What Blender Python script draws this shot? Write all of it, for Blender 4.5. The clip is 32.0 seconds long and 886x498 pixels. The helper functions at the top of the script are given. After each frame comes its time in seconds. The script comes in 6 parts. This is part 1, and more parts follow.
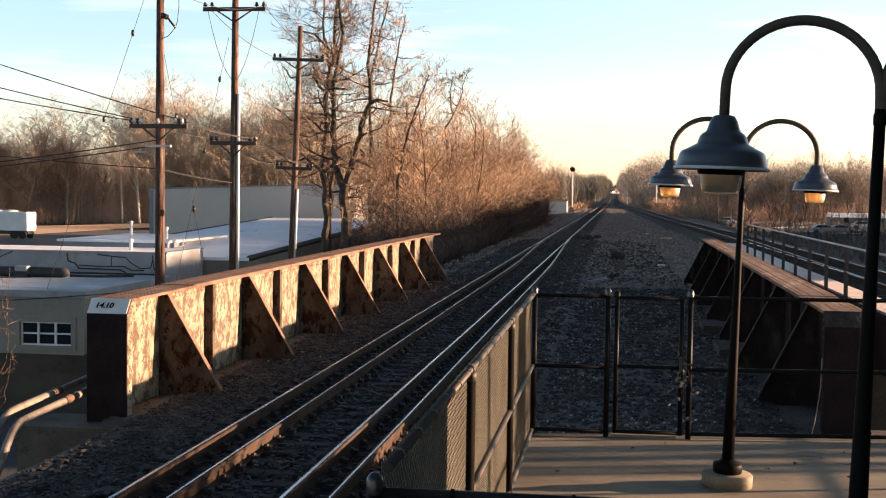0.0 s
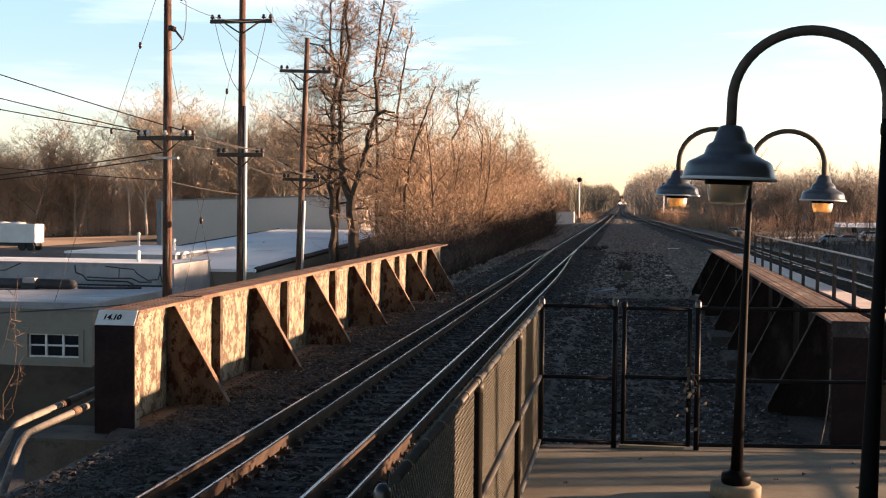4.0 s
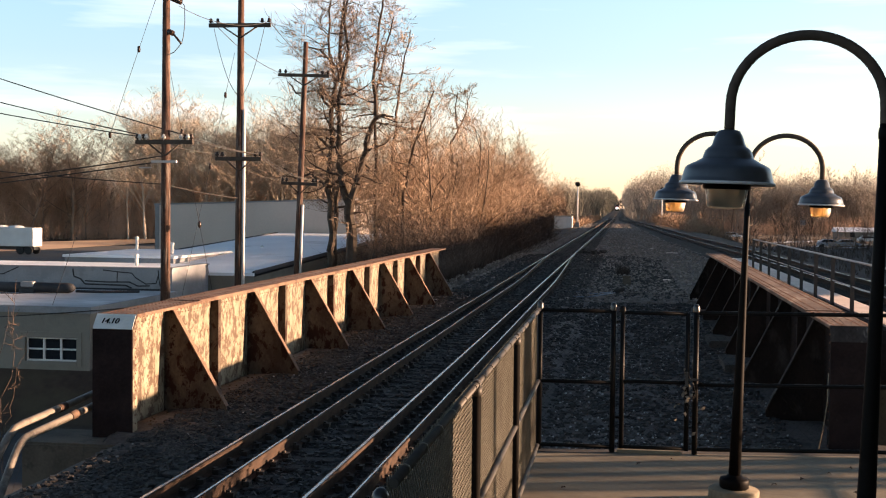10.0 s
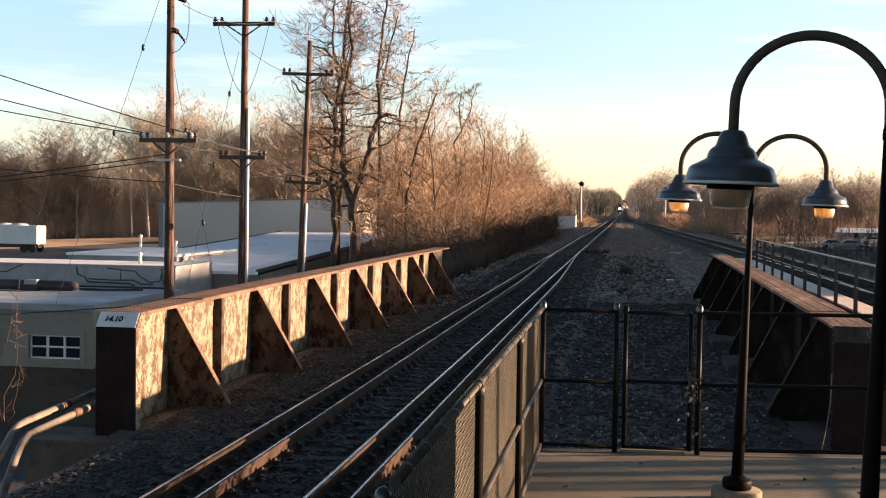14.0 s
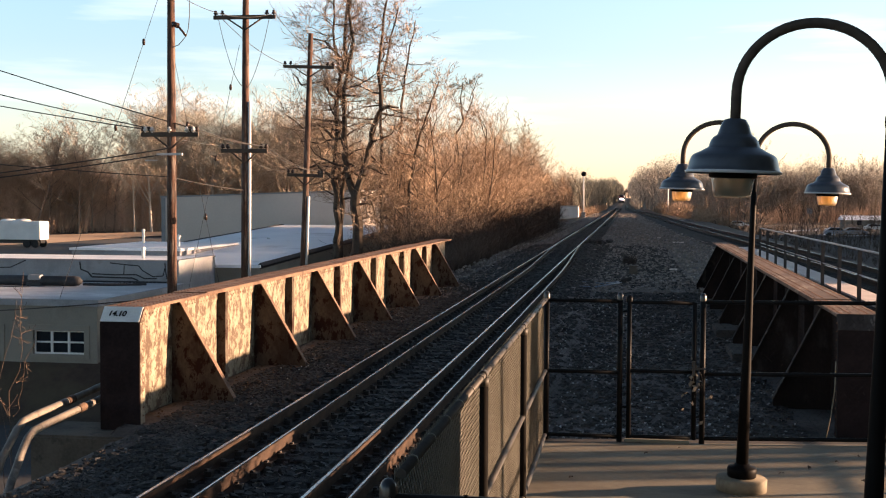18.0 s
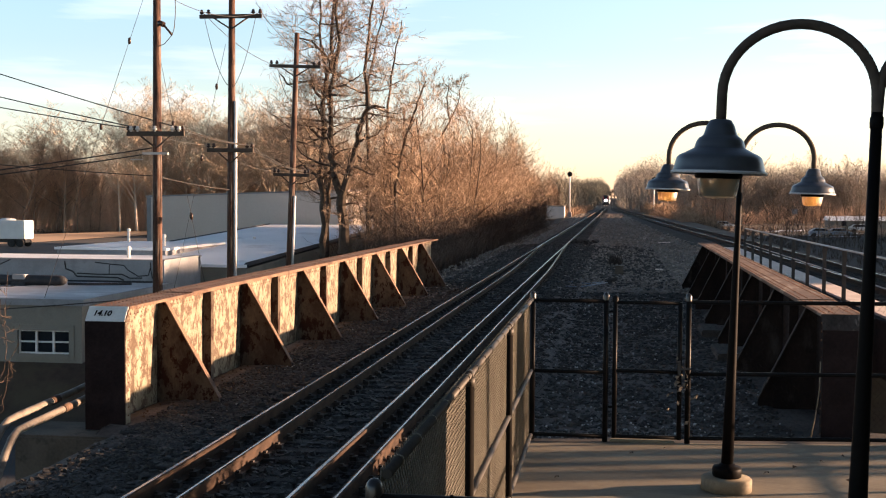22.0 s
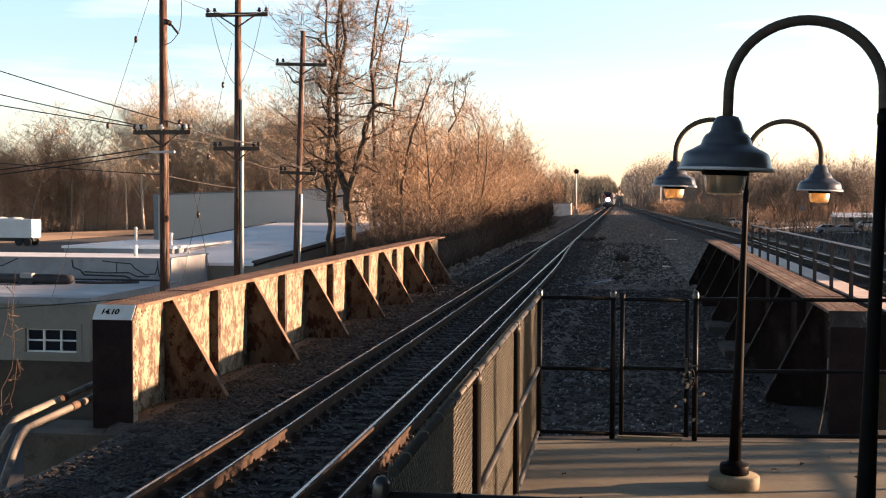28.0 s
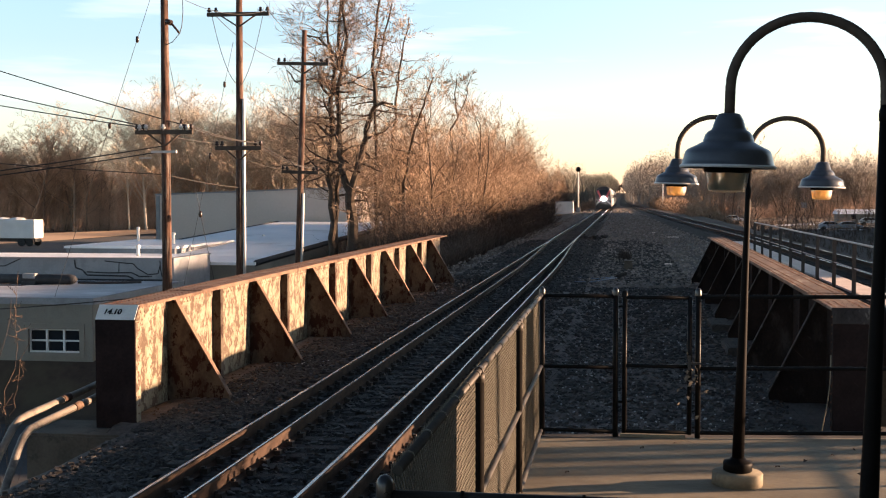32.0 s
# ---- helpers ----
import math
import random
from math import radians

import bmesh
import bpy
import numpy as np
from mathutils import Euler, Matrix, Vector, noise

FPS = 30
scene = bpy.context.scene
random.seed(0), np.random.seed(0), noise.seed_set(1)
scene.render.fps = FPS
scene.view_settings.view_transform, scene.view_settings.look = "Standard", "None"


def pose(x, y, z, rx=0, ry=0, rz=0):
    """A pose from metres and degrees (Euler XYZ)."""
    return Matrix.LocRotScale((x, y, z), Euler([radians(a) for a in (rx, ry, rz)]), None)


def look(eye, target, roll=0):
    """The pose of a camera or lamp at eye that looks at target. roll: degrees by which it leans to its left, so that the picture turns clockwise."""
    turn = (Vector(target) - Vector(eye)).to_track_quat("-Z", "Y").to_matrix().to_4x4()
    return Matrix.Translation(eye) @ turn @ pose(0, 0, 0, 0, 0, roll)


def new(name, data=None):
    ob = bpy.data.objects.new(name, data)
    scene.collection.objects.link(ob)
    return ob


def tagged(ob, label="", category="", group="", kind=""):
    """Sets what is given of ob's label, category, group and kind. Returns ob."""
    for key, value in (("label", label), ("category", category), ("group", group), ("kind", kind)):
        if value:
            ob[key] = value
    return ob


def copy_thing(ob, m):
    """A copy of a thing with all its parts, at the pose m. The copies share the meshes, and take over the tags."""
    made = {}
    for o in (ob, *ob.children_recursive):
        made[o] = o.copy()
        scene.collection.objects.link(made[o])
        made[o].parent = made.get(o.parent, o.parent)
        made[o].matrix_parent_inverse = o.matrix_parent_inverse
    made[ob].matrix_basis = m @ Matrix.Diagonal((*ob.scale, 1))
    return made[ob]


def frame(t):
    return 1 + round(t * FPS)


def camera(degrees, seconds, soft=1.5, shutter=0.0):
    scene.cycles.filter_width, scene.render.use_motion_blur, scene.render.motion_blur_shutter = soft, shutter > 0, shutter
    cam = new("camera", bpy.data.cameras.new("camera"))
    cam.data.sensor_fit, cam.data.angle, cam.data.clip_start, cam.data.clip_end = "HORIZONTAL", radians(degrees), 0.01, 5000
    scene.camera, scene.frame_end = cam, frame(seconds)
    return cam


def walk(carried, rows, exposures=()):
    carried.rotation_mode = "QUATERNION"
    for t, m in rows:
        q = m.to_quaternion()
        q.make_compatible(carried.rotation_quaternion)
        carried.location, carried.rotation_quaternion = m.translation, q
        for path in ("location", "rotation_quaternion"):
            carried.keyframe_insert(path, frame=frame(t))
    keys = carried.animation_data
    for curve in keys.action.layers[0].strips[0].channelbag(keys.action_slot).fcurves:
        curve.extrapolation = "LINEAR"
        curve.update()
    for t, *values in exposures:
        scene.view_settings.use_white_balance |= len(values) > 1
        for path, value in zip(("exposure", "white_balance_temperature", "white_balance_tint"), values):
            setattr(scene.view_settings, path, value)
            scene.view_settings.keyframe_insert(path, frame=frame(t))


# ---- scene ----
# ---------------- camera ----------------
cam = camera(40.0, 32.0, soft=1.12)
TURNS = [
    (0, 87.389, -0.723, 8.135), (0.5, 87.454, -0.424, 8.147), (1, 87.569, -0.587, 8.143), (1.5, 87.739, -0.579, 8.091),
    (2, 87.843, -0.599, 8.142), (2.5, 87.737, -0.643, 8.225), (3, 87.761, -0.664, 8.345), (3.5, 87.791, -0.535, 8.486),
    (5.5, 88.324, -0.738, 8.310), (6, 88.309, -0.644, 8.187), (6.5, 88.331, -0.611, 8.054), (7, 88.234, -0.543, 8.014),
    (7.5, 88.104, -0.644, 7.960), (8, 88.083, -0.470, 7.947), (8.5, 88.020, -0.404, 8.038), (9, 88.012, -0.361, 8.167),
    (9.5, 88.029, -0.531, 8.315), (10, 88.097, -0.637, 8.383), (10.5, 88.117, -0.556, 8.334), (11, 88.046, -0.590, 8.377),
    (11.5, 87.964, -0.624, 8.453), (12, 87.927, -0.699, 8.625), (12.5, 87.965, -0.650, 8.653), (13, 87.928, -0.602, 8.653),
    (13.5, 88.034, -0.817, 8.600), (14, 88.058, -0.827, 8.550), (14.5, 87.923, -0.623, 8.615), (16.5, 87.700, -0.375, 8.820),
    (17, 87.661, -0.333, 8.771), (17.5, 87.610, -0.358, 8.654), (18, 87.660, -0.265, 8.662), (18.5, 87.692, -0.442, 8.763),
    (19, 87.791, -0.538, 8.688), (19.5, 87.862, -0.538, 8.533), (20, 87.937, -0.594, 8.402), (20.5, 88.010, -0.606, 8.336),
    (21, 87.964, -0.587, 8.255), (21.5, 87.857, -0.545, 8.190), (22, 87.659, -0.374, 8.018), (22.5, 87.483, -0.376, 7.975),
    (23, 87.418, -0.319, 7.937), (23.5, 87.238, -0.165, 7.998), (24, 87.252, -0.181, 8.038), (24.5, 87.259, -0.217, 8.110),
    (25, 87.248, -0.054, 8.205), (25.5, 87.222, -0.005, 8.222), (27.5, 87.399, -0.190, 8.388), (28, 87.546, -0.198, 8.324),
    (28.5, 87.664, -0.361, 8.200), (29, 87.644, -0.207, 8.149), (29.5, 87.661, -0.164, 8.047), (30, 87.682, -0.006, 8.058),
    (30.5, 87.664, 0.034, 8.172), (31, 87.596, 0.230, 8.226), (31.5, 87.546, 0.038, 8.275), (32, 87.479, 0.055, 8.419)
]
walk(cam, [(t, pose(0, 0, 2.77, a, b, c)) for t, a, b, c in TURNS], [(0, 2.14, 6950, 17), (4, 2.09, 6950, 17), (7, 2.04, 6900, 16), (13, 2.05, 6900, 16), (21, 2.07, 6950, 17), (25, 2.14, 6980, 18), (29, 2.17, 6980, 18), (32, 2.12, 6950, 17)])

# ---------------- world and sun ----------------
SUN_AZ = radians(15.0)     # ahead of square to the track, on the +x side
SUN_EL = radians(7.5)
world = bpy.data.worlds.new("sky")
scene.world = world
world.use_nodes = True
wn, wl = world.node_tree.nodes, world.node_tree.links
wn.clear()
w_out = wn.new("ShaderNodeOutputWorld")
w_bg = wn.new("ShaderNodeBackground")
w_bg.inputs["Strength"].default_value = 0.2
w_sky = wn.new("ShaderNodeTexSky")
w_sky.sky_type = "NISHITA"
w_sky.sun_disc = False
w_sky.sun_elevation = SUN_EL
w_sky.sun_rotation = radians(90) - SUN_AZ
w_sky.air_density, w_sky.dust_density, w_sky.ozone_density = 1.0, 0.4, 2.4
w_co = wn.new("ShaderNodeTexCoord")
w_map = wn.new("ShaderNodeMapping")
w_map.inputs["Scale"].default_value = (1.6, 1.6, 16.0)
w_map.inputs["Location"].default_value = (3.3, 0.7, 0.9)
w_noise = wn.new("ShaderNodeTexNoise")
w_noise.inputs["Scale"].default_value = 2.2
w_noise.inputs["Detail"].default_value = 6.0
w_noise.inputs["Roughness"].default_value = 0.55
w_ramp = wn.new("ShaderNodeValToRGB")
w_ramp.color_ramp.elements[0].position, w_ramp.color_ramp.elements[0].color = 0.54, (0, 0, 0, 1)
w_ramp.color_ramp.elements[1].position, w_ramp.color_ramp.elements[1].color = 0.8, (0.24, 0.24, 0.24, 1)
w_mix = wn.new("ShaderNodeMix")
w_mix.data_type = "RGBA"
w_mix.inputs["B"].default_value = (7.0, 6.6, 6.3, 1)
wl.new(w_co.outputs["Generated"], w_map.inputs["Vector"])
wl.new(w_map.outputs["Vector"], w_noise.inputs["Vector"])
wl.new(w_noise.outputs["Fac"], w_ramp.inputs["Fac"])
wl.new(w_ramp.outputs["Color"], w_mix.inputs["Factor"])
wl.new(w_sky.outputs["Color"], w_mix.inputs["A"])
# haze: the whole ring of sky above the horizon is brighter and warmer than the zenith
w_sep = wn.new("ShaderNodeSeparateXYZ")
w_tone = wn.new("ShaderNodeValToRGB")
stops = [(0.0, (0.63, 0.53, 0.73)), (0.05, (0.555, 0.475, 0.51)), (0.085, (0.525, 0.465, 0.475)), (0.12, (0.51, 0.468, 0.48)), (0.2, (0.59, 0.55, 0.51)), (0.5, (0.17, 0.17, 0.17))]
while len(w_tone.color_ramp.elements) < len(stops):
    w_tone.color_ramp.elements.new(0.5)
for el, (at, c) in zip(w_tone.color_ramp.elements, stops):
    el.position, el.color = at, (*c, 1)
w_mul = wn.new("ShaderNodeMix")
w_mul.data_type, w_mul.blend_type = "RGBA", "MULTIPLY"
w_mul.inputs["Factor"].default_value = 1.0
wl.new(w_co.outputs["Generated"], w_sep.inputs["Vector"])
wl.new(w_sep.outputs["Z"], w_tone.inputs["Fac"])
wl.new(w_mix.outputs["Result"], w_mul.inputs["A"])
wl.new(w_tone.outputs["Color"], w_mul.inputs["B"])
w_side = wn.new("ShaderNodeMapRange")
w_side.inputs["From Min"].default_value, w_side.inputs["From Max"].default_value = -0.5, 0.02
w_cool = wn.new("ShaderNodeValToRGB")
w_cool.color_ramp.elements[0].color, w_cool.color_ramp.elements[1].color = (0.86, 0.93, 1.0, 1), (1, 1, 1, 1)
w_far = wn.new("ShaderNodeMix")
w_far.data_type, w_far.blend_type = "RGBA", "MULTIPLY"
w_far.inputs["Factor"].default_value = 1.0
wl.new(w_sep.outputs["X"], w_side.inputs["Value"])
wl.new(w_side.outputs["Result"], w_cool.inputs["Fac"])
wl.new(w_mul.outputs["Result"], w_far.inputs["A"])
wl.new(w_cool.outputs["Color"], w_far.inputs["B"])
wl.new(w_far.outputs["Result"], w_bg.inputs["Color"])
wl.new(w_bg.outputs["Background"], w_out.inputs["Surface"])

sun_data = bpy.data.lights.new("sun", "SUN")
sun_data.energy, sun_data.angle, sun_data.color = 5.2, radians(0.53), (1.0, 0.687, 0.455)
sun = new("sun", sun_data)
SUN_DIR = Vector((math.cos(SUN_AZ) * math.cos(SUN_EL), math.sin(SUN_AZ) * math.cos(SUN_EL), math.sin(SUN_EL)))
sun.matrix_world = look(SUN_DIR * 300, (0, 0, 0))



# ---------------- materials ----------------
def mat(name, c1, c2, rough=0.8, metal=0.0, scale=4.0, fine=40.0, bump=0.15, depth=0.01, c3=None, patch=1.3, edge=(0.52, 0.6), each=0.0, stretch=None, spec=0.4, ragged=0.72):
    """Two tones mixed by noise at two scales, a third in patches; fine relief; each: tone varied piece by piece."""
    m = bpy.data.materials.new(name)
    m.use_nodes = True
    n, l = m.node_tree.nodes, m.node_tree.links
    b = n["Principled BSDF"]
    b.inputs["Roughness"].default_value, b.inputs["Metallic"].default_value = rough, metal
    b.inputs["Specular IOR Level"].default_value = spec
    co = n.new("ShaderNodeTexCoord")
    src = co.outputs["Object"]
    if stretch:
        mp = n.new("ShaderNodeMapping")
        mp.inputs["Scale"].default_value = stretch
        l.new(src, mp.inputs["Vector"])
        src = mp.outputs["Vector"]
    big, small = n.new("ShaderNodeTexNoise"), n.new("ShaderNodeTexNoise")
    for tex, s in ((big, scale), (small, fine)):
        tex.inputs["Scale"].default_value, tex.inputs["Detail"].default_value = s, 5.0
        l.new(src, tex.inputs["Vector"])
    add = n.new("ShaderNodeMath")
    add.operation = "ADD"
    half = n.new("ShaderNodeMath")
    half.operation = "MULTIPLY_ADD"
    half.inputs[1].default_value, half.inputs[2].default_value = 0.5, -0.25
    l.new(small.outputs["Fac"], half.inputs[0])
    l.new(big.outputs["Fac"], add.inputs[0])
    l.new(half.outputs[0], add.inputs[1])
    ramp = n.new("ShaderNodeValToRGB")
    ramp.color_ramp.elements[0].position, ramp.color_ramp.elements[1].position = 0.33, 0.67
    ramp.color_ramp.elements[0].color, ramp.color_ramp.elements[1].color = (*c1, 1), (*c2, 1)
    l.new(add.outputs[0], ramp.inputs["Fac"])
    col = ramp.outputs["Color"]
    if c3:
        pn = n.new("ShaderNodeTexNoise")
        pn.inputs["Scale"].default_value, pn.inputs["Detail"].default_value, pn.inputs["Roughness"].default_value = patch, 9.0, ragged
        l.new(src, pn.inputs["Vector"])
        pr = n.new("ShaderNodeValToRGB")
        pr.color_ramp.elements[0].position, pr.color_ramp.elements[1].position = edge
        l.new(pn.outputs["Fac"], pr.inputs["Fac"])
        mx = n.new("ShaderNodeMix")
        mx.data_type = "RGBA"
        mx.inputs["B"].default_value = (*c3, 1)
        l.new(pr.outputs["Color"], mx.inputs["Factor"])
        l.new(col, mx.inputs["A"])
        col = mx.outputs["Result"]
    if each:
        info = n.new("ShaderNodeObjectInfo")
        geo = n.new("ShaderNodeNewGeometry")
        sm = n.new("ShaderNodeMath")
        sm.operation = "ADD"
        l.new(info.outputs["Random"], sm.inputs[0])
        l.new(geo.outputs["Random Per Island"], sm.inputs[1])
        ma = n.new("ShaderNodeMath")
        ma.operation = "MULTIPLY_ADD"
        ma.inputs[1].default_value, ma.inputs[2].default_value = each, 1.0 - each
        l.new(sm.outputs[0], ma.inputs[0])
        hs = n.new("ShaderNodeHueSaturation")
        l.new(ma.outputs[0], hs.inputs["Value"])
        l.new(col, hs.inputs["Color"])
        col = hs.outputs["Color"]
    l.new(col, b.inputs["Base Color"])
    if bump:
        bp = n.new("ShaderNodeBump")
        bp.inputs["Strength"].default_value, bp.inputs["Distance"].default_value = bump, depth
        l.new(add.outputs[0], bp.inputs["Height"])
        l.new(bp.outputs["Normal"], b.inputs["Normal"])
    return m


def glow(name, color, strength):
    m = bpy.data.materials.new(name)
    m.use_nodes = True
    b = m.node_tree.nodes["Principled BSDF"]
    b.inputs["Base Color"].default_value = (*color, 1)
    b.inputs["Emission Color"].default_value = (*color, 1)
    b.inputs["Emission Strength"].default_value = strength
    return m


def glass(name, color, rough=0.05):
    m = bpy.data.materials.new(name)
    m.use_nodes = True
    b = m.node_tree.nodes["Principled BSDF"]
    b.inputs["Base Color"].default_value = (*color, 1)
    b.inputs["Roughness"].default_value = rough
    b.inputs["Transmission Weight"].default_value = 0.85
    return m


M_SOIL = mat("soil", (0.038, 0.0235, 0.016), (0.076, 0.048, 0.033), 0.95, scale=0.15, fine=3.0, bump=0.5, depth=0.1, c3=(0.08, 0.06, 0.036), patch=0.06)
M_OILY = mat("oily_ballast", (0.009, 0.008, 0.0075), (0.028, 0.025, 0.023), 0.8, scale=1.6, fine=20.0, bump=1.0, depth=0.05, spec=0.15)
M_DARKBED = mat("dark_ballast", (0.014, 0.012, 0.011), (0.042, 0.037, 0.033), 0.85, scale=1.6, fine=20.0, bump=1.0, depth=0.05, spec=0.15)
M_OILYSTONE = mat("oily_stone", (0.012, 0.0115, 0.011), (0.05, 0.046, 0.042), 0.7, scale=3, fine=30, each=0.5)
M_PALESTONE = mat("pale_stone", (0.198, 0.189, 0.18), (0.378, 0.36, 0.342), 0.7, scale=3, fine=30, each=0.4)
M_BALLAST = mat("ballast", (0.05022, 0.03927, 0.03333), (0.1328, 0.1057, 0.08984), 0.9, scale=1.4, fine=13.0, bump=1.0, depth=0.08, c3=(0.0486, 0.03927, 0.03043), patch=0.35)
# One kind of stone in two tones: lighter far off, shade-dark nearby.
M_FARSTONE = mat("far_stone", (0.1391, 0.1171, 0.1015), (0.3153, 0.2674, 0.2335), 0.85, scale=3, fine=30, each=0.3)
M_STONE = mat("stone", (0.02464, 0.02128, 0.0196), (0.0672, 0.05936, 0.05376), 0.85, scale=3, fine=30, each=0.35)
M_ROAD = mat("asphalt", (0.04, 0.04, 0.042), (0.065, 0.064, 0.063), 0.9, scale=0.6, fine=30)
M_LOT = mat("lot_gravel", (0.432, 0.264, 0.156), (0.552, 0.36, 0.222), 0.95, scale=0.1, fine=4)
M_CONC = mat("concrete", (0.1477, 0.1214, 0.08345), (0.2254, 0.1901, 0.1323), 0.85, scale=1.1, fine=30, bump=0.25, c3=(0.1089, 0.088, 0.06036), patch=1.4, edge=(0.5, 0.68), stretch=(0.55, 1.5, 1))
M_CONC_OLD = mat("old_concrete", (0.125, 0.094, 0.067), (0.21, 0.161, 0.116), 0.9, scale=2.0, fine=25, bump=0.4, c3=(0.09, 0.075, 0.06), patch=1.6)
M_RAILSIDE = mat("rusty_rail", (0.02554, 0.01632, 0.01234), (0.05533, 0.03482, 0.02468), 0.8, scale=5, fine=60, spec=0.12)
M_RAILTOP = mat("worn_rail_steel", (0.4264, 0.41, 0.3936), (0.6068, 0.5904, 0.574), 0.24, metal=1.0, scale=3, fine=30, bump=0.03)
M_TIE = mat("creosoted_timber", (0.014, 0.012, 0.011), (0.045, 0.038, 0.033), 0.9, scale=5, fine=45, bump=0.7, depth=0.02, stretch=(0.5, 5, 5), each=0.45)
M_CLIP = mat("track_spikes", (0.02, 0.016, 0.013), (0.05, 0.036, 0.028), 0.8, scale=8, fine=50)
M_PAINTED = mat("peeling_cream_paint", (0.1618, 0.1376, 0.09477), (0.2492, 0.2214, 0.161), 0.7, scale=3.5, fine=24, bump=0.5, depth=0.01, c3=(0.062, 0.036, 0.02), patch=4.6, edge=(0.485, 0.525), ragged=0.8, stretch=(1, 1.1, 0.85))
M_RUST = mat("rust", (0.085, 0.034, 0.02), (0.2, 0.09, 0.05), 0.85, scale=3, fine=35, bump=0.4, c3=(0.045, 0.02, 0.014), patch=1.7)
M_RUSTPAINT = mat("rust_with_paint_flecks", (0.0495, 0.0341, 0.0256), (0.1215, 0.0968, 0.07346), 0.85, scale=1.6, fine=22, bump=0.4, c3=(0.03, 0.0125, 0.009), patch=5.5, edge=(0.51, 0.545), spec=0.15, ragged=0.72, stretch=(1, 1, 0.6), each=0.4)
# Rust made near black: the end plates' shade is in this colour.
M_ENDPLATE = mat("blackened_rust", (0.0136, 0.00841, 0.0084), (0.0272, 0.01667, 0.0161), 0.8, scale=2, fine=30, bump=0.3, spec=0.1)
# Rust with pale stains, darkened because these faces lie in shade.
M_RUSTSHADE = mat("dark_rust", (0.0115, 0.0075, 0.0065), (0.027, 0.0165, 0.0135), 0.9, scale=2, fine=30, bump=0.3, stretch=(1, 1, 0.5), spec=0.1, c3=(0.052, 0.041, 0.035), patch=1.6, edge=(0.58, 0.7))
M_BEVEL = mat("streaked_dark_steel", (0.03, 0.023, 0.02), (0.06, 0.047, 0.04), 0.85, scale=3, fine=30, bump=0.3, spec=0.15, c3=(0.2, 0.165, 0.14), patch=3.0, edge=(0.58, 0.66), stretch=(2.2, 1, 0.5))
M_LEDGE = mat("stained_ledge_concrete", (0.07, 0.054, 0.041), (0.125, 0.098, 0.075), 0.9, scale=2.0, fine=25, bump=0.4, c3=(0.05, 0.04, 0.033), patch=1.6)
M_CONC_DARK = mat("soot_stained_concrete", (0.034, 0.027, 0.022), (0.07, 0.056, 0.046), 0.9, scale=2.0, fine=25, bump=0.4, c3=(0.024, 0.02, 0.018), patch=1.6)
M_RUSTTOP = mat("rusty_flange", (0.09017, 0.04966, 0.03136), (0.186, 0.1191, 0.08016), 0.85, scale=2.5, fine=30, bump=0.4, c3=(0.06763, 0.03311, 0.02091), patch=2.0)
M_FLANGE = mat("flaking_flange", (0.09792, 0.05032, 0.03168), (0.1843, 0.1066, 0.06912), 0.85, scale=2.5, fine=30, bump=0.5, c3=(0.265, 0.2013, 0.1498), patch=2.6, edge=(0.54, 0.62), stretch=(1.6, 0.35, 1))
M_PLATE = mat("white_plate", (0.6, 0.6, 0.57), (0.74, 0.74, 0.71), 0.6, scale=3, fine=40, bump=0.05)
M_BLACK = mat("black_paint", (0.006, 0.006, 0.006), (0.012, 0.011, 0.011), 0.4, scale=4, fine=60, bump=0.03, spec=0.06)
M_POSTDULL = mat("dull_black_paint", (0.006, 0.0055, 0.005), (0.012, 0.0105, 0.0095), 0.85, scale=4, fine=60, bump=0.05, spec=0.04)
M_POSTBRN = mat("brown_lamp_paint", (0.00342, 0.002902, 0.002916), (0.00558, 0.00468, 0.004479), 0.5, scale=4, fine=50, bump=0.03, spec=0.05)
# Lamp paint lightened for the arms' skylight; replaced by the crossarm timber below.
M_ARM = mat("dark_brown_arm_paint", (0.021, 0.0165, 0.015), (0.032, 0.0255, 0.023), 0.4, scale=4, fine=50, bump=0.03, spec=0.2)
M_CAP = mat("worn_black_cap", (0.009, 0.00855, 0.00855), (0.018, 0.01665, 0.0162), 0.28, scale=6, fine=60, bump=0.03, spec=0.6)
M_HOSE = mat("blue_grey_hose", (0.075, 0.1, 0.14), (0.13, 0.165, 0.215), 0.5, scale=4, fine=30, bump=0.05)
M_MESH = mat("vinyl_mesh_wire", (0.006, 0.006, 0.006), (0.011, 0.011, 0.011), 0.8, scale=10, fine=80, bump=0, spec=0.02)
M_GALV = mat("aged_wire", (0.0702, 0.06371, 0.0508), (0.1078, 0.1007, 0.08163), 0.6, metal=0.0, spec=0.25, scale=2, fine=50, bump=0)
M_GALVTUBE = mat("weathered_tube", (0.02439, 0.02098, 0.0176), (0.04606, 0.04006, 0.03308), 0.6, metal=0.2, scale=4, fine=50, bump=0.1)
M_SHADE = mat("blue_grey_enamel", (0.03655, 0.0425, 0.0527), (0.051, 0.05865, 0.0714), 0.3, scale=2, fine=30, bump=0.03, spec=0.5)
M_RIM = mat("pale_rim", (0.4, 0.41, 0.42), (0.5, 0.5, 0.5), 0.5, scale=4, fine=40, bump=0)
# Same globe glass, greyed for the near lamp standing in shade.
M_GLOBESHADE = glass("dusty_globe", (0.42, 0.38, 0.29), 0.28)
M_GLOBESHADE.node_tree.nodes["Principled BSDF"].inputs["IOR"].default_value = 1.12
# The far lamp's globes: sunlight through them is put in as amber.
M_GLOBE = glass("lamp_globe", (0.5, 0.36, 0.19), 0.4)
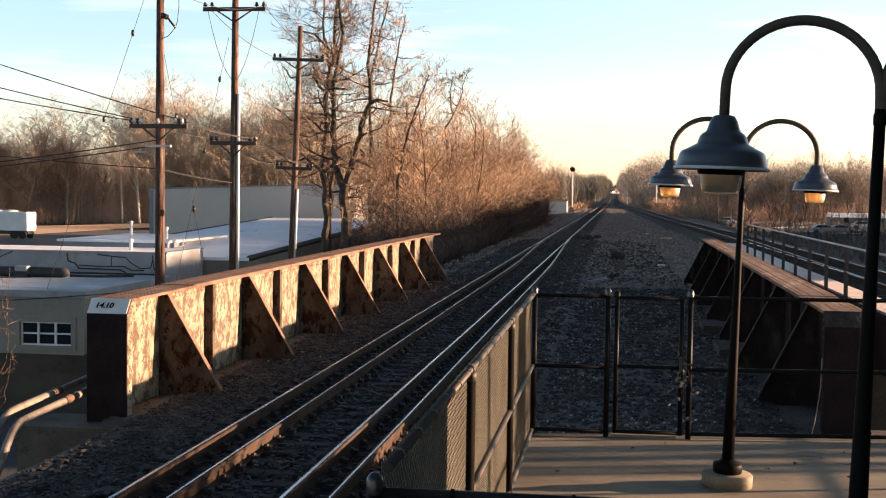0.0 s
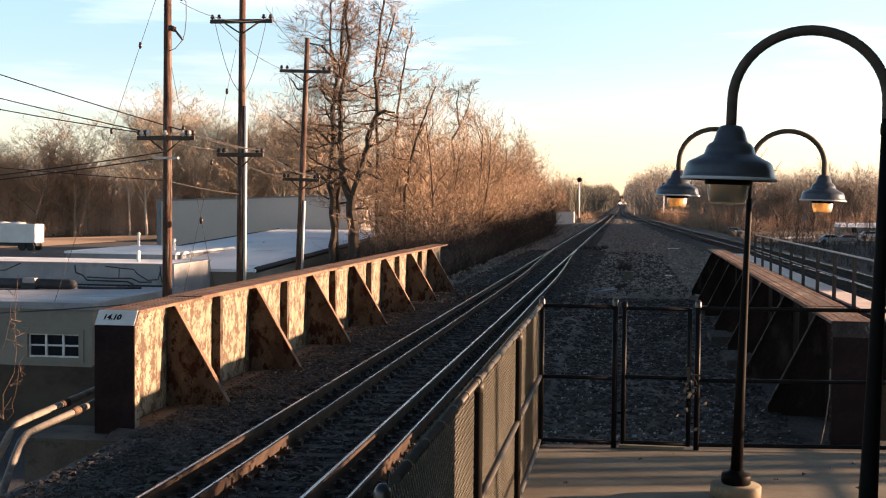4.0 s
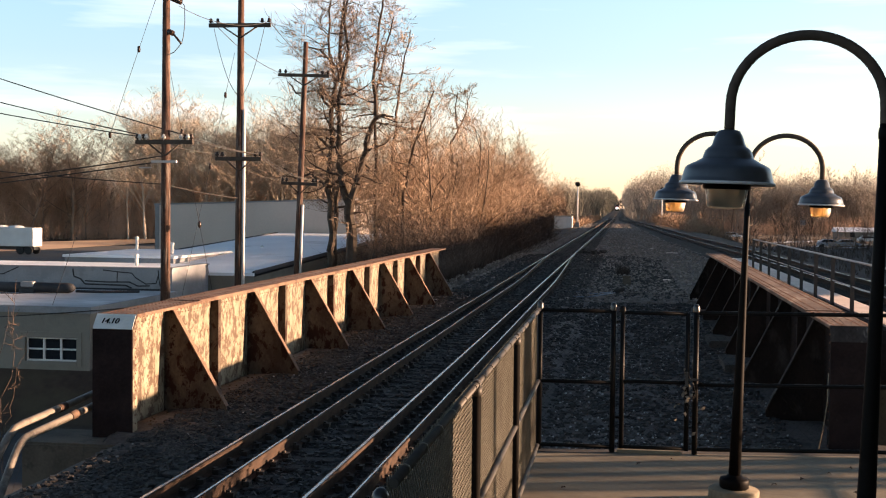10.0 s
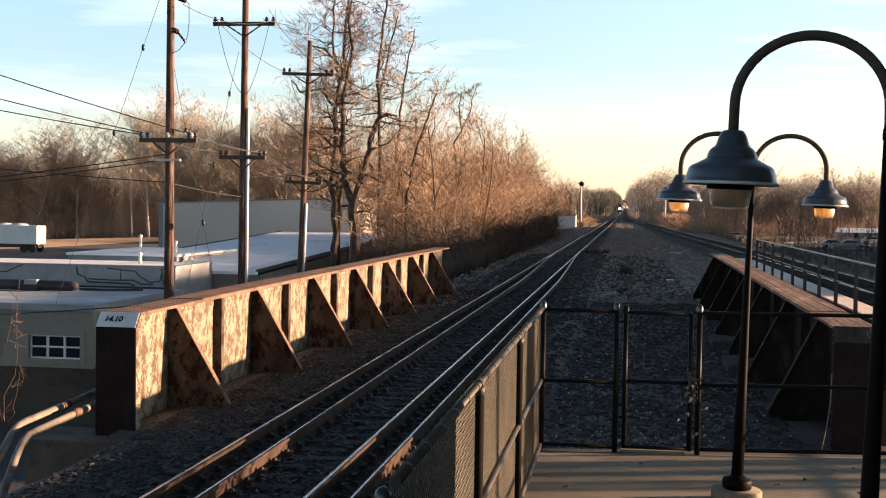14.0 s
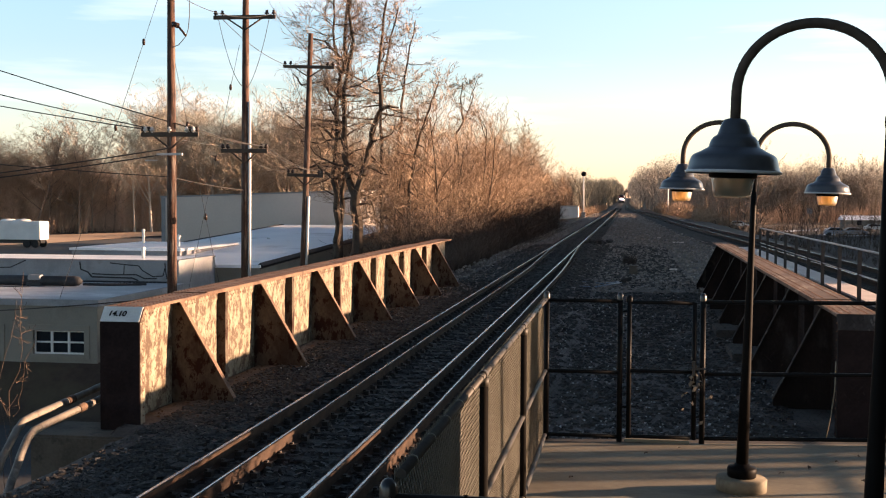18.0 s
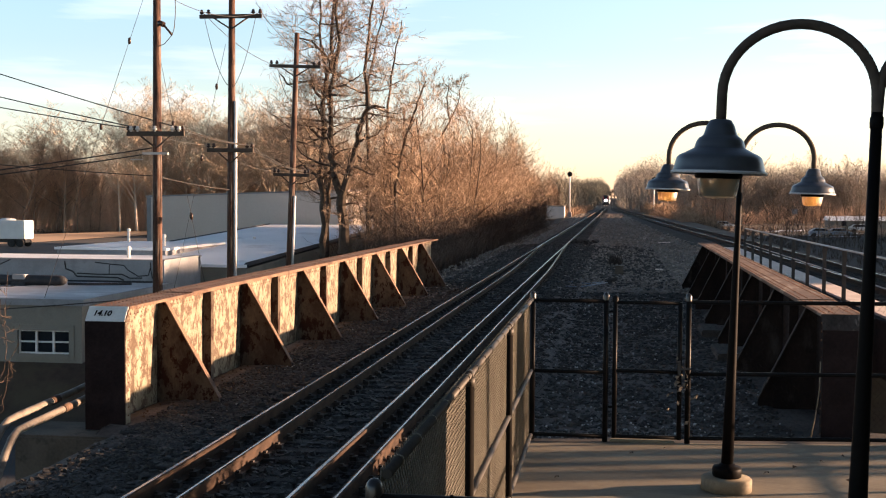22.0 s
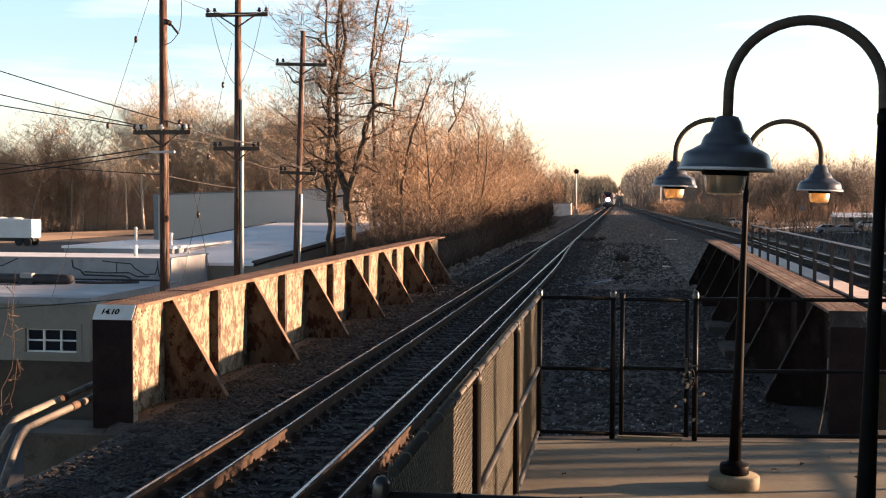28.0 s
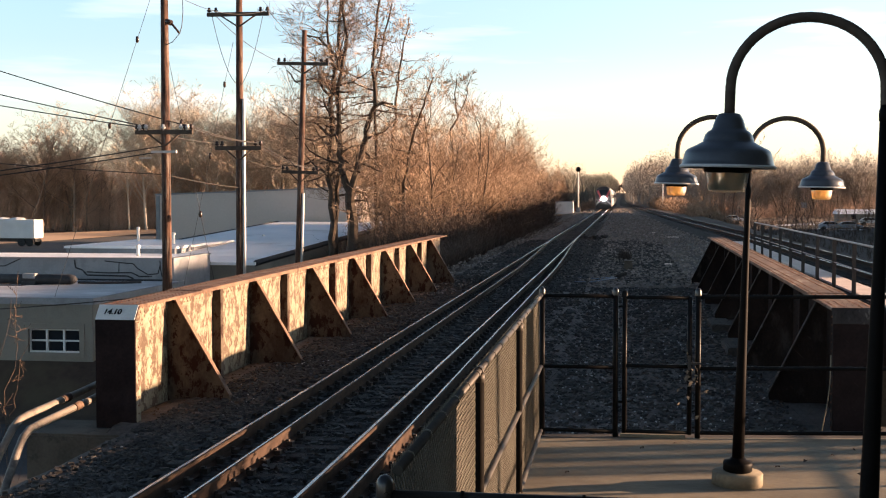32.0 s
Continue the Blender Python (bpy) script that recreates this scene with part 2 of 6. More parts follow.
g_nodes, g_links = M_GLOBE.node_tree.nodes, M_GLOBE.node_tree.links
g_milk, g_both = g_nodes.new("ShaderNodeBsdfTranslucent"), g_nodes.new("ShaderNodeMixShader")
g_milk.inputs["Color"].default_value = (0.8, 0.55, 0.26, 1)
g_both.inputs["Fac"].default_value = 0.55
g_links.new(g_nodes["Principled BSDF"].outputs["BSDF"], g_both.inputs[1])
g_links.new(g_milk.outputs["BSDF"], g_both.inputs[2])
g_links.new(g_both.outputs["Shader"], g_nodes["Material Output"].inputs["Surface"])
M_POLE = mat("weathered_pole", (0.017, 0.008925, 0.0068), (0.1318, 0.0646, 0.0425), 0.9, scale=2.2, fine=24, bump=0.7, stretch=(3.4, 3.4, 0.51), c3=(0.165, 0.125, 0.102), patch=1.5, edge=(0.52, 0.62))
M_ARM = mat("crossarm_timber", (0.05, 0.038, 0.03), (0.1, 0.075, 0.058), 0.9, scale=3, fine=30)
M_INSUL = mat("brown_porcelain", (0.03, 0.018, 0.014), (0.05, 0.03, 0.022), 0.25, scale=5, fine=30, bump=0)
M_CONDUIT = mat("pale_conduit", (0.5, 0.49, 0.47), (0.62, 0.6, 0.58), 0.5, scale=3, fine=20, bump=0)
M_WIRE = mat("cable", (0.03, 0.028, 0.027), (0.05, 0.045, 0.042), 0.6, scale=1, fine=5, bump=0)
M_TWIGBIG = mat("grey_brown_twigs", (0.1588, 0.1112, 0.07858), (0.3061, 0.216, 0.153), 0.85, scale=0.4, fine=2, bump=0, each=0.3)
M_BARK = mat("bark", (0.03375, 0.024, 0.01725), (0.0825, 0.0576, 0.04025), 0.9, scale=3, fine=20, bump=0.6, depth=0.03)
M_TWIG = mat("twigs", (0.2436, 0.1613, 0.1058), (0.378, 0.2621, 0.1764), 0.85, scale=0.5, fine=3, bump=0, each=0.3)
M_TWIGBRN = mat("brown_twigs", (0.065, 0.042, 0.029), (0.12, 0.077, 0.05), 0.85, scale=0.1, fine=1, bump=0, each=0.35)
M_TWIGFAR = mat("orange_brown_twigs", (0.24, 0.148, 0.092), (0.376, 0.248, 0.16), 0.85, scale=0.05, fine=0.6, bump=0, each=0.35)
M_TWIGDULL = mat("dull_brown_twigs", (0.1711, 0.1402, 0.113), (0.4055, 0.3454, 0.288), 0.85, scale=0.12, fine=0.5, bump=0, each=0.2)
M_UNDER = mat("understorey_twigs", (0.2616, 0.1719, 0.1214), (0.6167, 0.4149, 0.2915), 0.85, scale=0.12, fine=0.6, bump=0, each=0.25)
M_PALEBARK = mat("pale_bark", (0.378, 0.315, 0.252), (0.576, 0.495, 0.405), 0.9, scale=1.2, fine=8, bump=0.3, depth=0.02)
M_BROWNBARK = mat("brown_bark", (0.13, 0.09, 0.064), (0.26, 0.185, 0.135), 0.9, scale=1.2, fine=8, bump=0.3, depth=0.02)
M_SNOW = mat("old_snow", (0.6, 0.6, 0.62), (0.78, 0.78, 0.8), 0.7, scale=0.4, fine=6, bump=0.2)
# Brown twigs greyed: the haze of distance is in the colour.
M_TWIGHAZE = mat("grey_twigs", (0.1672, 0.1523, 0.1333), (0.2728, 0.2491, 0.2215), 0.85, scale=0.05, fine=0.6, bump=0, each=0.35)
# Dull olive grey that carries the shade on the left-hand far woods.
M_TWIGOLIVE = mat("olive_grey_twigs", (0.085, 0.078, 0.06), (0.15, 0.138, 0.11), 0.85, scale=0.05, fine=0.6, bump=0, each=0.35)
M_TWIGWOOD = mat("wood_twigs", (0.27, 0.178, 0.12), (0.66, 0.46, 0.32), 0.85, scale=0.12, fine=0.5, bump=0, each=0.2)
# Dark weeds' own tone, and shade put into the colour of low brush.
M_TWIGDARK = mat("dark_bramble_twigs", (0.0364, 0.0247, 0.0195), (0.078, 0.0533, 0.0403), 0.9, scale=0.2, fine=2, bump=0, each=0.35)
M_LEAF = mat("dead_leaves", (0.04, 0.024, 0.014), (0.09, 0.052, 0.028), 0.9, scale=2, fine=9, bump=0, each=0.4)
M_TWIGPALE = mat("pale_twigs", (0.3013, 0.2351, 0.1727), (0.436, 0.351, 0.2651), 0.85, scale=0.2, fine=1, bump=0, each=0.3)
M_GREYWALL = mat("grey_siding", (0.54, 0.46, 0.4), (0.61, 0.525, 0.46), 0.7, scale=0.2, fine=6, bump=0.05)
M_BLDG = mat("cream_wall", (0.1968, 0.1771, 0.1476), (0.2501, 0.2271, 0.1902), 0.85, scale=0.6, fine=15, bump=0.1, c3=(0.2378, 0.2173, 0.1804), patch=0.4)
M_PARAPET = mat("grey_parapet", (0.225, 0.225, 0.2325), (0.3, 0.3, 0.3075), 0.8, scale=0.8, fine=12, bump=0.15, c3=(0.225, 0.225, 0.2325), patch=0.7)
M_ROOFW = mat("snowy_membrane", (0.82, 0.82, 0.83), (0.9, 0.9, 0.9), 0.7, scale=0.25, fine=8, bump=0.1, c3=(0.62, 0.61, 0.61), patch=0.32, edge=(0.54, 0.66))
M_ROOFG = mat("grey_membrane", (0.36, 0.36, 0.37), (0.5, 0.5, 0.51), 0.7, scale=0.4, fine=8, bump=0.1, c3=(0.62, 0.62, 0.63), patch=0.3, edge=(0.52, 0.62), stretch=(0.6, 1.6, 1))
# Twig brown dulled, with the far wood's shade and haze mixed in.
M_TWIGMUTED = mat("muted_grey_brown_twigs", (0.13, 0.103, 0.083), (0.34, 0.272, 0.218), 0.85, scale=0.1, fine=0.5, bump=0, each=0.2)
M_TAR = mat("tar_seam", (0.018, 0.018, 0.0198), (0.033, 0.033, 0.036), 0.7, scale=3, fine=20)
M_WHITE = mat("white_paint", (0.66, 0.65, 0.62), (0.76, 0.75, 0.72), 0.6, scale=1, fine=15, bump=0.03)
M_TRAILER = mat("trailer_white", (0.6, 0.6, 0.59), (0.72, 0.72, 0.7), 0.5, scale=0.5, fine=10, bump=0.02)
M_DARKGLASS = mat("dark_glass", (0.012, 0.014, 0.018), (0.02, 0.023, 0.028), 0.08, scale=1, fine=5, bump=0)
M_TYRE = mat("tyre", (0.015, 0.015, 0.015), (0.03, 0.03, 0.03), 0.85, scale=5, fine=30)
M_BOARD = mat("pale_boards", (0.612, 0.495, 0.423), (0.72, 0.603, 0.531), 0.85, scale=1.5, fine=20, bump=0.2, each=0.15)
M_HANDRAIL = mat("pale_handrail", (0.3465, 0.3021, 0.273), (0.4785, 0.4214, 0.3822), 0.5, scale=2, fine=30, bump=0.1)
M_RAILPOST = mat("weathered_post_steel", (0.0273, 0.0221, 0.01973), (0.05232, 0.04287, 0.03775), 0.7, scale=2, fine=30, bump=0.1)
M_STEEL = mat("grey_steel", (0.045, 0.042, 0.04), (0.08, 0.075, 0.07), 0.55, metal=0.3, scale=2, fine=30, bump=0.1)
M_PIPE = mat("cream_pipe", (0.1445, 0.1232, 0.102), (0.2295, 0.1955, 0.1615), 0.6, scale=2, fine=25, bump=0.1, c3=(0.102, 0.085, 0.07225), patch=2.5)
M_SILVER = mat("train_silver", (0.42, 0.41, 0.41), (0.55, 0.54, 0.53), 0.35, metal=0.6, scale=0.4, fine=8, bump=0.02)
M_MAROON = mat("train_red", (0.5, 0.075, 0.08), (0.6, 0.1, 0.1), 0.45, scale=0.5, fine=8, bump=0)
M_TRAINDARK = mat("train_black", (0.02, 0.02, 0.022), (0.035, 0.034, 0.034), 0.5, scale=1, fine=10, bump=0)
M_HEADLIGHT = glow("headlight_glow", (1.0, 0.95, 0.93), 60.0)
M_TANLEAF = mat("tan_leaf", (0.11, 0.09, 0.068), (0.2, 0.165, 0.125), 0.9, scale=2, fine=9, bump=0, each=0.4)
M_DRYGRASS = mat("dry_grass", (0.1326, 0.0765, 0.051), (0.2142, 0.1377, 0.0969), 0.95, scale=1, fine=8, bump=0, each=0.4)


# ---------------- building helpers ----------------
def part(name, bm, material, parent=None, label=""):
    me = bpy.data.meshes.new(name)
    bm.to_mesh(me)
    bm.free()
    me.materials.append(material)
    ob = new(name, me)
    ob.parent = parent
    if label:
        ob["label"] = label
    return ob


def raw(name, verts, faces, material, parent=None, label=""):
    me = bpy.data.meshes.new(name)
    me.from_pydata(verts, [], faces)
    me.materials.append(material)
    ob = new(name, me)
    ob.parent = parent
    if label:
        ob["label"] = label
    return ob


def again(ob, m, parent=None):
    """One more piece on the same mesh."""
    o = new(ob.name.split(".")[0], ob.data)
    o.parent = parent if parent else ob.parent
    o.matrix_basis = m
    for key in ("label",):
        if key in ob:
            o[key] = ob[key]
    return o


def thing(name, at, label, category, group="", kind=""):
    ob = new(name)
    ob.location = at
    ob.empty_display_size = 0.2
    return tagged(ob, label, category, group, kind)


def box(bm, x0, x1, y0, y1, z0, z1):
    v = [bm.verts.new((x, y, z)) for z in (z0, z1) for y in (y0, y1) for x in (x0, x1)]
    for f in ((0, 2, 3, 1), (4, 5, 7, 6), (0, 1, 5, 4), (2, 6, 7, 3), (0, 4, 6, 2), (1, 3, 7, 5)):
        bm.faces.new([v[i] for i in f])
    return v


def boxb(x0, x1, y0, y1, z0, z1, bevel=0.0):
    bm = bmesh.new()
    box(bm, x0, x1, y0, y1, z0, z1)
    if bevel:
        bmesh.ops.bevel(bm, geom=bm.edges[:], offset=bevel, segments=2, affect="EDGES")
    return bm


def tube(bm, pts, r, n=8, caps=True):
    """A tube along points; r one radius or one for each point."""
    pts = [Vector(p) for p in pts]
    rs = r if isinstance(r, (list, tuple)) else [r] * len(pts)
    last, u = None, None
    for i, p in enumerate(pts):
        ax = (pts[min(i + 1, len(pts) - 1)] - pts[max(i - 1, 0)]).normalized()
        if u is None:
            u = ax.cross(Vector((0, 0, 1)) if abs(ax.z) < 0.9 else Vector((1, 0, 0))).normalized()
        else:
            u = (u - ax * u.dot(ax)).normalized()
        v = ax.cross(u)
        cur = [bm.verts.new(p + (u * math.cos(2 * math.pi * k / n) + v * math.sin(2 * math.pi * k / n)) * rs[i]) for k in range(n)]
        if last:
            for k in range(n):
                f = bm.faces.new((last[k], last[(k + 1) % n], cur[(k + 1) % n], cur[k]))
                f.smooth = n > 5
        elif caps:
            bm.faces.new(cur[::-1])
        last = cur
    if caps:
        bm.faces.new(last)
    return bm


def lathe(bm, profile, n=32, at=(0, 0, 0), smooth=True):
    """Turned shape from (radius, height) pairs."""
    last = None
    for r, z in profile:
        cur = [bm.verts.new((at[0] + r * math.cos(2 * math.pi * k / n), at[1] + r * math.sin(2 * math.pi * k / n), at[2] + z)) for k in range(n)] if r > 1e-5 else [bm.verts.new((at[0], at[1], at[2] + z))]
        if last:
            for k in range(n):
                a, b = last[k % len(last)], last[(k + 1) % len(last)]
                c, d = cur[(k + 1) % len(cur)], cur[k % len(cur)]
                face = [a, b, c, d] if len(last) > 1 and len(cur) > 1 else ([a, b, d] if len(cur) == 1 else [a, c, d])
                f = bm.faces.new(face)
                f.smooth = smooth
        last = cur
    return bm


def prism(bm, outline, lift):
    """A flat outline (list of points) given thickness along the vector lift."""
    lift = Vector(lift)
    a = [bm.verts.new(p) for p in outline]
    b = [bm.verts.new(Vector(p) + lift) for p in outline]
    bm.faces.new(a[::-1])
    bm.faces.new(b)
    for i in range(len(a)):
        j = (i + 1) % len(a)
        bm.faces.new((a[i], a[j], b[j], b[i]))
    return bm


def smooth01(a, b, x):
    t = min(1.0, max(0.0, (x - a) / (b - a)))
    return t * t * (3 - 2 * t)


def grade(y):
    """Height of the line above its level at the station."""
    return 0.005 * max(0.0, y - 400.0) if y < 1600 else 6.0


# ---------------- ground ----------------
def right_line(y):
    """Centre of the right-hand track."""
    if y < 40:
        return 8.7
    k = [(40, 8.7), (78, 8.1), (137, 6.3), (222, 4.6), (415, 0.4), (600, -0.3), (1700, -0.3)]
    for (a, va), (b, vb) in zip(k, k[1:]):
        if y <= b:
            return va + (vb - va) * (y - a) / (b - a)
    return -0.3


def ground_z(x, y):
    top = -0.42 + grade(y)
    left_low = -3.7 + (0.2 + 2.6 * smooth01(80, 230, y)) * smooth01(-42, -22, x) + grade(y)
    right_low = -3.2 + 1.0 * smooth01(200, 500, y) + grade(y)
    z = top
    if x < -6.2:
        z = top + (left_low - top) * smooth01(-7.6 if y > 46 else -6.3, -13.0 if y > 46 else -9.6, x)
    edge = 11.5 if y > 46 else 11.0
    if x > edge:
        z = top + (right_low - top) * smooth01(edge, edge + 7, x)
    # Unseen ridge off to the right, added to shade thicket foot and ballast.
    if x > 50:
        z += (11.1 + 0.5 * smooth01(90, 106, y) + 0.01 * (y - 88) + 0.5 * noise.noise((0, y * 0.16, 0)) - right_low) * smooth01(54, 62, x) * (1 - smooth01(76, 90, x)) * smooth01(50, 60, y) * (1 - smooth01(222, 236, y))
    road = smooth01(14.4, 17.5, y) * (1 - smooth01(41.5, 44.4, y))
    z = z + (-5.4 - z) * road * (1 - smooth01(-55, -90, x) if x < 0 else 1 - smooth01(60, 90, x))
    if abs(x + 3) > 8:
        z += 0.12 * noise.noise((x * 0.13, y * 0.13, 3.1))
    return z


gx = sorted(set([-4000, -2000, -1000, -600, -400, -300, -240, -200] + list(range(-180, -40, 8)) + list(range(-40, -16, 2)) + [round(-16 + i * 0.75, 2) for i in range(0, 46)] + list(range(19, 40, 2)) + list(range(40, 180, 8)) + [200, 240, 300, 400, 600, 1000, 2000, 4000]))
gy = sorted(set([-600, -200, -80, -40, -20, -10, -5, 0, 4, 8, 12] + [13 + 0.5 * i for i in range(14)] + list(range(20, 40, 3)) + [40 + 0.5 * i for i in range(14)] + list(range(48, 100, 3)) + list(range(100, 400, 12)) + list(range(400, 1000, 60)) + [1000, 1300, 1600, 2200, 4500]))
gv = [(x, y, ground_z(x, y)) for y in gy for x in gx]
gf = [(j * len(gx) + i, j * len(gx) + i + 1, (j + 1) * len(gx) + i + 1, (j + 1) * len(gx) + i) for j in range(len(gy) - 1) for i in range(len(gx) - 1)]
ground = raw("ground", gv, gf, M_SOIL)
for p in ground.data.polygons:
    p.use_smooth = True
tagged(ground, "bare brown winter soil and dead grass beside the railway", "ground", kind="structure")

# ballast bed with rounded shoulders: on the approach, over the bridge and beyond it
bx = [-8.0, -7.3] + [-6.5 + 0.25 * i for i in range(37)] + [3.0]
byy = [-30, -15, -5, 0, 4] + [6 + 0.4 * i for i in range(110)] + list(range(50, 110, 2)) + list(range(110, 400, 10)) + list(range(400, 1600, 40))
bv, bf = [], []
for y in byy:
    for x in bx:
        z = -0.2 + grade(y)
        if x < -6.2 and (y < 14.6 or y > 44):
            z -= (-6.2 - x) * (0.9 if y < 30 else 0.35)
        if y > 90:
            z += 0.0
        if -5.1 < x < -1.9:
            z -= 0.05
        elif x > -1.2:
            z -= 0.05
        z += 0.045 * noise.noise((x * 0.9, y * 0.6, 0)) + 0.02 * noise.noise((x * 3.1, y * 3.1, 5))
        xx = x
        if 14.6 < y < 44 and x < -6.5:
            xx = -6.5
        if y > 45 and x > -1.0:
            xx = -1.0 + (x + 1.0) * (max(0.5, right_line(y) - 1.7) + 1.0) / 4.0
        bv.append((xx, y, z))
nb = len(bx)
bf = [(j * nb + i, j * nb + i + 1, (j + 1) * nb + i + 1, (j + 1) * nb + i) for j in range(len(byy) - 1) for i in range(nb - 1)]
bed = raw("ballast_bed", bv, bf, M_BALLAST)
for p in bed.data.polygons:
    p.use_smooth = True
tagged(bed, "grey crushed-stone ballast bed under and beside the track", "ballast", kind="structure")

# loose stones
rng = np.random.default_rng(5)
sv, sf = [], []
kept = []
CORNERS = np.array([(a, b, c) for c in (-1, 1) for b in (-1, 1) for a in (-1, 1)], dtype=float)
def stone(x, y, z, s):
    o = len(sv)
    a = (CORNERS * rng.uniform(0.55, 1.0, 3) + rng.normal(size=(8, 3)) * 0.2) * s
    t, u = rng.uniform(0, 6.28), rng.uniform(-0.6, 0.6)
    c, d, e, f = math.cos(t), math.sin(t), math.cos(u), math.sin(u)
    for p in a:
        px_, pz_ = p[0] * e - p[2] * f, p[0] * f + p[2] * e
        sv.append((x + px_ * c - p[1] * d, y + px_ * d + p[1] * c, z + pz_ * 0.8))
    for q in ((0, 2, 3, 1), (4, 5, 7, 6), (0, 1, 5, 4), (2, 6, 7, 3), (0, 4, 6, 2), (1, 3, 7, 5)):
        sf.append(tuple(o + k for k in q))
for _ in range(36000):
    y = 8.5 + 72 * rng.random() ** 2.3
    x = rng.uniform(-6.1, 2.3)
    if -5.0 < x < -2.1:
        kept.append((x, y, -0.18 if rng.random() < 0.5 else -0.2))
        continue
    else:
        zz = -0.2 if x < -1.2 else -0.25
    stone(x, y, zz + 0.03 * noise.noise((x * 0.9, y * 0.6, 0)), rng.uniform(0.016, 0.036) * (1 + y / 60))
for _ in range(9000):
    y = 9.5 + 26 * rng.random() ** 1.5
    x = rng.uniform(-6.15 if y > 14.5 else -5.8, -4.95)
    stone(x, y, -0.2 + 0.03 * noise.noise((x * 0.9, y * 0.6, 0)), rng.uniform(0.016, 0.032) * (1 + y / 60))
tagged(raw("loose_stones", sv, sf, M_STONE), "loose grey crushed stones lying on the ballast, darkened for deep shade", "gravel", kind="stuff")
sv, sf = [], []
for _ in range(15000):
    y = 40 + 230 * rng.random() ** 2.4
    x = -7.2 + rng.random() * (right_line(y) + 5.4)
    if not -5.1 < x < -2.0:
        stone(x, y, grade(y) - 0.22 + 0.03 * noise.noise((x * 0.9, y * 0.6, 0)), rng.uniform(0.015, 0.042) * (0.8 + y / 75))
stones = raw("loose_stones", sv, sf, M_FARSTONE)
tagged(stones, "grey-brown crushed stones beyond the bridge, lightened for the stronger light there", "gravel", kind="stuff")

sv, sf = [], []
for x, y, z in kept:
    stone(x, y, z, rng.uniform(0.018, 0.04) * (1 + y / 60))
tagged(raw("loose_stones", sv, sf, M_OILYSTONE), "oil-blackened crushed stones between the ties", "gravel", kind="stuff")
sv, sf = [], []
for _ in range(2400):
    x, y = rng.uniform(-1.6, 2.3), 13.2 + 34 * rng.random() ** 1.6
    if rng.random() < 0.08:
        x = rng.uniform(-6.0, -5.1)
    if not -5.1 < x < -2.0:
        stone(x, y, -0.19 if x < -1.2 else -0.24, rng.uniform(0.006, 0.017))
tagged(raw("loose_stones", sv, sf, M_PALESTONE), "scattered pale quartz stones on the ballast", "gravel", kind="stuff")
# oil-blackened strip of ballast under the rails
ov, of = [], []
for i, y in enumerate([0.5 * k for k in range(-50, 130)] + list(range(65, 400, 6))):
    ov += [(x + 0.12 * noise.noise((x, y * 0.8, 9)), y, -0.195 + grade(y) + 0.03 * noise.noise((x * 0.9, y * 0.6, 0))) for x in (-5.05, -4.2, -3.5, -2.8, -1.95)]
    if i:
        of += [(5 * i - 5 + k, 5 * i - 4 + k, 5 * i + 1 + k, 5 * i + k) for k in range(4)]
tagged(raw("track_bed", ov, of, M_OILY), "oil-blackened ballast between the rails", "ballast", kind="structure")

# dead leaves drifted along the girder
lv, lf = [], []
for _ in range(900):
    x = -6.35 + abs(rng.normal()) * 0.45
    y = rng.uniform(15.4, 44)
    a, s, z = rng.uniform(0, 6.28), rng.uniform(0.015, 0.035), -0.15 + rng.uniform(-0.03, 0.02)
    c, d = math.cos(a) * s, math.sin(a) * s
    o = len(lv)
    lv += [(x + c, y + d, z), (x - d, y + c, z + rng.uniform(0, 0.03)), (x - c, y - d, z + 0.01), (x + d, y - c, z + rng.uniform(0, 0.03))]
    lf.append((o, o + 1, o + 2, o + 3))
tagged(raw("dead_leaves", lv, lf, M_LEAF), "brown dead leaves drifted along the girder's foot", "leaves", kind="stuff")

# road under the bridge
road = raw("road", [(-120, 19, -5.3), (120, 19, -5.3), (120, 40, -5.3), (-120, 40, -5.3)], [(0, 1, 2, 3)], M_ROAD)
tagged(road, "dark asphalt road passing under the bridge", "road", kind="structure")

# bridge deck slab and abutments
deck = part("bridge_deck", boxb(-6.55, 2.9, 14.9, 43.6, -0.85, -0.34), M_CONC_OLD)
tagged(deck, "weathered concrete deck slab carrying the ballast", "bridge deck", kind="structure")
abut = thing("abutment", (0, 0, 0), "old stained concrete bridge abutment with bearing ledge", "abutment", kind="structure")
part("backwall", boxb(-7.28, 11.4, 14.75, 15.3, -5.6, -0.45, 0.03), M_CONC_OLD, abut)
part("bearing_ledge", boxb(1.9, 3.7, 14.3, 16.4, -0.46, -0.24, 0.03), M_CONC_DARK, abut)
part("bearing_ledge", boxb(-7.6, -5.95, 14.6, 15.6, -1.8, -0.285, 0.03), M_LEDGE, abut)
abut2 = thing("abutment", (0, 0, 0), "old stained concrete abutment at the bridge's far end", "abutment", kind="structure")
part("backwall", boxb(-7.6, 11.4, 43.2, 44.6, -5.6, -0.45, 0.03), M_CONC_OLD, abut2)

# ---------------- tracks ----------------
PROFILE = [(-0.07, -0.175), (0.07, -0.175), (0.07, -0.163), (0.012, -0.145), (0.010, -0.05), (0.036, -0.038), (0.036, -0.004), (0.03, 0.0), (-0.03, 0.0), (-0.036, -0.004), (-0.036, -0.038), (-0.010, -0.05), (-0.012, -0.145), (-0.07, -0.163)]


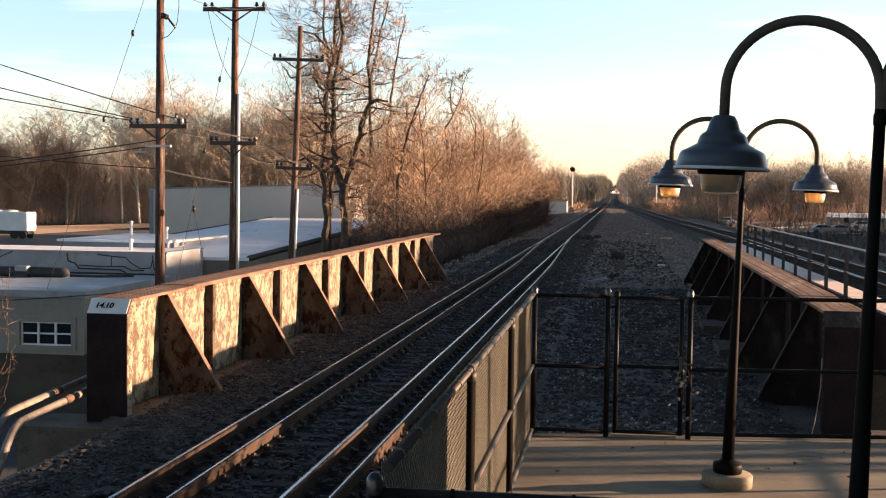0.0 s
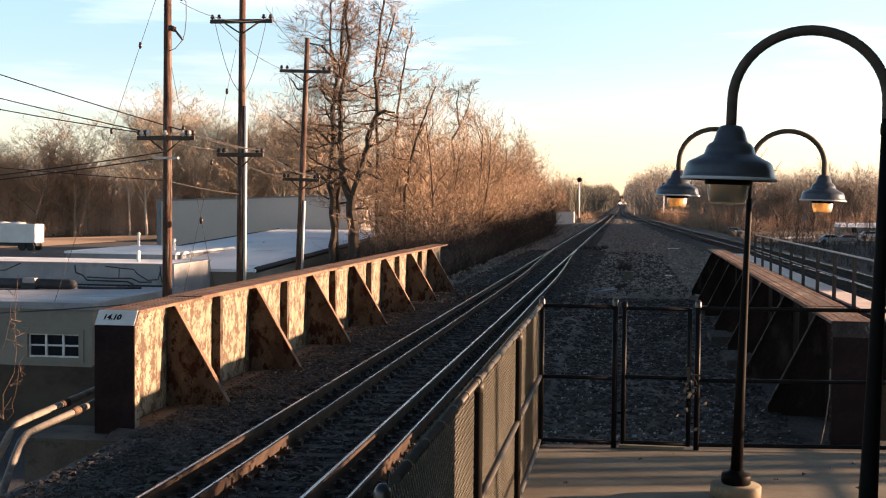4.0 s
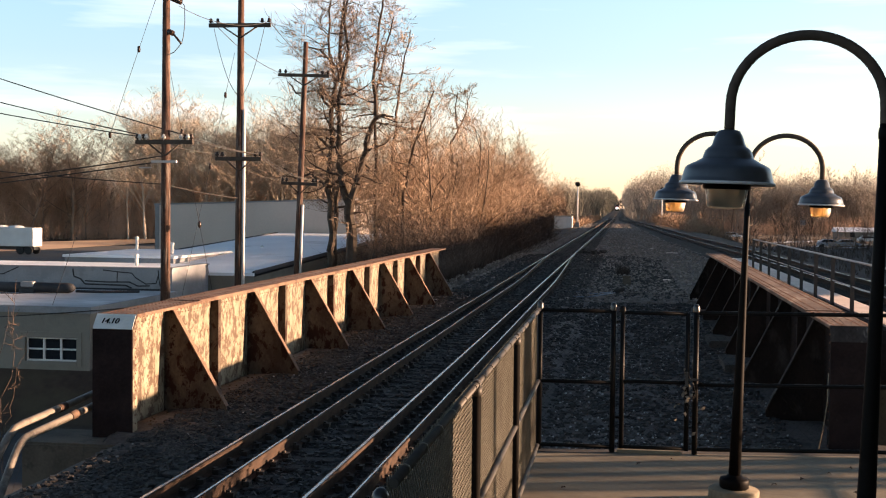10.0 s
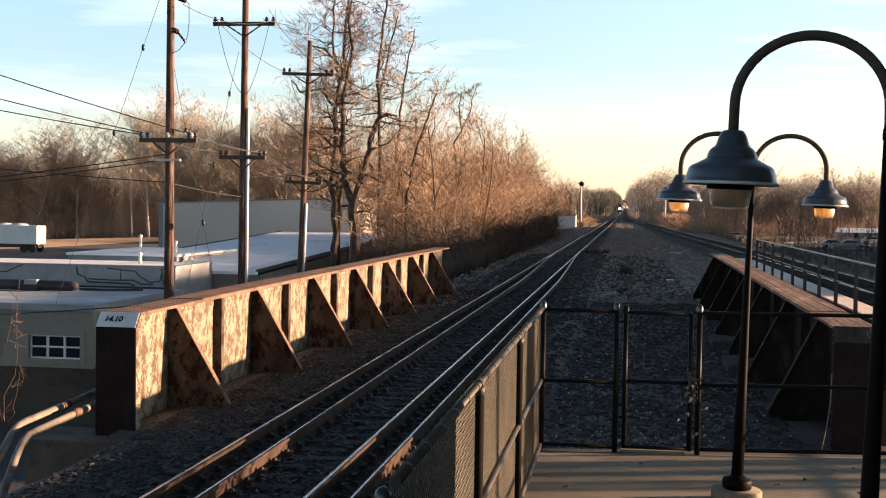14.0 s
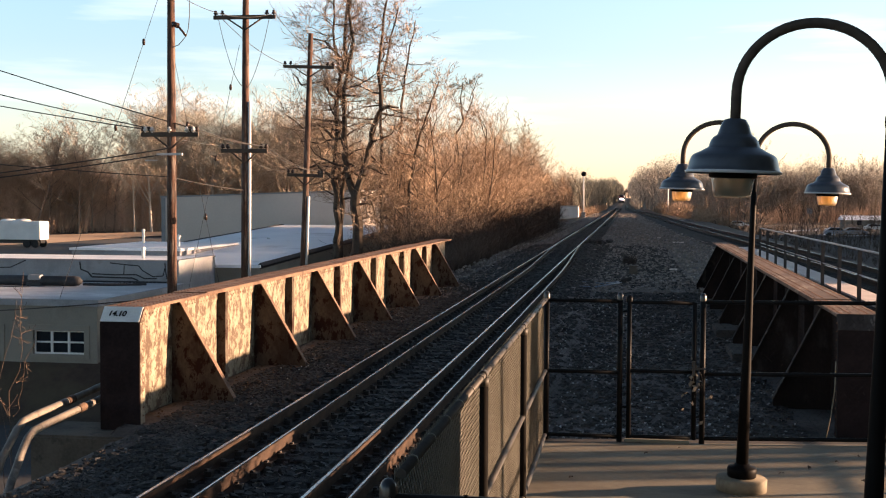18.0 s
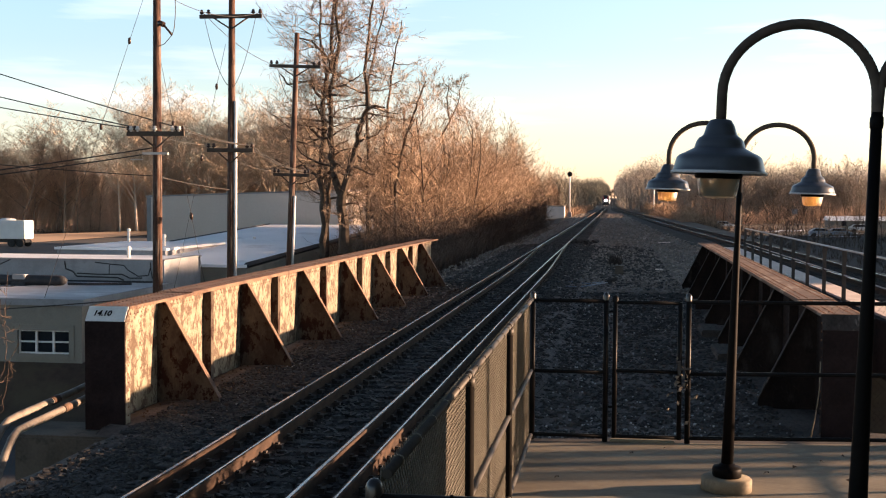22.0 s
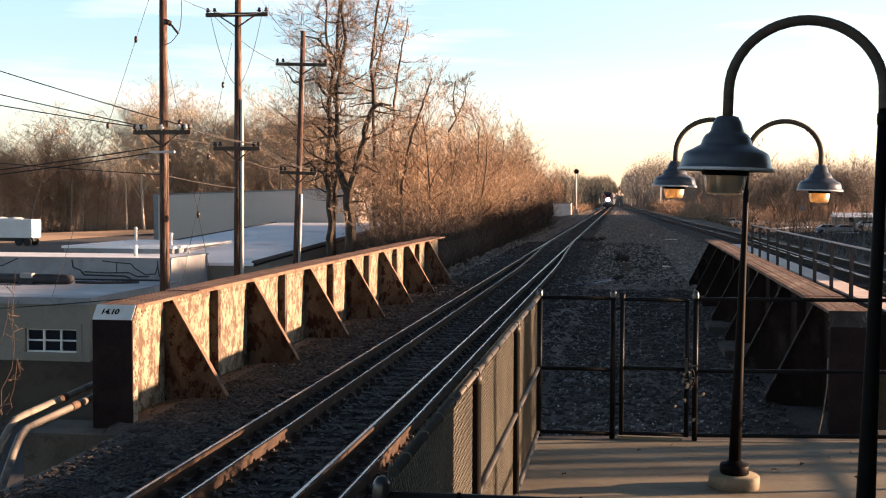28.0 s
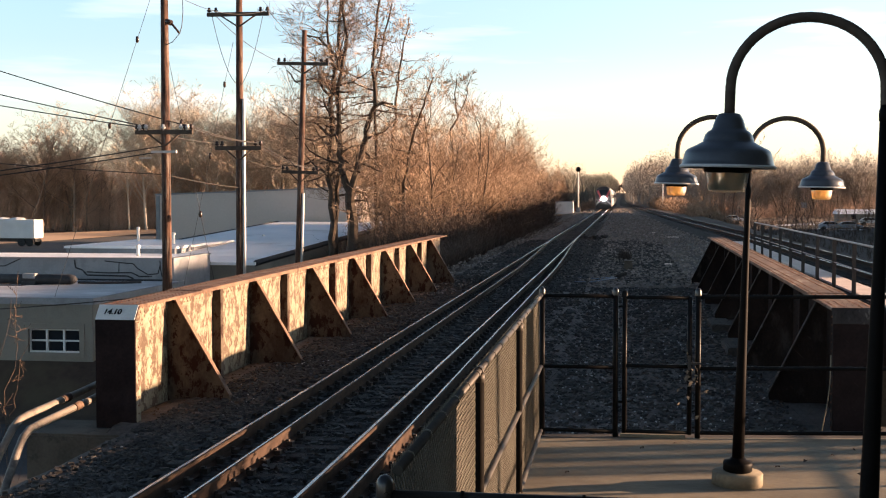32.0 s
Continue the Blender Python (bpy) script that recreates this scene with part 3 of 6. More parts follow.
def rail(line, parent, worn=0.018):
    """A rail along (x, y, z) points; the head's top is a bright worn strip."""
    verts, faces = [], []
    n = len(PROFILE)
    for i, (x, y, z) in enumerate(line):
        for px, pz in PROFILE:
            verts.append((x + px, y, z + pz))
        if i:
            for k in range(n):
                a, b = (i - 1) * n + k, (i - 1) * n + (k + 1) % n
                faces.append((a, b, b + n, a + n))
    ob = raw("rail", verts, faces, M_RAILSIDE, parent, "rust-brown steel rail with a polished head")
    tv, tf = [], []
    for i, (x, y, z) in enumerate(line):
        tv += [(x - worn, y, z + 0.002), (x + worn, y, z + 0.002)]
        if i:
            tf.append((2 * i - 2, 2 * i - 1, 2 * i + 1, 2 * i))
    raw("running_surface", tv, tf, M_RAILTOP, ob, "polished steel running surface")
    return ob


def line_ys(a, b):
    out, y = [], a
    while y < b:
        out.append(y)
        y += 2.0 if y < 110 else 15.0 if y < 420 else 60.0
    return out + [b]


XA, XC = -4.46, -2.96
SECOND = {XA: 0.5, XC: 0.43}
track = thing("railway_track", (0, 0, 0), "ballasted gauntlet track with four rails on dark timber ties", "track", kind="structure")
for x0 in (XA, XC):
    rail([(x0, y, grade(y)) for y in line_ys(-20, 1600)], track)
    side, OFF = [], SECOND[x0]
    for y in line_ys(-20, 76):
        side.append((x0 + 0.075 + (OFF - 0.075) * (1 - smooth01(44, 76, y)), y, 0.001))
    rail(side, track, 0.011)
bm = bmesh.new()
box(bm, -1.45, 1.45, -0.115, 0.115, -0.34, -0.17)
bmesh.ops.bevel(bm, geom=bm.edges[:], offset=0.012, segments=1, affect="EDGES")
tie = part("tie", bm, M_TIE, track)
tie.matrix_basis = pose(-3.5, -16.0, 0)
y = -16.0
rnd = random.Random(3)
tie_ys = [-16.0]
for i in range(299):
    y += 0.505
    tie_ys.append(y)
    again(tie, pose(-3.5 + rnd.uniform(-0.06, 0.06), y + rnd.uniform(-0.02, 0.02), rnd.uniform(-0.008, 0.006), 0, 0, rnd.uniform(-0.8, 0.8)))
bm = bmesh.new()
while y < 420:
    y += 0.505
    box(bm, -4.9, -2.3, y - 0.115, y + 0.115, -0.3 + grade(y), -0.172 + grade(y))
tagged(part("far_ties", bm, M_TIE, track), kind="stuff")
bm = bmesh.new()
for ty in tie_ys:
    if ty > 60:
        break
    for x0 in (XA, XA + SECOND[XA], XC, XC + SECOND[XC]):
        for s in (-0.1, 0.1):
            box(bm, x0 + s - 0.035, x0 + s + 0.035, ty - 0.055, ty + 0.055, -0.172, -0.115)
            box(bm, x0 + s * 0.7 - 0.02, x0 + s * 0.7 + 0.02, ty - 0.03, ty + 0.03, -0.172, -0.095)
tagged(part("spikes_and_plates", bm, M_CLIP, track), kind="stuff")

track2 = thing("railway_track", (0, 0, 0), "second railway track on its own bridge, curving away towards the first", "track", kind="structure")
for s in (-0.75, 0.75):
    rail([(right_line(y) + s, y, 0.2 - 0.2 * smooth01(150, 400, y) + grade(y)) for y in line_ys(6, 1200)], track2)
bm = bmesh.new()
y = 10.0
while y < 330:
    x, z = right_line(y), 0.2 - 0.2 * smooth01(150, 400, y)
    box(bm, x - 1.3, x + 1.3, y - 0.11, y + 0.11, z - 0.33, z - 0.172)
    y += 0.52
tagged(part("far_ties", bm, M_TIE, track2), kind="stuff")
v, f = [], []
for i, y in enumerate([46, 60, 78, 100, 137, 180, 222, 300, 415, 600, 900, 1200]):
    x, z = right_line(y), 0.2 - 0.2 * smooth01(150, 400, y) + grade(y)
    v += [(x - 3.4, y, z - 0.62), (x - 1.6, y, z - 0.2), (x + 1.6, y, z - 0.2), (x + 3.6, y, z - 0.8)]
    if i:
        f += [(4 * i - 4 + k, 4 * i - 3 + k, 4 * i + 1 + k, 4 * i + k) for k in range(3)]
tagged(raw("ballast_bed", v, f, M_DARKBED), "dark ballast bed of the second track", "ballast", kind="structure")


# ---------------- plate girders ----------------
def girder(side, x_web, y0, y1, feet, label, web_m, brace_m, top_m, turn=0.0):
    """A riveted plate girder; side +1: its braces reach towards +x."""
    top, bot = 1.33, -0.42
    g = thing("plate_girder", (x_web, y0, bot), label, "girder", "bridge girders")
    g.rotation_euler = (0, 0, radians(turn))
    X = lambda d: side * d
    ln = y1 - y0
    z0, z1 = 0.0, top - bot
    part("web", boxb(min(X(-0.012), X(0.012)), max(X(-0.012), X(0.012)), 0.17, ln - 0.02, z0, z1 - 0.04), web_m, g, "riveted web plate")
    part("top_flange", boxb(-0.28, 0.28, 0.14, ln, z1 - 0.04, z1, 0.008), top_m, g, "rusty riveted top flange")
    part("bottom_flange", boxb(-0.24, 0.24, 0.03, ln - 0.03, -0.02, 0.02), M_RUST, g)
    part("flange_angle", boxb(min(X(0.012), X(0.026)), max(X(0.012), X(0.026)), 0.17, ln - 0.02, z1 - 0.2, z1 - 0.041), web_m, g)
    part("end_plate", boxb(-0.275, 0.275, -0.015, 0.012, 0.0, z1 - 0.19, 0.005), M_ENDPLATE, g, "rusty end cover plate, its shade put into the dark colour")
    bm = bmesh.new()
    prism(bm, [(-0.275, -0.015, z1 - 0.19), (0.275, -0.015, z1 - 0.19), (0.275, 0.14, z1 - 0.004), (-0.275, 0.14, z1 - 0.004)], (0, 0.016, -0.012))
    part("end_bevel", bm, M_RUSTSHADE if side > 0 else M_BEVEL, g)
    part("end_angle", boxb(min(X(0.235), X(0.275)), max(X(0.235), X(0.275)), 0.013, 0.16, 0.0, z1 - 0.2), web_m, g)
    # cover plate on the flange, in lengths with joints
    bmc = bmesh.new()
    cuts = [ln * k for k in (0.09, 0.2, 0.8)]
    for a, b in zip(cuts, cuts[1:]):
        box(bmc, -0.27, 0.27, a, b - 0.02, z1 + 0.001, z1 + 0.014)
    part("cover_plate", bmc, top_m, g)
    foot = 0.79 if side > 0 else 0.66
    th = 0.012
    for fy in feet:
        y = fy - y0
        bm = bmesh.new()
        prism(bm, [(X(0.013), y - th, 0.02), (X(foot + 0.16), y - th, 0.0), (X(foot + 0.16), y - th, 0.3), (X(0.13), y - th, z1 - 0.05), (X(0.013), y - th, z1 - 0.05)], (0, 2 * th, 0))
        k = part("knee_brace", bm, brace_m, g, "triangular knee brace of rusted plate")
        bm = bmesh.new()
        prism(bm, [(X(0.13), y - 0.06, z1 - 0.05), (X(foot + 0.16), y - 0.06, 0.3), (X(foot + 0.175), y - 0.06, 0.3), (X(0.15), y - 0.06, z1 - 0.05)], (0, 0.12, 0))
        part("edge_angle", bm, M_RUSTTOP if side > 0 else M_BEVEL, k, "rusty angle along the brace's sloping edge")
    mids = [(a + b) / 2 for a, b in zip(feet, feet[1:])]
    for fy in mids:
        y = fy - y0
        if y < 0.5:
            continue
        bm = bmesh.new()
        box(bm, min(X(0.013), X(0.15)), max(X(0.013), X(0.15)), y - 0.006, y + 0.006, 0.02, z1 - 0.05)
        box(bm, min(X(0.013), X(0.024)), max(X(0.013), X(0.024)), y + 0.006, y + 0.11, 0.02, z1 - 0.05)
        box(bm, min(X(0.14), X(0.152)), max(X(0.14), X(0.152)), y + 0.006, y + 0.13, 0.02, z1 - 0.05)
        part("stiffener", bm, brace_m, g)
    # rivets in rows on flange, angles and end
    bm = bmesh.new()
    def rivet(x, y, z, ax, r=0.017):
        o = [Vector((0, 0, 0.013))] + [Vector((math.cos(a) * r, math.sin(a) * r, 0)) for a in (0, 1.57, 3.14, 4.71)]
        vs = []
        for p in o:
            q = (p.x, p.y, p.z) if ax == "z" else (p.z * side, p.x, p.y) if ax == "x" else (p.x, -p.z, p.y)
            vs.append(bm.verts.new((x + q[0], y + q[1], z + q[2])))
        for i in range(4):
            bm.faces.new((vs[0], vs[1 + i], vs[1 + (i + 1) % 4]))
    y = 0.2
    while y < ln:
        zc = z1 + 0.0142 if cuts[0] < y < cuts[-1] else z1 + 0.0005
        for x in (-0.22, -0.11, 0.11, 0.22):
            rivet(x, y, zc, "z", 0.02)
        rivet(X(0.026), y, z1 - 0.1, "x")
        rivet(X(0.026), y + 0.06, z1 - 0.16, "x")
        y += 0.13
    z = 0.1
    while z < z1 - 0.1:
        rivet(X(0.275), 0.085, z, "x")
        z += 0.11
    tagged(part("rivets", bm, M_RUST, g), kind="stuff")
    return g


FEET_L = [16.9 + 3.96 * k for k in range(7)]
girder_l = girder(1, -6.58, 15.1, 43.6, FEET_L, "riveted steel plate girder in peeling cream paint over rust", M_PAINTED, M_RUSTPAINT, M_RUSTTOP)
girder_r = girder(-1, 2.92, 15.95, 43.0, [18.2, 22.0, 26.0, 30.2, 34.4, 38.4, 42.4], "rusty plate girder beside the empty ballast, shade put into its dark colour", M_RUSTSHADE, M_RUSTSHADE, M_FLANGE, turn=-0.5)
for y0, y1 in ((23.2, 24.9), (27.4, 28.9)):
    pad = part("bearing_block", boxb(1.95, 2.4, y0, y1, -0.35, -0.09, 0.02), M_CONC_DARK)
    tagged(pad, "pale concrete block between the girder's knee braces", "block", "bearing blocks")
bm = bmesh.new()
tube(bm, [(2.6, 15.82, 0.75), (2.59, 15.8, 0.4), (2.55, 15.78, 0.1), (2.48, 15.7, -0.19)], 0.008, 6)
tagged(part("ground_wire", bm, M_CONC), "pale ground wire hanging beside the girder's end", "wire")
bm = bmesh.new()
prism(bm, [(-0.27, -0.017, 1.565), (0.27, -0.017, 1.565), (0.27, 0.134, 1.748), (-0.27, 0.134, 1.748)], (0, -0.006, 0.005))
plate = part("number_plate", bm, M_PLATE, girder_l, "white number plate on the girder's end")
cu = bpy.data.curves.new("number", "FONT")
cu.body, cu.size, cu.extrude, cu.align_x, cu.align_y = "14.10", 0.112, 0.001, "CENTER", "CENTER"
cu.offset, cu.shear = 0.0045, 0.15
tmp = bpy.data.objects.new("number", cu)
scene.collection.objects.link(tmp)
me = bpy.data.meshes.new_from_object(tmp.evaluated_get(bpy.context.evaluated_depsgraph_get()))
bpy.data.objects.remove(tmp)
me.materials.append(M_BLACK)
num = new("number", me)
num.parent = plate
num.matrix_basis = pose(-0.06, 0.049, 1.665, 50.5, 0, 0)
num["label"] = "black painted bridge number"

# ---------------- second bridge: walkway and railing ----------------
br2 = thing("second_bridge", (0, 0, 0), "second railway bridge with pale boarded walkway", "bridge", kind="structure")
part("side_girder", boxb(6.15, 6.45, 8, 72, -1.3, 0.03, 0.01), M_RUSTSHADE, br2, "rusted side girder in the same shade-darkened rust")
part("deck_slab", boxb(6.45, 10.6, 8, 72, -0.7, -0.15), M_CONC_OLD, br2)
b0 = None
for k in range(8):
    y = 9 + 63 / 8 * k
    if b0 is None:
        b0 = part("walkway_board", boxb(6.3, 7.08, 0, 7.82, 0.04, 0.1), M_BOARD, br2)
        b0.matrix_basis = pose(0, y, 0)
    else:
        again(b0, pose(0, y, 0))
railing = thing("bridge_railing", (6.2, 9, 0.03), "weathered grey steel railing with flat posts along the second bridge", "railing")
p0 = None
for k in range(17):
    y = k * 3.15
    if p0 is None:
        p0 = part("post", boxb(-0.06, 0.05, -0.02, 0.02, 0.0, 1.42, 0.006), M_RAILPOST, railing)
    else:
        again(p0, pose(0, y, 0))
part("handrail", tube(bmesh.new(), [(0, -0.5, 1.44), (0, 50.4, 1.44)], 0.03, 8), M_HANDRAIL, railing, "pale weathered handrail")
part("mid_rail", tube(bmesh.new(), [(0, -0.5, 0.75), (0, 50.4, 0.75)], 0.018, 8), M_HANDRAIL, railing)

# ---------------- platform ----------------
platform = thing("platform", (0, 0, 0), "pale concrete low-level platform with long tree shadows", "platform", kind="structure")
ys = [-9.0 + 3.2 * k for k in range(7)]
for a in ys:
    b = min(a + 3.19, 13.35)
    bm = boxb(-1.05, 5.2, a, b, -0.2, 0.2, 0.012)
    for v in bm.verts:
        if v.co.y > 12.9:  # the end runs aslant
            v.co.y += 12.97 + 0.135 * v.co.x - 13.35
    part("slab", bm, M_CONC, platform)
# Added strip below the fence, dark like the ballast it covers.
bm = boxb(-1.04, 5.19, 12.4, 13.2, -0.19, 0.195, 0.01)
for v in bm.verts:
    if v.co.y > 12.9:
        v.co.y += 0.135 * v.co.x
part("edge_strip", bm, M_CONC_DARK, platform, "dark strip added under the end fence to carry its posts")
part("platform_base", boxb(-1.0, 5.15, -9, 13.3, -0.6, -0.2), M_CONC_OLD, platform)
# Added wall out of view; its end sets the shadow edge on the fence.
WALL_END = 7.65
station = part("station_wall", boxb(3.6, 3.9, -8, WALL_END, 0.2, 9.0), M_CONC)
tagged(station, "plain unseen wall added beside the platform to shade its near end", "wall", kind="structure")


# ---------------- chain-link fences ----------------
def link_mesh(length, z0, z1, r=0.0021, pitch=0.0707, knuckles=True, knob=0.028):
    """Woven wire in the x-z plane from 0 to length."""
    verts, faces = [], []
    h = z1 - z0
    def wire(a, b, dy):
        o = len(verts)
        d = Vector((b[0] - a[0], 0, b[1] - a[1])).normalized()
        n = Vector((-d.z, 0, d.x))
        for p in (a, b):
            c = Vector((p[0], dy, p[1]))
            for k in range(6):
                q = c + n * r * math.cos(k * 1.0472) + Vector((0, r * math.sin(k * 1.0472), 0))
                verts.append((q.x, q.y, q.z))
        for i in range(6):
            j = (i + 1) % 6
            faces.append((o + i, o + j, o + 6 + j, o + 6 + i))
    u = -h
    while u < length:
        for s in (1, -1):
            x0, x1 = (u, u + h) if s == 1 else (u + h, u)
            za, zb = z0, z1
            pa, pb = [x0, za], [x1, zb]
            lo, hi = 0.0, length
            def clip(pa, pb, x):
                t = (x - pa[0]) / (pb[0] - pa[0])
                return [x, pa[1] + (pb[1] - pa[1]) * t]
            if max(x0, x1) <= lo or min(x0, x1) >= hi:
                continue
            if pa[0] < lo: pa = clip(pa, pb, lo)
            if pa[0] > hi: pa = clip(pa, pb, hi)
            if pb[0] < lo: pb = clip(pa, pb, lo)
            if pb[0] > hi: pb = clip(pa, pb, hi)
            wire(pa, pb, 0.0015 * s)
        u += pitch
    if knuckles:
        u = 0.0
        while u < length:
            wire((u, z1), (u + 0.012, z1 + knob), 0.0)
            wire((u + 0.024, z1), (u + 0.012, z1 + knob), 0.0)
            u += pitch
    return verts, faces


def fence(name, a, b, posts, label, metal, wire, rails=(0.055, 0.74, 1.5), top=1.54, post_r=0.03, rail_r=0.022, post_mat=None, mesh_top=1.51, knob=0.024, under=False):
    """A chain-link fence from a to b on the platform; posts: distances along it; under: the top rail runs over the posts."""
    a, b = Vector(a), Vector(b)
    ln = (b - a).length
    f = thing(name, a, label, "fence", "platform fences")
    f.rotation_euler = (0, 0, math.atan2(b.y - a.y, b.x - a.x))
    for x in posts:
        high = rails[-1] - rail_r * 0.8 if under else top - 0.02
        p = part("post", tube(bmesh.new(), [(x, 0, 0), (x, 0, high)], post_r, 12), post_mat or metal, f)
        bm = bmesh.new()
        if under:
            tube(bm, [(x - 0.045, 0, rails[-1]), (x + 0.045, 0, rails[-1])], rail_r + 0.006, 12)
            tube(bm, [(x, 0, rails[-1] - 0.07), (x, 0, rails[-1] - 0.015)], post_r + 0.005, 12)
        else:
            lathe(bm, [(post_r + 0.004, -0.05), (post_r + 0.004, 0.0), (post_r * 0.92, 0.016), (post_r * 0.55, 0.03), (0.0, 0.036)], 16, (x, 0, top + 0.02))
        part("cap", bm, metal if under else M_CAP, p)
    for z in rails:
        bm = bmesh.new()
        tube(bm, [(0, 0, z), (ln, 0, z)], rail_r, 10)
        for x in posts:
            if 0.05 < x < ln - 0.05:
                tube(bm, [(x - 0.05, 0, z), (x + 0.05, 0, z)], rail_r + 0.004, 10)
        part("rail", bm, metal, f)
    # ties that hold the mesh to the top rail
    x, first = 0.3, None
    while x < ln:
        if first is None:
            first = part("tie_wire", tube(bmesh.new(), [(-0.006, 0, rails[-1]), (0.006, 0, rails[-1])], rail_r + 0.005, 8), wire, f)
            first.matrix_basis = pose(x, 0, 0)
        else:
            again(first, pose(x, 0, 0))
        x += 0.46
    v, fc = link_mesh(ln, 0.04, mesh_top, 0.0034 if wire is M_GALV else 0.0007, 0.05 if wire is M_GALV else 0.0707, knob=knob)
    v = [(p[0], p[1] - (0.024 if under else 0.035), p[2]) for p in v]
    w = raw("mesh", v, fc, wire, f, "woven chain-link mesh")
    for p in w.data.polygons:
        p.use_smooth = True
    return f


# along the track: posts stand on the track side, mesh towards the platform
fence_l = fence("chain_link_fence", (-0.86, 12.97, 0.2), (-0.86, 4.6, 0.2), [2.8, 5.65], "weathered galvanised chain-link fence between platform and track, tan in low sun", M_GALVTUBE, M_GALV, post_mat=M_POSTDULL, rails=(0.05, 0.74, 1.505), rail_r=0.021, mesh_top=1.465, knob=0.062, under=True)
# end of the platform
fence_e = fence("chain_link_fence", (-0.853, 13.02, 0.2), (-0.073, 13.02, 0.2), [0.0, 0.78], "black chain-link fence across the platform's end", M_BLACK, M_MESH)
fence_r = fence("chain_link_fence", (0.79, 13.05, 0.2), (4.6, 13.5, 0.2), [0.0, 2.3, 3.8], "black chain-link fence across the platform's end, beside the gate", M_BLACK, M_MESH)
# across the platform before the eye
fence_n = fence("chain_link_fence", (-0.9, 4.55, 0.2), (3.5, 4.55, 0.2), [0.0, 2.9], "black chain-link fence across the near platform", M_BLACK, M_MESH, (0.05, 0.74, 1.42), 1.445, 0.032, mesh_top=1.43, knob=0.01)

gate = thing("gate", (0.022, 13.03, 0.2), "closed black chain-link gate with chain and latch", "gate")
bm = bmesh.new()
tube(bm, [(0, 0, 0.04), (0, 0, 1.53)], 0.026, 12)
part("hinge_stile", bm, M_BLACK, gate)
bm = bmesh.new()
lathe(bm, [(0.034, -0.02), (0.034, 0.03), (0.02, 0.05), (0, 0.054)], 12, (0, 0, 1.51))
part("cap", bm, M_BLACK, gate)
part("latch_stile", tube(bmesh.new(), [(0.68, 0, 0.04), (0.68, 0, 1.5)], 0.026, 12), M_BLACK, gate)
for z in (0.06, 0.76, 1.49):
    part("rail", tube(bmesh.new(), [(0, 0, z), (0.68, 0, z)], 0.021, 10), M_BLACK, gate)
for z in (0.3, 1.32):
    part("hinge", tube(bmesh.new(), [(-0.08, 0, z), (-0.08, 0, z + 0.07), (0, 0, z + 0.07)], 0.014, 8), M_BLACK, gate)
v, fc = link_mesh(0.68, 0.05, 1.48, 0.0007, knuckles=False)
raw("mesh", v, fc, M_MESH, gate, "woven chain-link mesh")
bm = bmesh.new()
box(bm, 0.64, 0.8, -0.045, -0.025, 0.79, 0.81)
box(bm, 0.66, 0.69, -0.06, -0.02, 0.73, 0.88)
part("latch", bm, M_STEEL, gate, "worn steel latch")
bm = bmesh.new()
for k in range(14):
    a = k / 13
    x, z = 0.68 + 0.08 * math.sin(a * 3.1), 0.86 - 0.34 * a
    tube(bm, [(x, -0.04, z), (x + 0.008, -0.045, z - 0.026)], 0.004, 6)
part("chain", bm, M_GALVTUBE, gate, "hanging galvanised chain")
sill = part("door_sill", boxb(-0.02, 0.66, 12.99, 13.07, 0.2, 0.23, 0.005), M_CONC)
tagged(sill, "low pale concrete sill under the gate", "sill", kind="structure")


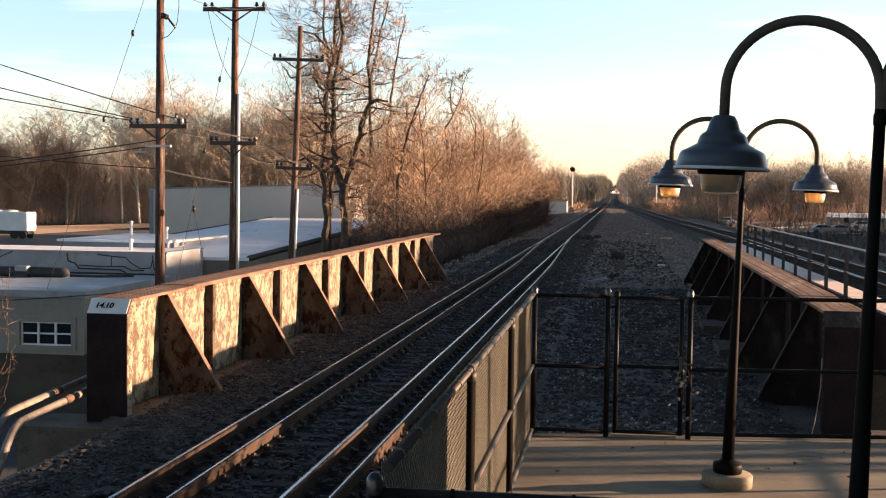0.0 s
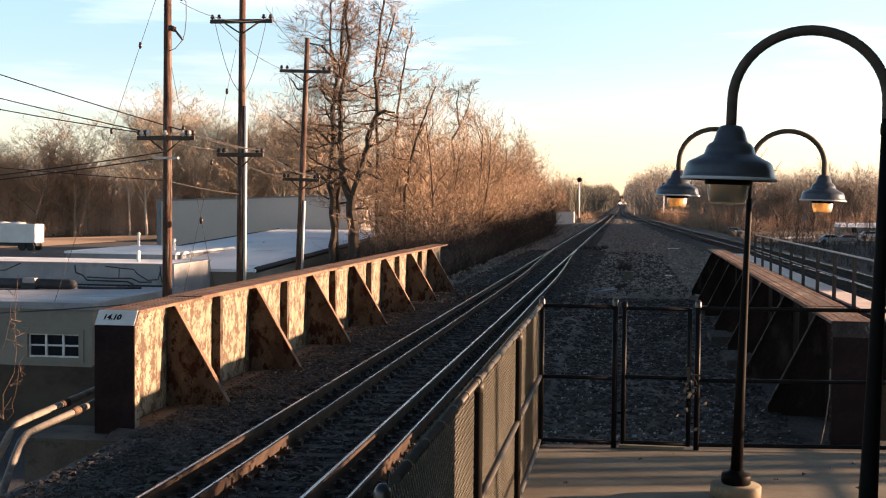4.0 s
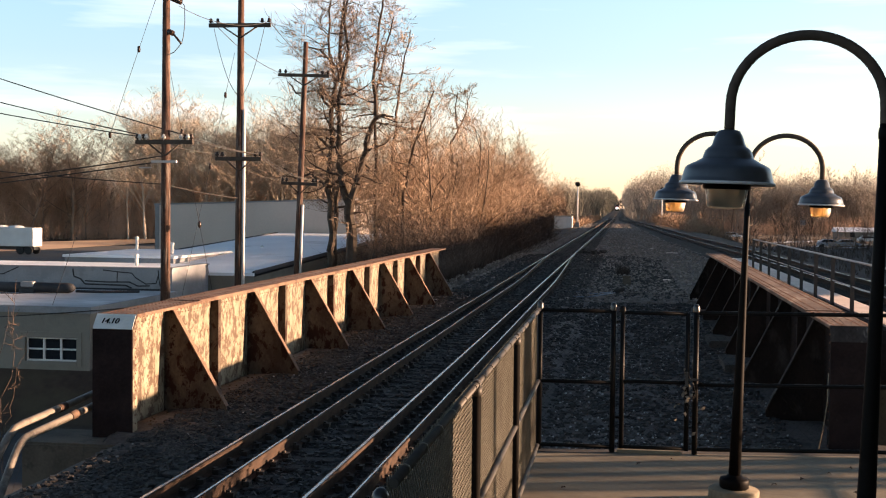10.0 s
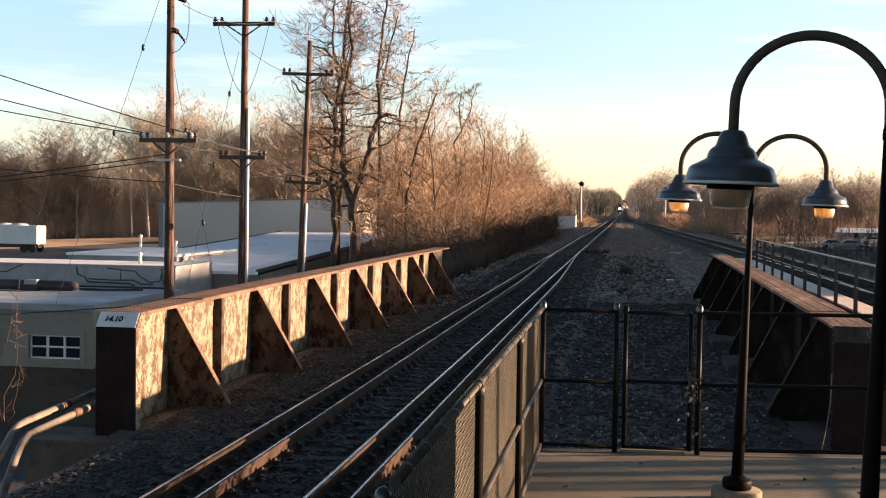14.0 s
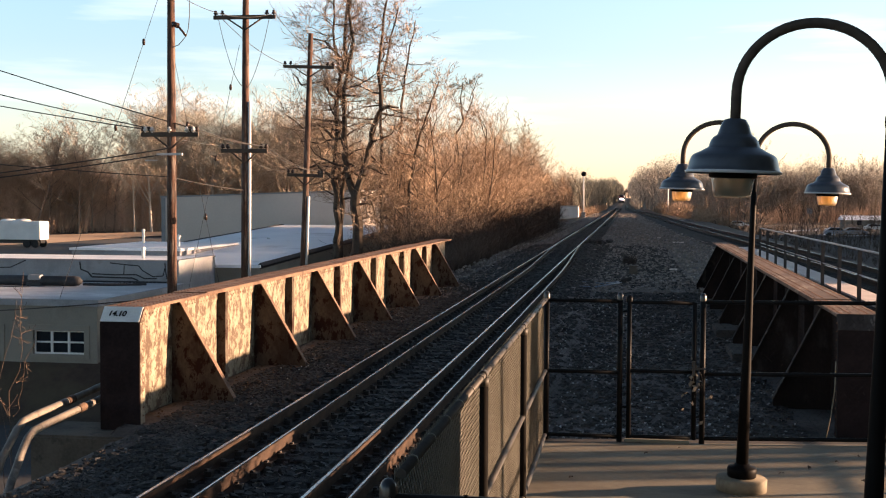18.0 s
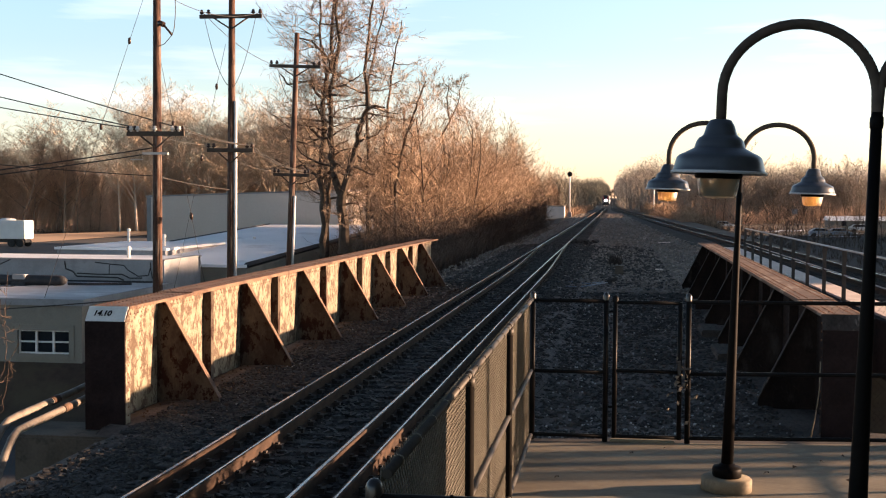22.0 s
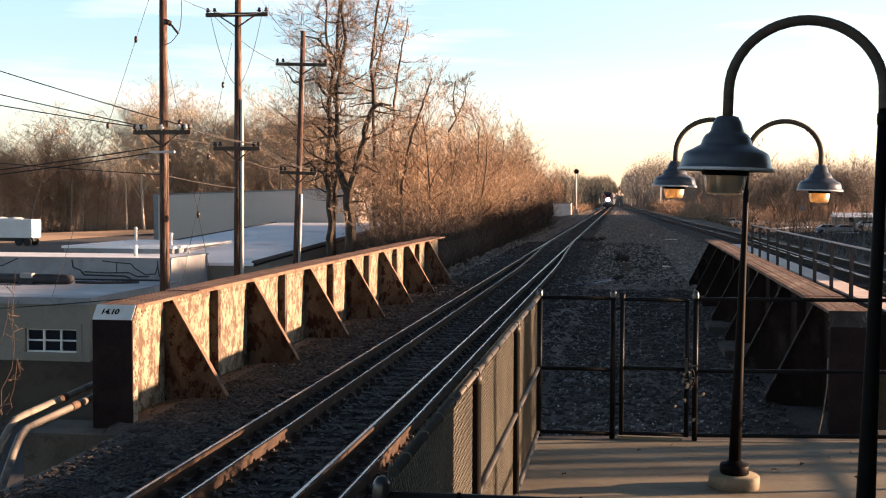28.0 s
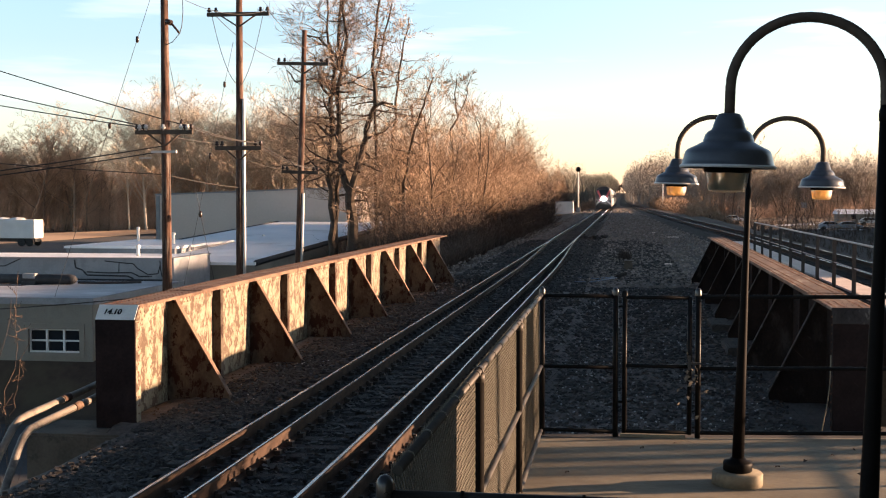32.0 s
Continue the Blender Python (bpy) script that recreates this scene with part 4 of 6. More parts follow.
# ---------------- platform lamps ----------------
def lamp(x, y, lean, label, globe, what, lift=0.0, arch=2.977):
    """A tapered post with two gooseneck arms and stepped bell shades."""
    L = thing("platform_lamp", (x, y, 0.2), label, "lamp post", "platform lamps")
    L.rotation_euler = (0, radians(lean), 0)
    bm = bmesh.new()
    lathe(bm, [(0, 0.0), (0.222, 0.0), (0.222, 0.105), (0.21, 0.118), (0, 0.118)], 40)
    part("footing", bm, M_CONC, L, "round concrete footing")
    bm = bmesh.new()
    lathe(bm, [(0.0, 0.119), (0.118, 0.119), (0.128, 0.13), (0.13, 0.19), (0.122, 0.21), (0.075, 0.222), (0.062, 0.24), (0, 0.24)], 28)
    part("base_cover", bm, M_POSTBRN, L)
    part("post", tube(bmesh.new(), [(0, 0, 0.2), (0, 0, 1.0), (0, 0, 2.3), (0, 0, 2.93 + lift)], [0.055, 0.044, 0.026, 0.0235], 20), M_POSTBRN, L, "dark brown painted tapered steel post")
    bm = bmesh.new()
    lathe(bm, [(0.023, -0.028), (0.027, -0.02), (0.028, 0.0), (0.027, 0.02), (0.023, 0.028)], 20, (0, 0, 2.888 + lift))
    part("collar", bm, M_POSTBRN, L)
    R, cx, cz = 0.31, 0.314, arch + lift
    for s in (-1, 1):
        pts = [(0.0, 0, 2.88 + lift), (0.002 * s, 0, arch - 0.06 + lift)]
        for k in range(25):
            a = math.pi * k / 24
            pts.append((s * (cx - R * math.cos(a)), 0, cz + R * 0.945 * math.sin(a)))
        pts.append((s * (cx + R), 0, 2.86 + lift))
        part("arm", tube(bmesh.new(), pts, 0.0215, 14), M_ARM, L, "curved gooseneck arm")
        hx, rim = s * (cx + R), 2.656 + lift
        prof = [(0.0, 0.237), (0.032, 0.237), (0.046, 0.232), (0.06, 0.2085), (0.071, 0.173), (0.075, 0.166), (0.088, 0.158), (0.099, 0.145), (0.106, 0.126), (0.109, 0.114), (0.118, 0.109), (0.142, 0.096), (0.171, 0.082), (0.181, 0.072), (0.186, 0.056), (0.192, 0.033), (0.195, 0.019), (0.199, 0.014)]
        prof = [(0.965 * r, 0.97 * z) for r, z in prof]
        bm = bmesh.new()
        lathe(bm, prof + [(0.19, 0.008), (0.179, 0.012), (0.165, 0.06), (0.1, 0.1), (0, 0.11)], 40, (hx, 0, rim))
        sh = part("shade", bm, M_SHADE, L, "blue-grey enamelled stepped bell shade")
        bm = bmesh.new()
        lathe(bm, [(0.191, 0.0145), (0.198, 0.011), (0.197, 0.001), (0.189, 0.002)], 40, (hx, 0, rim))
        part("rim", bm, M_RIM, sh, "pale rim of the shade")
        bm = bmesh.new()
        lathe(bm, [(0.098, 0.03), (0.098, -0.012), (0.092, -0.018), (0.09, -0.012)], 28, (hx, 0, rim))
        part("globe_holder", bm, M_POSTBRN, sh, "dark ring that holds the globe")
        bm = bmesh.new()
        lathe(bm, [(0.091, 0.04), (0.089, -0.015), (0.083, -0.06), (0.077, -0.088), (0.07, -0.096), (0.0, -0.1)], 28, (hx, 0, rim))
        part("globe", bm, globe, sh, what)
    return L


lamp(0.978, 5.2, 1.6, "unlit double gooseneck lamp post with bell shades, nearly black in shade", M_GLOBESHADE, "glass globe coloured grey as in shade, unlit", 0.008, 2.992)
lamp(1.015, 11.0, 1.6, "unlit double gooseneck lamp post with sunlit bell shades", M_GLOBE, "ribbed glass globe, low sun put in as amber, unlit", -0.008, 2.965)

# dead leaves blown onto the platform
lr = random.Random(12)
for x, y in ((0.2, 12.4), (1.75, 12.0), (2.05, 12.3), (2.15, 11.5), (1.45, 11.7), (-0.5, 11.2), (0.55, 12.7), (2.3, 12.6), (0.9, 10.3)):
    bm = bmesh.new()
    s = lr.uniform(0.025, 0.045)
    vs = [bm.verts.new(p) for p in ((-s, 0, 0.004), (0, -s * 0.6, 0.02), (s, 0, 0.006), (0, s * 0.6, 0.03))]
    bm.faces.new((vs[0], vs[1], vs[3]))
    bm.faces.new((vs[1], vs[2], vs[3]))
    o = part("dead_leaf", bm, M_LEAF)
    o.matrix_world = pose(x, y, 0.2, 0, 0, lr.uniform(0, 360))
    tagged(o, "curled brown dead leaf on the platform", "leaf", "platform leaves")

for k in range(12):
    bm = bmesh.new()
    s = lr.uniform(0.03, 0.06)
    vs = [bm.verts.new(p) for p in ((-s, 0, 0.01), (0, -s * 0.6, 0.03), (s, 0, 0.012), (0, s * 0.6, 0.045))]
    bm.faces.new((vs[0], vs[1], vs[3]))
    bm.faces.new((vs[1], vs[2], vs[3]))
    o = part("dead_leaf", bm, M_DRYGRASS)
    o.matrix_world = pose(lr.uniform(0.45, 1.5), lr.uniform(13.6, 15.6), -0.23, lr.uniform(-20, 20), 0, lr.uniform(0, 360))
    tagged(o, "pale tan dead leaf on the ballast behind the gate", "leaf", "ballast leaves")

for k in range(22):
    bm = bmesh.new()
    s = lr.uniform(0.016, 0.034)
    vs = [bm.verts.new(p) for p in ((-s, 0, 0), (0, -s * 0.5, -s * 0.5), (s, -s * 0.3, 0.2 * s), (0, -s * 0.2, s * 0.7))]
    bm.faces.new((vs[0], vs[1], vs[3]))
    bm.faces.new((vs[1], vs[2], vs[3]))
    o = part("dead_leaf", bm, M_TANLEAF)
    o.matrix_world = pose(lr.gauss(0.72, 0.09), 12.97 + lr.uniform(-0.01, 0.02), 0.9 + lr.gauss(-0.12, 0.17), lr.uniform(-40, 40), lr.uniform(0, 180), lr.uniform(-30, 30))
    tagged(o, "pale tan dead leaf caught in the gate's mesh", "leaf", "gate leaves")

# ---------------- handrail pipes on the abutment ----------------
pipes = thing("pipe_handrail", (-7.0, 14.3, -0.5), "pair of bent cream-painted pipes by the abutment", "pipes")
for pts in ([(-7.0, 17.4, 0.2), (-7.0, 15.3, 0.06), (-7.0, 13.8, 0.0), (-7.0, 13.56, -0.015), (-7.0, 13.4, -0.08), (-7.0, 13.25, -0.22), (-7.0, 12.93, -0.6), (-7.0, 12.3, -1.3)], [(-7.3, 17.6, 0.2), (-7.3, 15.6, 0.1), (-7.3, 14.1, 0.05), (-7.3, 13.88, 0.03), (-7.3, 13.7, -0.05), (-7.3, 13.35, -0.32), (-7.3, 12.6, -1.2)]):
    pts = [Vector(p) - Vector(pipes.location) for p in pts]
    q = part("pipe", tube(bmesh.new(), pts, 0.048, 16), M_PIPE, pipes)
    a, b = pts[1], pts[2]
    part("coupling", tube(bmesh.new(), [a.lerp(b, 0.25), a.lerp(b, 0.38)], 0.057, 16), M_RUSTTOP, q, "rusty coupling")


# ---------------- utility poles ----------------
def crossarm(pole, z, width, label=""):
    a = part("crossarm", boxb(-width / 2, width / 2, -0.22, -0.1, z - 0.08, z + 0.08, 0.012), M_ARM, pole)
    for s in (-1, 1):
        bm = bmesh.new()
        tube(bm, [(s * 0.02, -0.13, z - 0.5), (s * width * 0.28, -0.15, z - 0.05)], 0.034, 6)
        part("brace", bm, M_ARM, a)
    for fx in (-0.47, -0.36, 0.36, 0.47):
        bm = bmesh.new()
        lathe(bm, [(0, 0.07), (0.025, 0.07), (0.025, 0.11), (0.085, 0.12), (0.09, 0.17), (0.05, 0.19), (0.07, 0.23), (0.04, 0.28), (0, 0.285)], 8, (fx * width, -0.15, z))
        part("insulator", bm, M_INSUL, a)
    return a


def pole(x, y, z0, h, lean, arms, label, r=0.16, conduit=None):
    p = thing("utility_pole", (x, y, z0), label, "utility pole", "utility poles")
    p.rotation_euler = (0, radians(lean), radians(0))
    part("shaft", tube(bmesh.new(), [(0, 0, -0.5), (0, 0, h * 0.5), (0, 0, h)], [r, r * 0.85, r * 0.66], 14), M_POLE, p, "weathered brown timber shaft")
    for z, w in arms:
        crossarm(p, z, w)
    if conduit:
        part("conduit", tube(bmesh.new(), [(r * 1.05, -0.08, conduit[0]), (r * 1.02, -0.08, conduit[1])], 0.07, 8), M_CONDUIT, p, "pale conduit strapped to the shaft")
    return p


P1 = pole(-16.3, 42.0, -3.5, 15.2, 0.0, [(8.55, 2.15)], "tall weathered pole with one crossarm and fuse cutouts", 0.19)
bm = bmesh.new()
box(bm, -0.45, 0.5, -0.3, -0.2, 7.8, 7.88)
box(bm, -0.9, -0.45, -0.28, -0.22, 7.6, 7.64)
part("cable_bracket", bm, M_CONDUIT, P1, "pale metal cable bracket")
for fx in (-0.9, -0.65, 0.0, 0.65, 0.9):
    bm = bmesh.new()
    lathe(bm, [(0, 0.06), (0.03, 0.06), (0.035, 0.12), (0.08, 0.13), (0.085, 0.18), (0.05, 0.2), (0.06, 0.25), (0, 0.28)], 8, (fx, -0.22, 8.55))
    part("insulator", bm, M_CONDUIT, P1, "pale porcelain insulator")
pole(-15.5, 48.0, -3.5, 15.0, 0.2, [(13.6, 2.6), (8.2, 1.95)], "tall weathered pole with two crossarms and a pale conduit", 0.19, (1.5, 10.2))
pole(-16.4, 60.0, -3.5, 14.6, 1.9, [(12.9, 2.65), (7.45, 1.9)], "weathered pole with two crossarms among bare trees", 0.18, (2.0, 6.4))
pole(-19.3, 110.0, -2.5, 13.6, 0.8, [(12.5, 2.6), (10.6, 1.8)], "distant weathered pole with two crossarms above the thicket", 0.17)
bm = bmesh.new()
for k in range(6):
    tube(bm, [(0.16 + 0.08 * k, -0.14, 13.72 - 0.035 * k), (0.21 + 0.08 * k, -0.14, 13.7 - 0.035 * k)], 0.11, 10)
tube(bm, [(0.1, -0.14, 13.75), (0.62, -0.14, 13.52)], 0.07, 8)
part("cutout", bm, M_INSUL, P1, "dark fuse cutout")
bm = bmesh.new()
tube(bm, [(0.12, -0.12, 12.5), (0.32, -0.15, 12.42)], 0.1, 10)
tube(bm, [(0.3, -0.15, 12.43), (0.62, -0.15, 12.05)], 0.04, 8)
part("cutout", bm, M_INSUL, P1, "dark fuse cutout")
bm = bmesh.new()
tube(bm, [(0.6, -0.15, 13.54), (0.74, -0.15, 13.4), (0.75, -0.15, 12.8), (0.7, -0.15, 12.3), (0.62, -0.15, 12.05), (0.35, -0.15, 11.75), (0.1, -0.15, 11.65)], 0.014, 6)
part("jumper", bm, M_WIRE, P1)


def cable(a, b, sag, r=0.012, n=18, label="thin dark overhead cable"):
    a, b = Vector(a), Vector(b)
    pts = []
    for i in range(n + 1):
        t = i / n
        p = a.lerp(b, t)
        p.z -= sag * 4 * t * (1 - t)
        pts.append(p)
    o = part("overhead_cable", tube(bmesh.new(), pts, r, 5), M_WIRE)
    return tagged(o, label, "cable", "overhead cables")


ARM1 = -3.5 + 8.55 + 0.2
for dx, za in ((0.9, 9.72), (-0.65, 8.35), (-1.0, 7.5)):
    cable((-30, 42, za), (-16.3 + dx, 41.9, ARM1), 0.12, 0.02)
for dx in (-1.0, 0.8, 1.0):
    cable((-16.3 + dx, 41.9, ARM1), (-15.5 + dx * 0.9, 47.9, -3.5 + 8.4), 0.1, 0.016)
    cable((-15.5 + dx * 0.9, 47.9, -3.5 + 8.4), (-16.4 + dx * 0.9, 59.9, -3.5 + 7.65), 0.2, 0.014)
for dx in (-1.2, 1.2):
    cable((-15.5 + dx, 47.9, 10.35), (-16.2 + dx, 59.9, 9.6), 0.25, 0.014)
    cable((-16.2 + dx, 59.9, 9.6), (-19.3 + dx, 109.9, 10.2), 0.8, 0.014)
cable((-30, 42, 2.9), (-16.4, 41.9, 4.55), 0.1, 0.022)
cable((-30, 42, 2.76), (-16.4, 41.9, 4.36), 0.1, 0.022)
cable((-30, 42, 4.66), (-16.3, 41.9, 3.53), 0.1, 0.016)
cable((-16.3, 41.9, 3.53), (-15.5, 47.9, 3.1), 0.05, 0.016)
cable((-24, 40, -1.35), (-9.0, 40, 0.25), 0.2, 0.02)
# slack jumpers below the crossarms
for a, b, sag in (((-16.6, 47.9, 10.2), (-15.55, 47.9, 7.3), 0.5), ((-14.4, 47.9, 10.2), (-15.4, 47.9, 7.2), 0.45), ((-16.9, 59.9, 9.3), (-16.1, 59.9, 7.6), 0.4), ((-15.8, 41.9, 9.9), (-14.3, 47.8, 10.2), 0.35)):
    cable(a, b, sag, 0.012, 10, "slack dark jumper wire by the crossarm")
# guy wires with strain insulators
for a, b, ts in (((-16.1, 42.1, 12.0), (-22.1, 45.0, -1.2), (0.265, 0.5)), ((-16.15, 42.0, 7.6), (-14.5, 42.3, -1.0), (0.256, 0.64)), ((-15.72, 48.0, 9.0), (-18.1, 48.5, -1.0), (0.17, 0.46))):
    cable(a, b, 0.0, 0.009, 2, "thin guy wire with strain insulators")
    for t in ts:
        c = Vector(a).lerp(Vector(b), t)
        bm = bmesh.new()
        lathe(bm, [(0, -0.13), (0.05, -0.1), (0.065, 0), (0.05, 0.1), (0, 0.13)], 8, c)
        tagged(part("strain_insulator", bm, M_INSUL), "small dark strain insulator on a guy wire", "insulator", "strain insulators")


# ---------------- buildings on the left ----------------
shop = thing("low_shop", (-26, 44, -3.6), "low cream building with a flat pale roof and steel windows", "building")
def sb(name, x0, x1, y0, y1, z0, z1, m, parent, label="", bevel=0.0):
    L = parent.location
    return part(name, boxb(x0 - L.x, x1 - L.x, y0 - L.y, y1 - L.y, z0 - L.z, z1 - L.z, bevel), m, parent, label)
# front wall with window openings
WZ0, WZ1 = -3.28, -2.36
wins = [(-22.72, -20.62), (-26.2, -24.1), (-29.7, -27.6)]
xs = -40.0
segs = []
for a, b in sorted(wins):
    segs.append((xs, a))
    xs = b
segs.append((xs, -20.1))
for a, b in segs:
    sb("wall", a, b, 44.0, 44.3, -4.2, -1.35, M_BLDG, shop)
for a, b in wins:
    sb("wall", a, b, 44.0, 44.3, -4.2, WZ0, M_BLDG, shop)
    sb("wall", a, b, 44.0, 44.3, WZ1, -1.35, M_BLDG, shop)
    fr = sb("window", a, b, 44.22, 44.25, WZ0, WZ1, M_DARKGLASS, shop, "six-pane steel window")
    L = shop.location
    for i in range(4):
        x = a + (b - a) * i / 3
        bmw = bmesh.new()
        box(bmw, x - 0.04 - L.x, x + 0.04 - L.x, 44.12 - L.y, 44.2 - L.y, WZ0 - L.z, WZ1 - L.z)
        part("mullion", bmw, M_WHITE, fr, "white painted mullion")
    for z in (WZ0 + 0.03, (WZ0 + WZ1) / 2, WZ1 - 0.03):
        bmw = bmesh.new()
        box(bmw, a - L.x, b - L.x, 44.115 - L.y, 44.205 - L.y, z - 0.03 - L.z, z + 0.03 - L.z)
        part("glazing_bar", bmw, M_WHITE, fr)
    bmw = bmesh.new()
    box(bmw, a - 0.2 - L.x, a - L.x, 43.96 - L.y, 44.0 - L.y, WZ0 - 0.15 - L.z, WZ1 + 0.22 - L.z)
    box(bmw, b - L.x, b + 0.2 - L.x, 43.96 - L.y, 44.0 - L.y, WZ0 - 0.15 - L.z, WZ1 + 0.22 - L.z)
    box(bmw, a - L.x, b - L.x, 43.96 - L.y, 44.0 - L.y, WZ1 - L.z, WZ1 + 0.22 - L.z)
    box(bmw, a - L.x, b - L.x, 43.94 - L.y, 44.0 - L.y, WZ0 - 0.15 - L.z, WZ0 - L.z)
    part("surround", bmw, M_BLDG, fr, "cream window surround")
sb("wall", -20.4, -20.1, 44.3, 54, -4.2, -1.35, M_BLDG, shop)
sb("fascia", -40, -20.0, 43.9, 44.1, -1.4, -1.15, M_PARAPET, shop, "grey metal roof edge")
sb("fascia", -20.1, -20.0, 44.1, 54.0, -1.4, -1.15, M_PARAPET, shop)
sb("roof", -40, -20.1, 44.1, 54.0, -1.38, -1.2, M_ROOFG, shop, "flat grey membrane roof with thin snow")
sb("roof_seam", -32, -26.2, 50.3, 50.6, -1.2, -1.19, M_TAR, shop)

shop2 = thing("taller_shop", (-26, 54, -3.6), "taller flat-roofed block with cracked grey parapet", "building")
sb("wall", -44, -20.64, 54.0, 54.3, -4.2, -0.19, M_PARAPET, shop2, "grey parapet wall with dark tar-patched cracks")
sb("wall", -20.94, -20.64, 54.3, 59.0, -4.2, -0.19, M_PARAPET, shop2)
sb("coping", -44, -20.59, 53.95, 54.35, -0.19, -0.13, M_PARAPET, shop2)
sb("coping", -20.99, -20.59, 54.35, 59.05, -0.19, -0.13, M_PARAPET, shop2)
sb("roof", -44, -20.99, 54.35, 59.0, -0.29, -0.17, M_ROOFW, shop2, "flat white membrane roof")
sb("base_flashing", -44, -21.2, 53.86, 53.99, -1.2, -1.12, M_TAR, shop2, "dark tarred flashing")
duct = thing("roof_duct", (-27, 51.2, -1.2), "fat black duct lying along the flat roof", "duct")
bm = bmesh.new()
tube(bm, [(-3.5, 0, 0.24), (2.6, 0, 0.24), (2.78, 0, 0.235), (2.9, 0, 0.22)], [0.23, 0.23, 0.19, 0.09], 18)
part("pipe", bm, M_TAR, duct)
for x in (-2.4, 0.75):
    part("saddle", boxb(x - 0.35, x + 0.35, -0.3, 0.26, 0.0, 0.16, 0.02), M_TAR, duct)
part("hatch", boxb(0.45, 1.05, -0.27, 0.1, 0.28, 0.5, 0.03), M_PARAPET, duct, "grey metal hatch box")
bm = bmesh.new()
tube(bm, [(2.9, 0.1, 0.1), (3.9, 0.6, 0.06), (5.4, 1.3, 0.05)], 0.06, 8)
part("hose", bm, M_TAR, duct)
crk = random.Random(8)
L = shop2.location
def crack(pts, w=0.06):
    bm = bmesh.new()
    for (x0, z0), (x1, z1) in zip(pts, pts[1:]):
        d = Vector((x1 - x0, 0, z1 - z0))
        nrm = Vector((-d.z, 0, d.x)).normalized() * w / 2
        o = Vector((x0, 53.985, z0)) - Vector(L)
        prism(bm, [o + nrm, o - nrm, o + d - nrm, o + d + nrm], (0, -0.01, 0))
    part("crack", bm, M_TAR, shop2, "dark tar line along a crack")
crack([(-25.5, -0.25), (-25.45, -0.6), (-25.1, -0.72), (-24.9, -0.95), (-22.9, -0.98), (-22.6, -1.1)], 0.07)
crack([(-24.9, -0.8), (-23.8, -0.84), (-22.7, -0.82), (-22.3, -1.0), (-21.7, -0.98)], 0.06)
crack([(-24.0, -0.28), (-23.2, -0.36), (-22.6, -0.4), (-22.4, -0.62), (-21.9, -0.9), (-21.4, -0.86), (-21.3, -0.5)], 0.05)
crack([(-23.3, -0.38), (-23.32, -0.84)], 0.04)
crack([(-21.3, -0.25), (-21.28, -0.6), (-21.2, -1.0)], 0.05)
crack([(-31, -0.6), (-29, -0.55), (-28.2, -0.2)], 0.05)
for x, y, z, h in ((-23.4, 56.5, -0.17, 0.42), (-25.6, 67, -0.02, 0.55), (-29.8, 72, -0.6, 1.3), (-21.0, 65, -0.6, 0.5), (-24.2, 80, -0.6, 0.6)):
    bm = bmesh.new()
    tube(bm, [(x, y, z), (x, y, z + h)], 0.085, 10)
    lathe(bm, [(0.12, 0), (0.12, 0.08), (0.05, 0.14), (0, 0.15)], 10, (x, y, z + h))
    tagged(part("roof_vent", bm, M_WHITE), "small white vent pipe on the flat roof", "roof vent", "roof vents")
annex = thing("roof_annex", (-27, 64, -0.6), "low flat-roofed white annex behind the parapet", "building")
sb("wall", -30.7, -24.4, 64, 74, -3.4, -0.15, M_PARAPET, annex)
sb("roof", -30.8, -24.3, 63.9, 74.1, -0.15, -0.02, M_ROOFW, annex, "white membrane roof")

hall = thing("low_hall", (-26, 60, -3.6), "long low building with a snow-white roof rising to the back", "building")
HALL = [(-18.4, 59.4, -0.75), (-18.2, 99.0, 0.44), (-28.6, 99.0, 0.44), (-28.6, 59.4, -0.75)]
bm = bmesh.new()
low = [bm.verts.new(Vector((x, y, -3.9)) - hall.location) for x, y, z in HALL]
high = [bm.verts.new(Vector((x, y, z)) - hall.location) for x, y, z in HALL]
for k in range(4):
    bm.faces.new((low[k], low[(k + 1) % 4], high[(k + 1) % 4], high[k]))
part("wall", bm, M_BLDG, hall)
bm = bmesh.new()
prism(bm, [Vector((x, y, z)) + Vector((x + 25, y - 80, 0)) * 0.008 - hall.location for x, y, z in HALL], (0, 0, 0.15))
part("roof", bm, M_ROOFW, hall, "pale roof in strips of low sun")
for (x0, y0, z0), (x1, y1, z1), w in ((HALL[0], HALL[1], 0.16), (HALL[2], HALL[3], 0.12)):
    bm = bmesh.new()
    tube(bm, [Vector((x0, y0, z0 + 0.1)) - hall.location, Vector((x1, y1, z1 + 0.1)) - hall.location], w, 4)
    part("roof_edge", bm, M_TAR, hall, "dark roof edge")

grey = thing("grey_warehouse", (-32, 100, -3.5), "large windowless grey metal warehouse", "warehouse")
bm = bmesh.new()
prism(bm, [Vector(p) - grey.location for p in ((-39.7, 100, -3.6), (-22.3, 100, -3.6), (-22.3, 100, 3.42), (-39.7, 100, 2.8))], (0, 12, 0))
part("wall", bm, M_GREYWALL, grey, "plain grey metal siding")
bm = bmesh.new()
prism(bm, [Vector(p) - grey.location for p in ((-39.8, 99.92, 2.8), (-22.2, 99.92, 3.424), (-22.2, 99.92, 3.54), (-39.8, 99.92, 2.92))], (0, 12.2, 0))
part("roof_edge", bm, M_PARAPET, grey, "pale metal roof edge")
sb("corner_trim", -39.74, -39.4, 99.95, 100.0, -3.6, 2.78, M_PARAPET, grey)
lot = raw("parking_lot", [(-150, 104, -3.5), (-40, 104, -3.5), (-44, 186, -3.5), (-150, 190, -3.5)], [(0, 1, 2, 3)], M_ROAD)
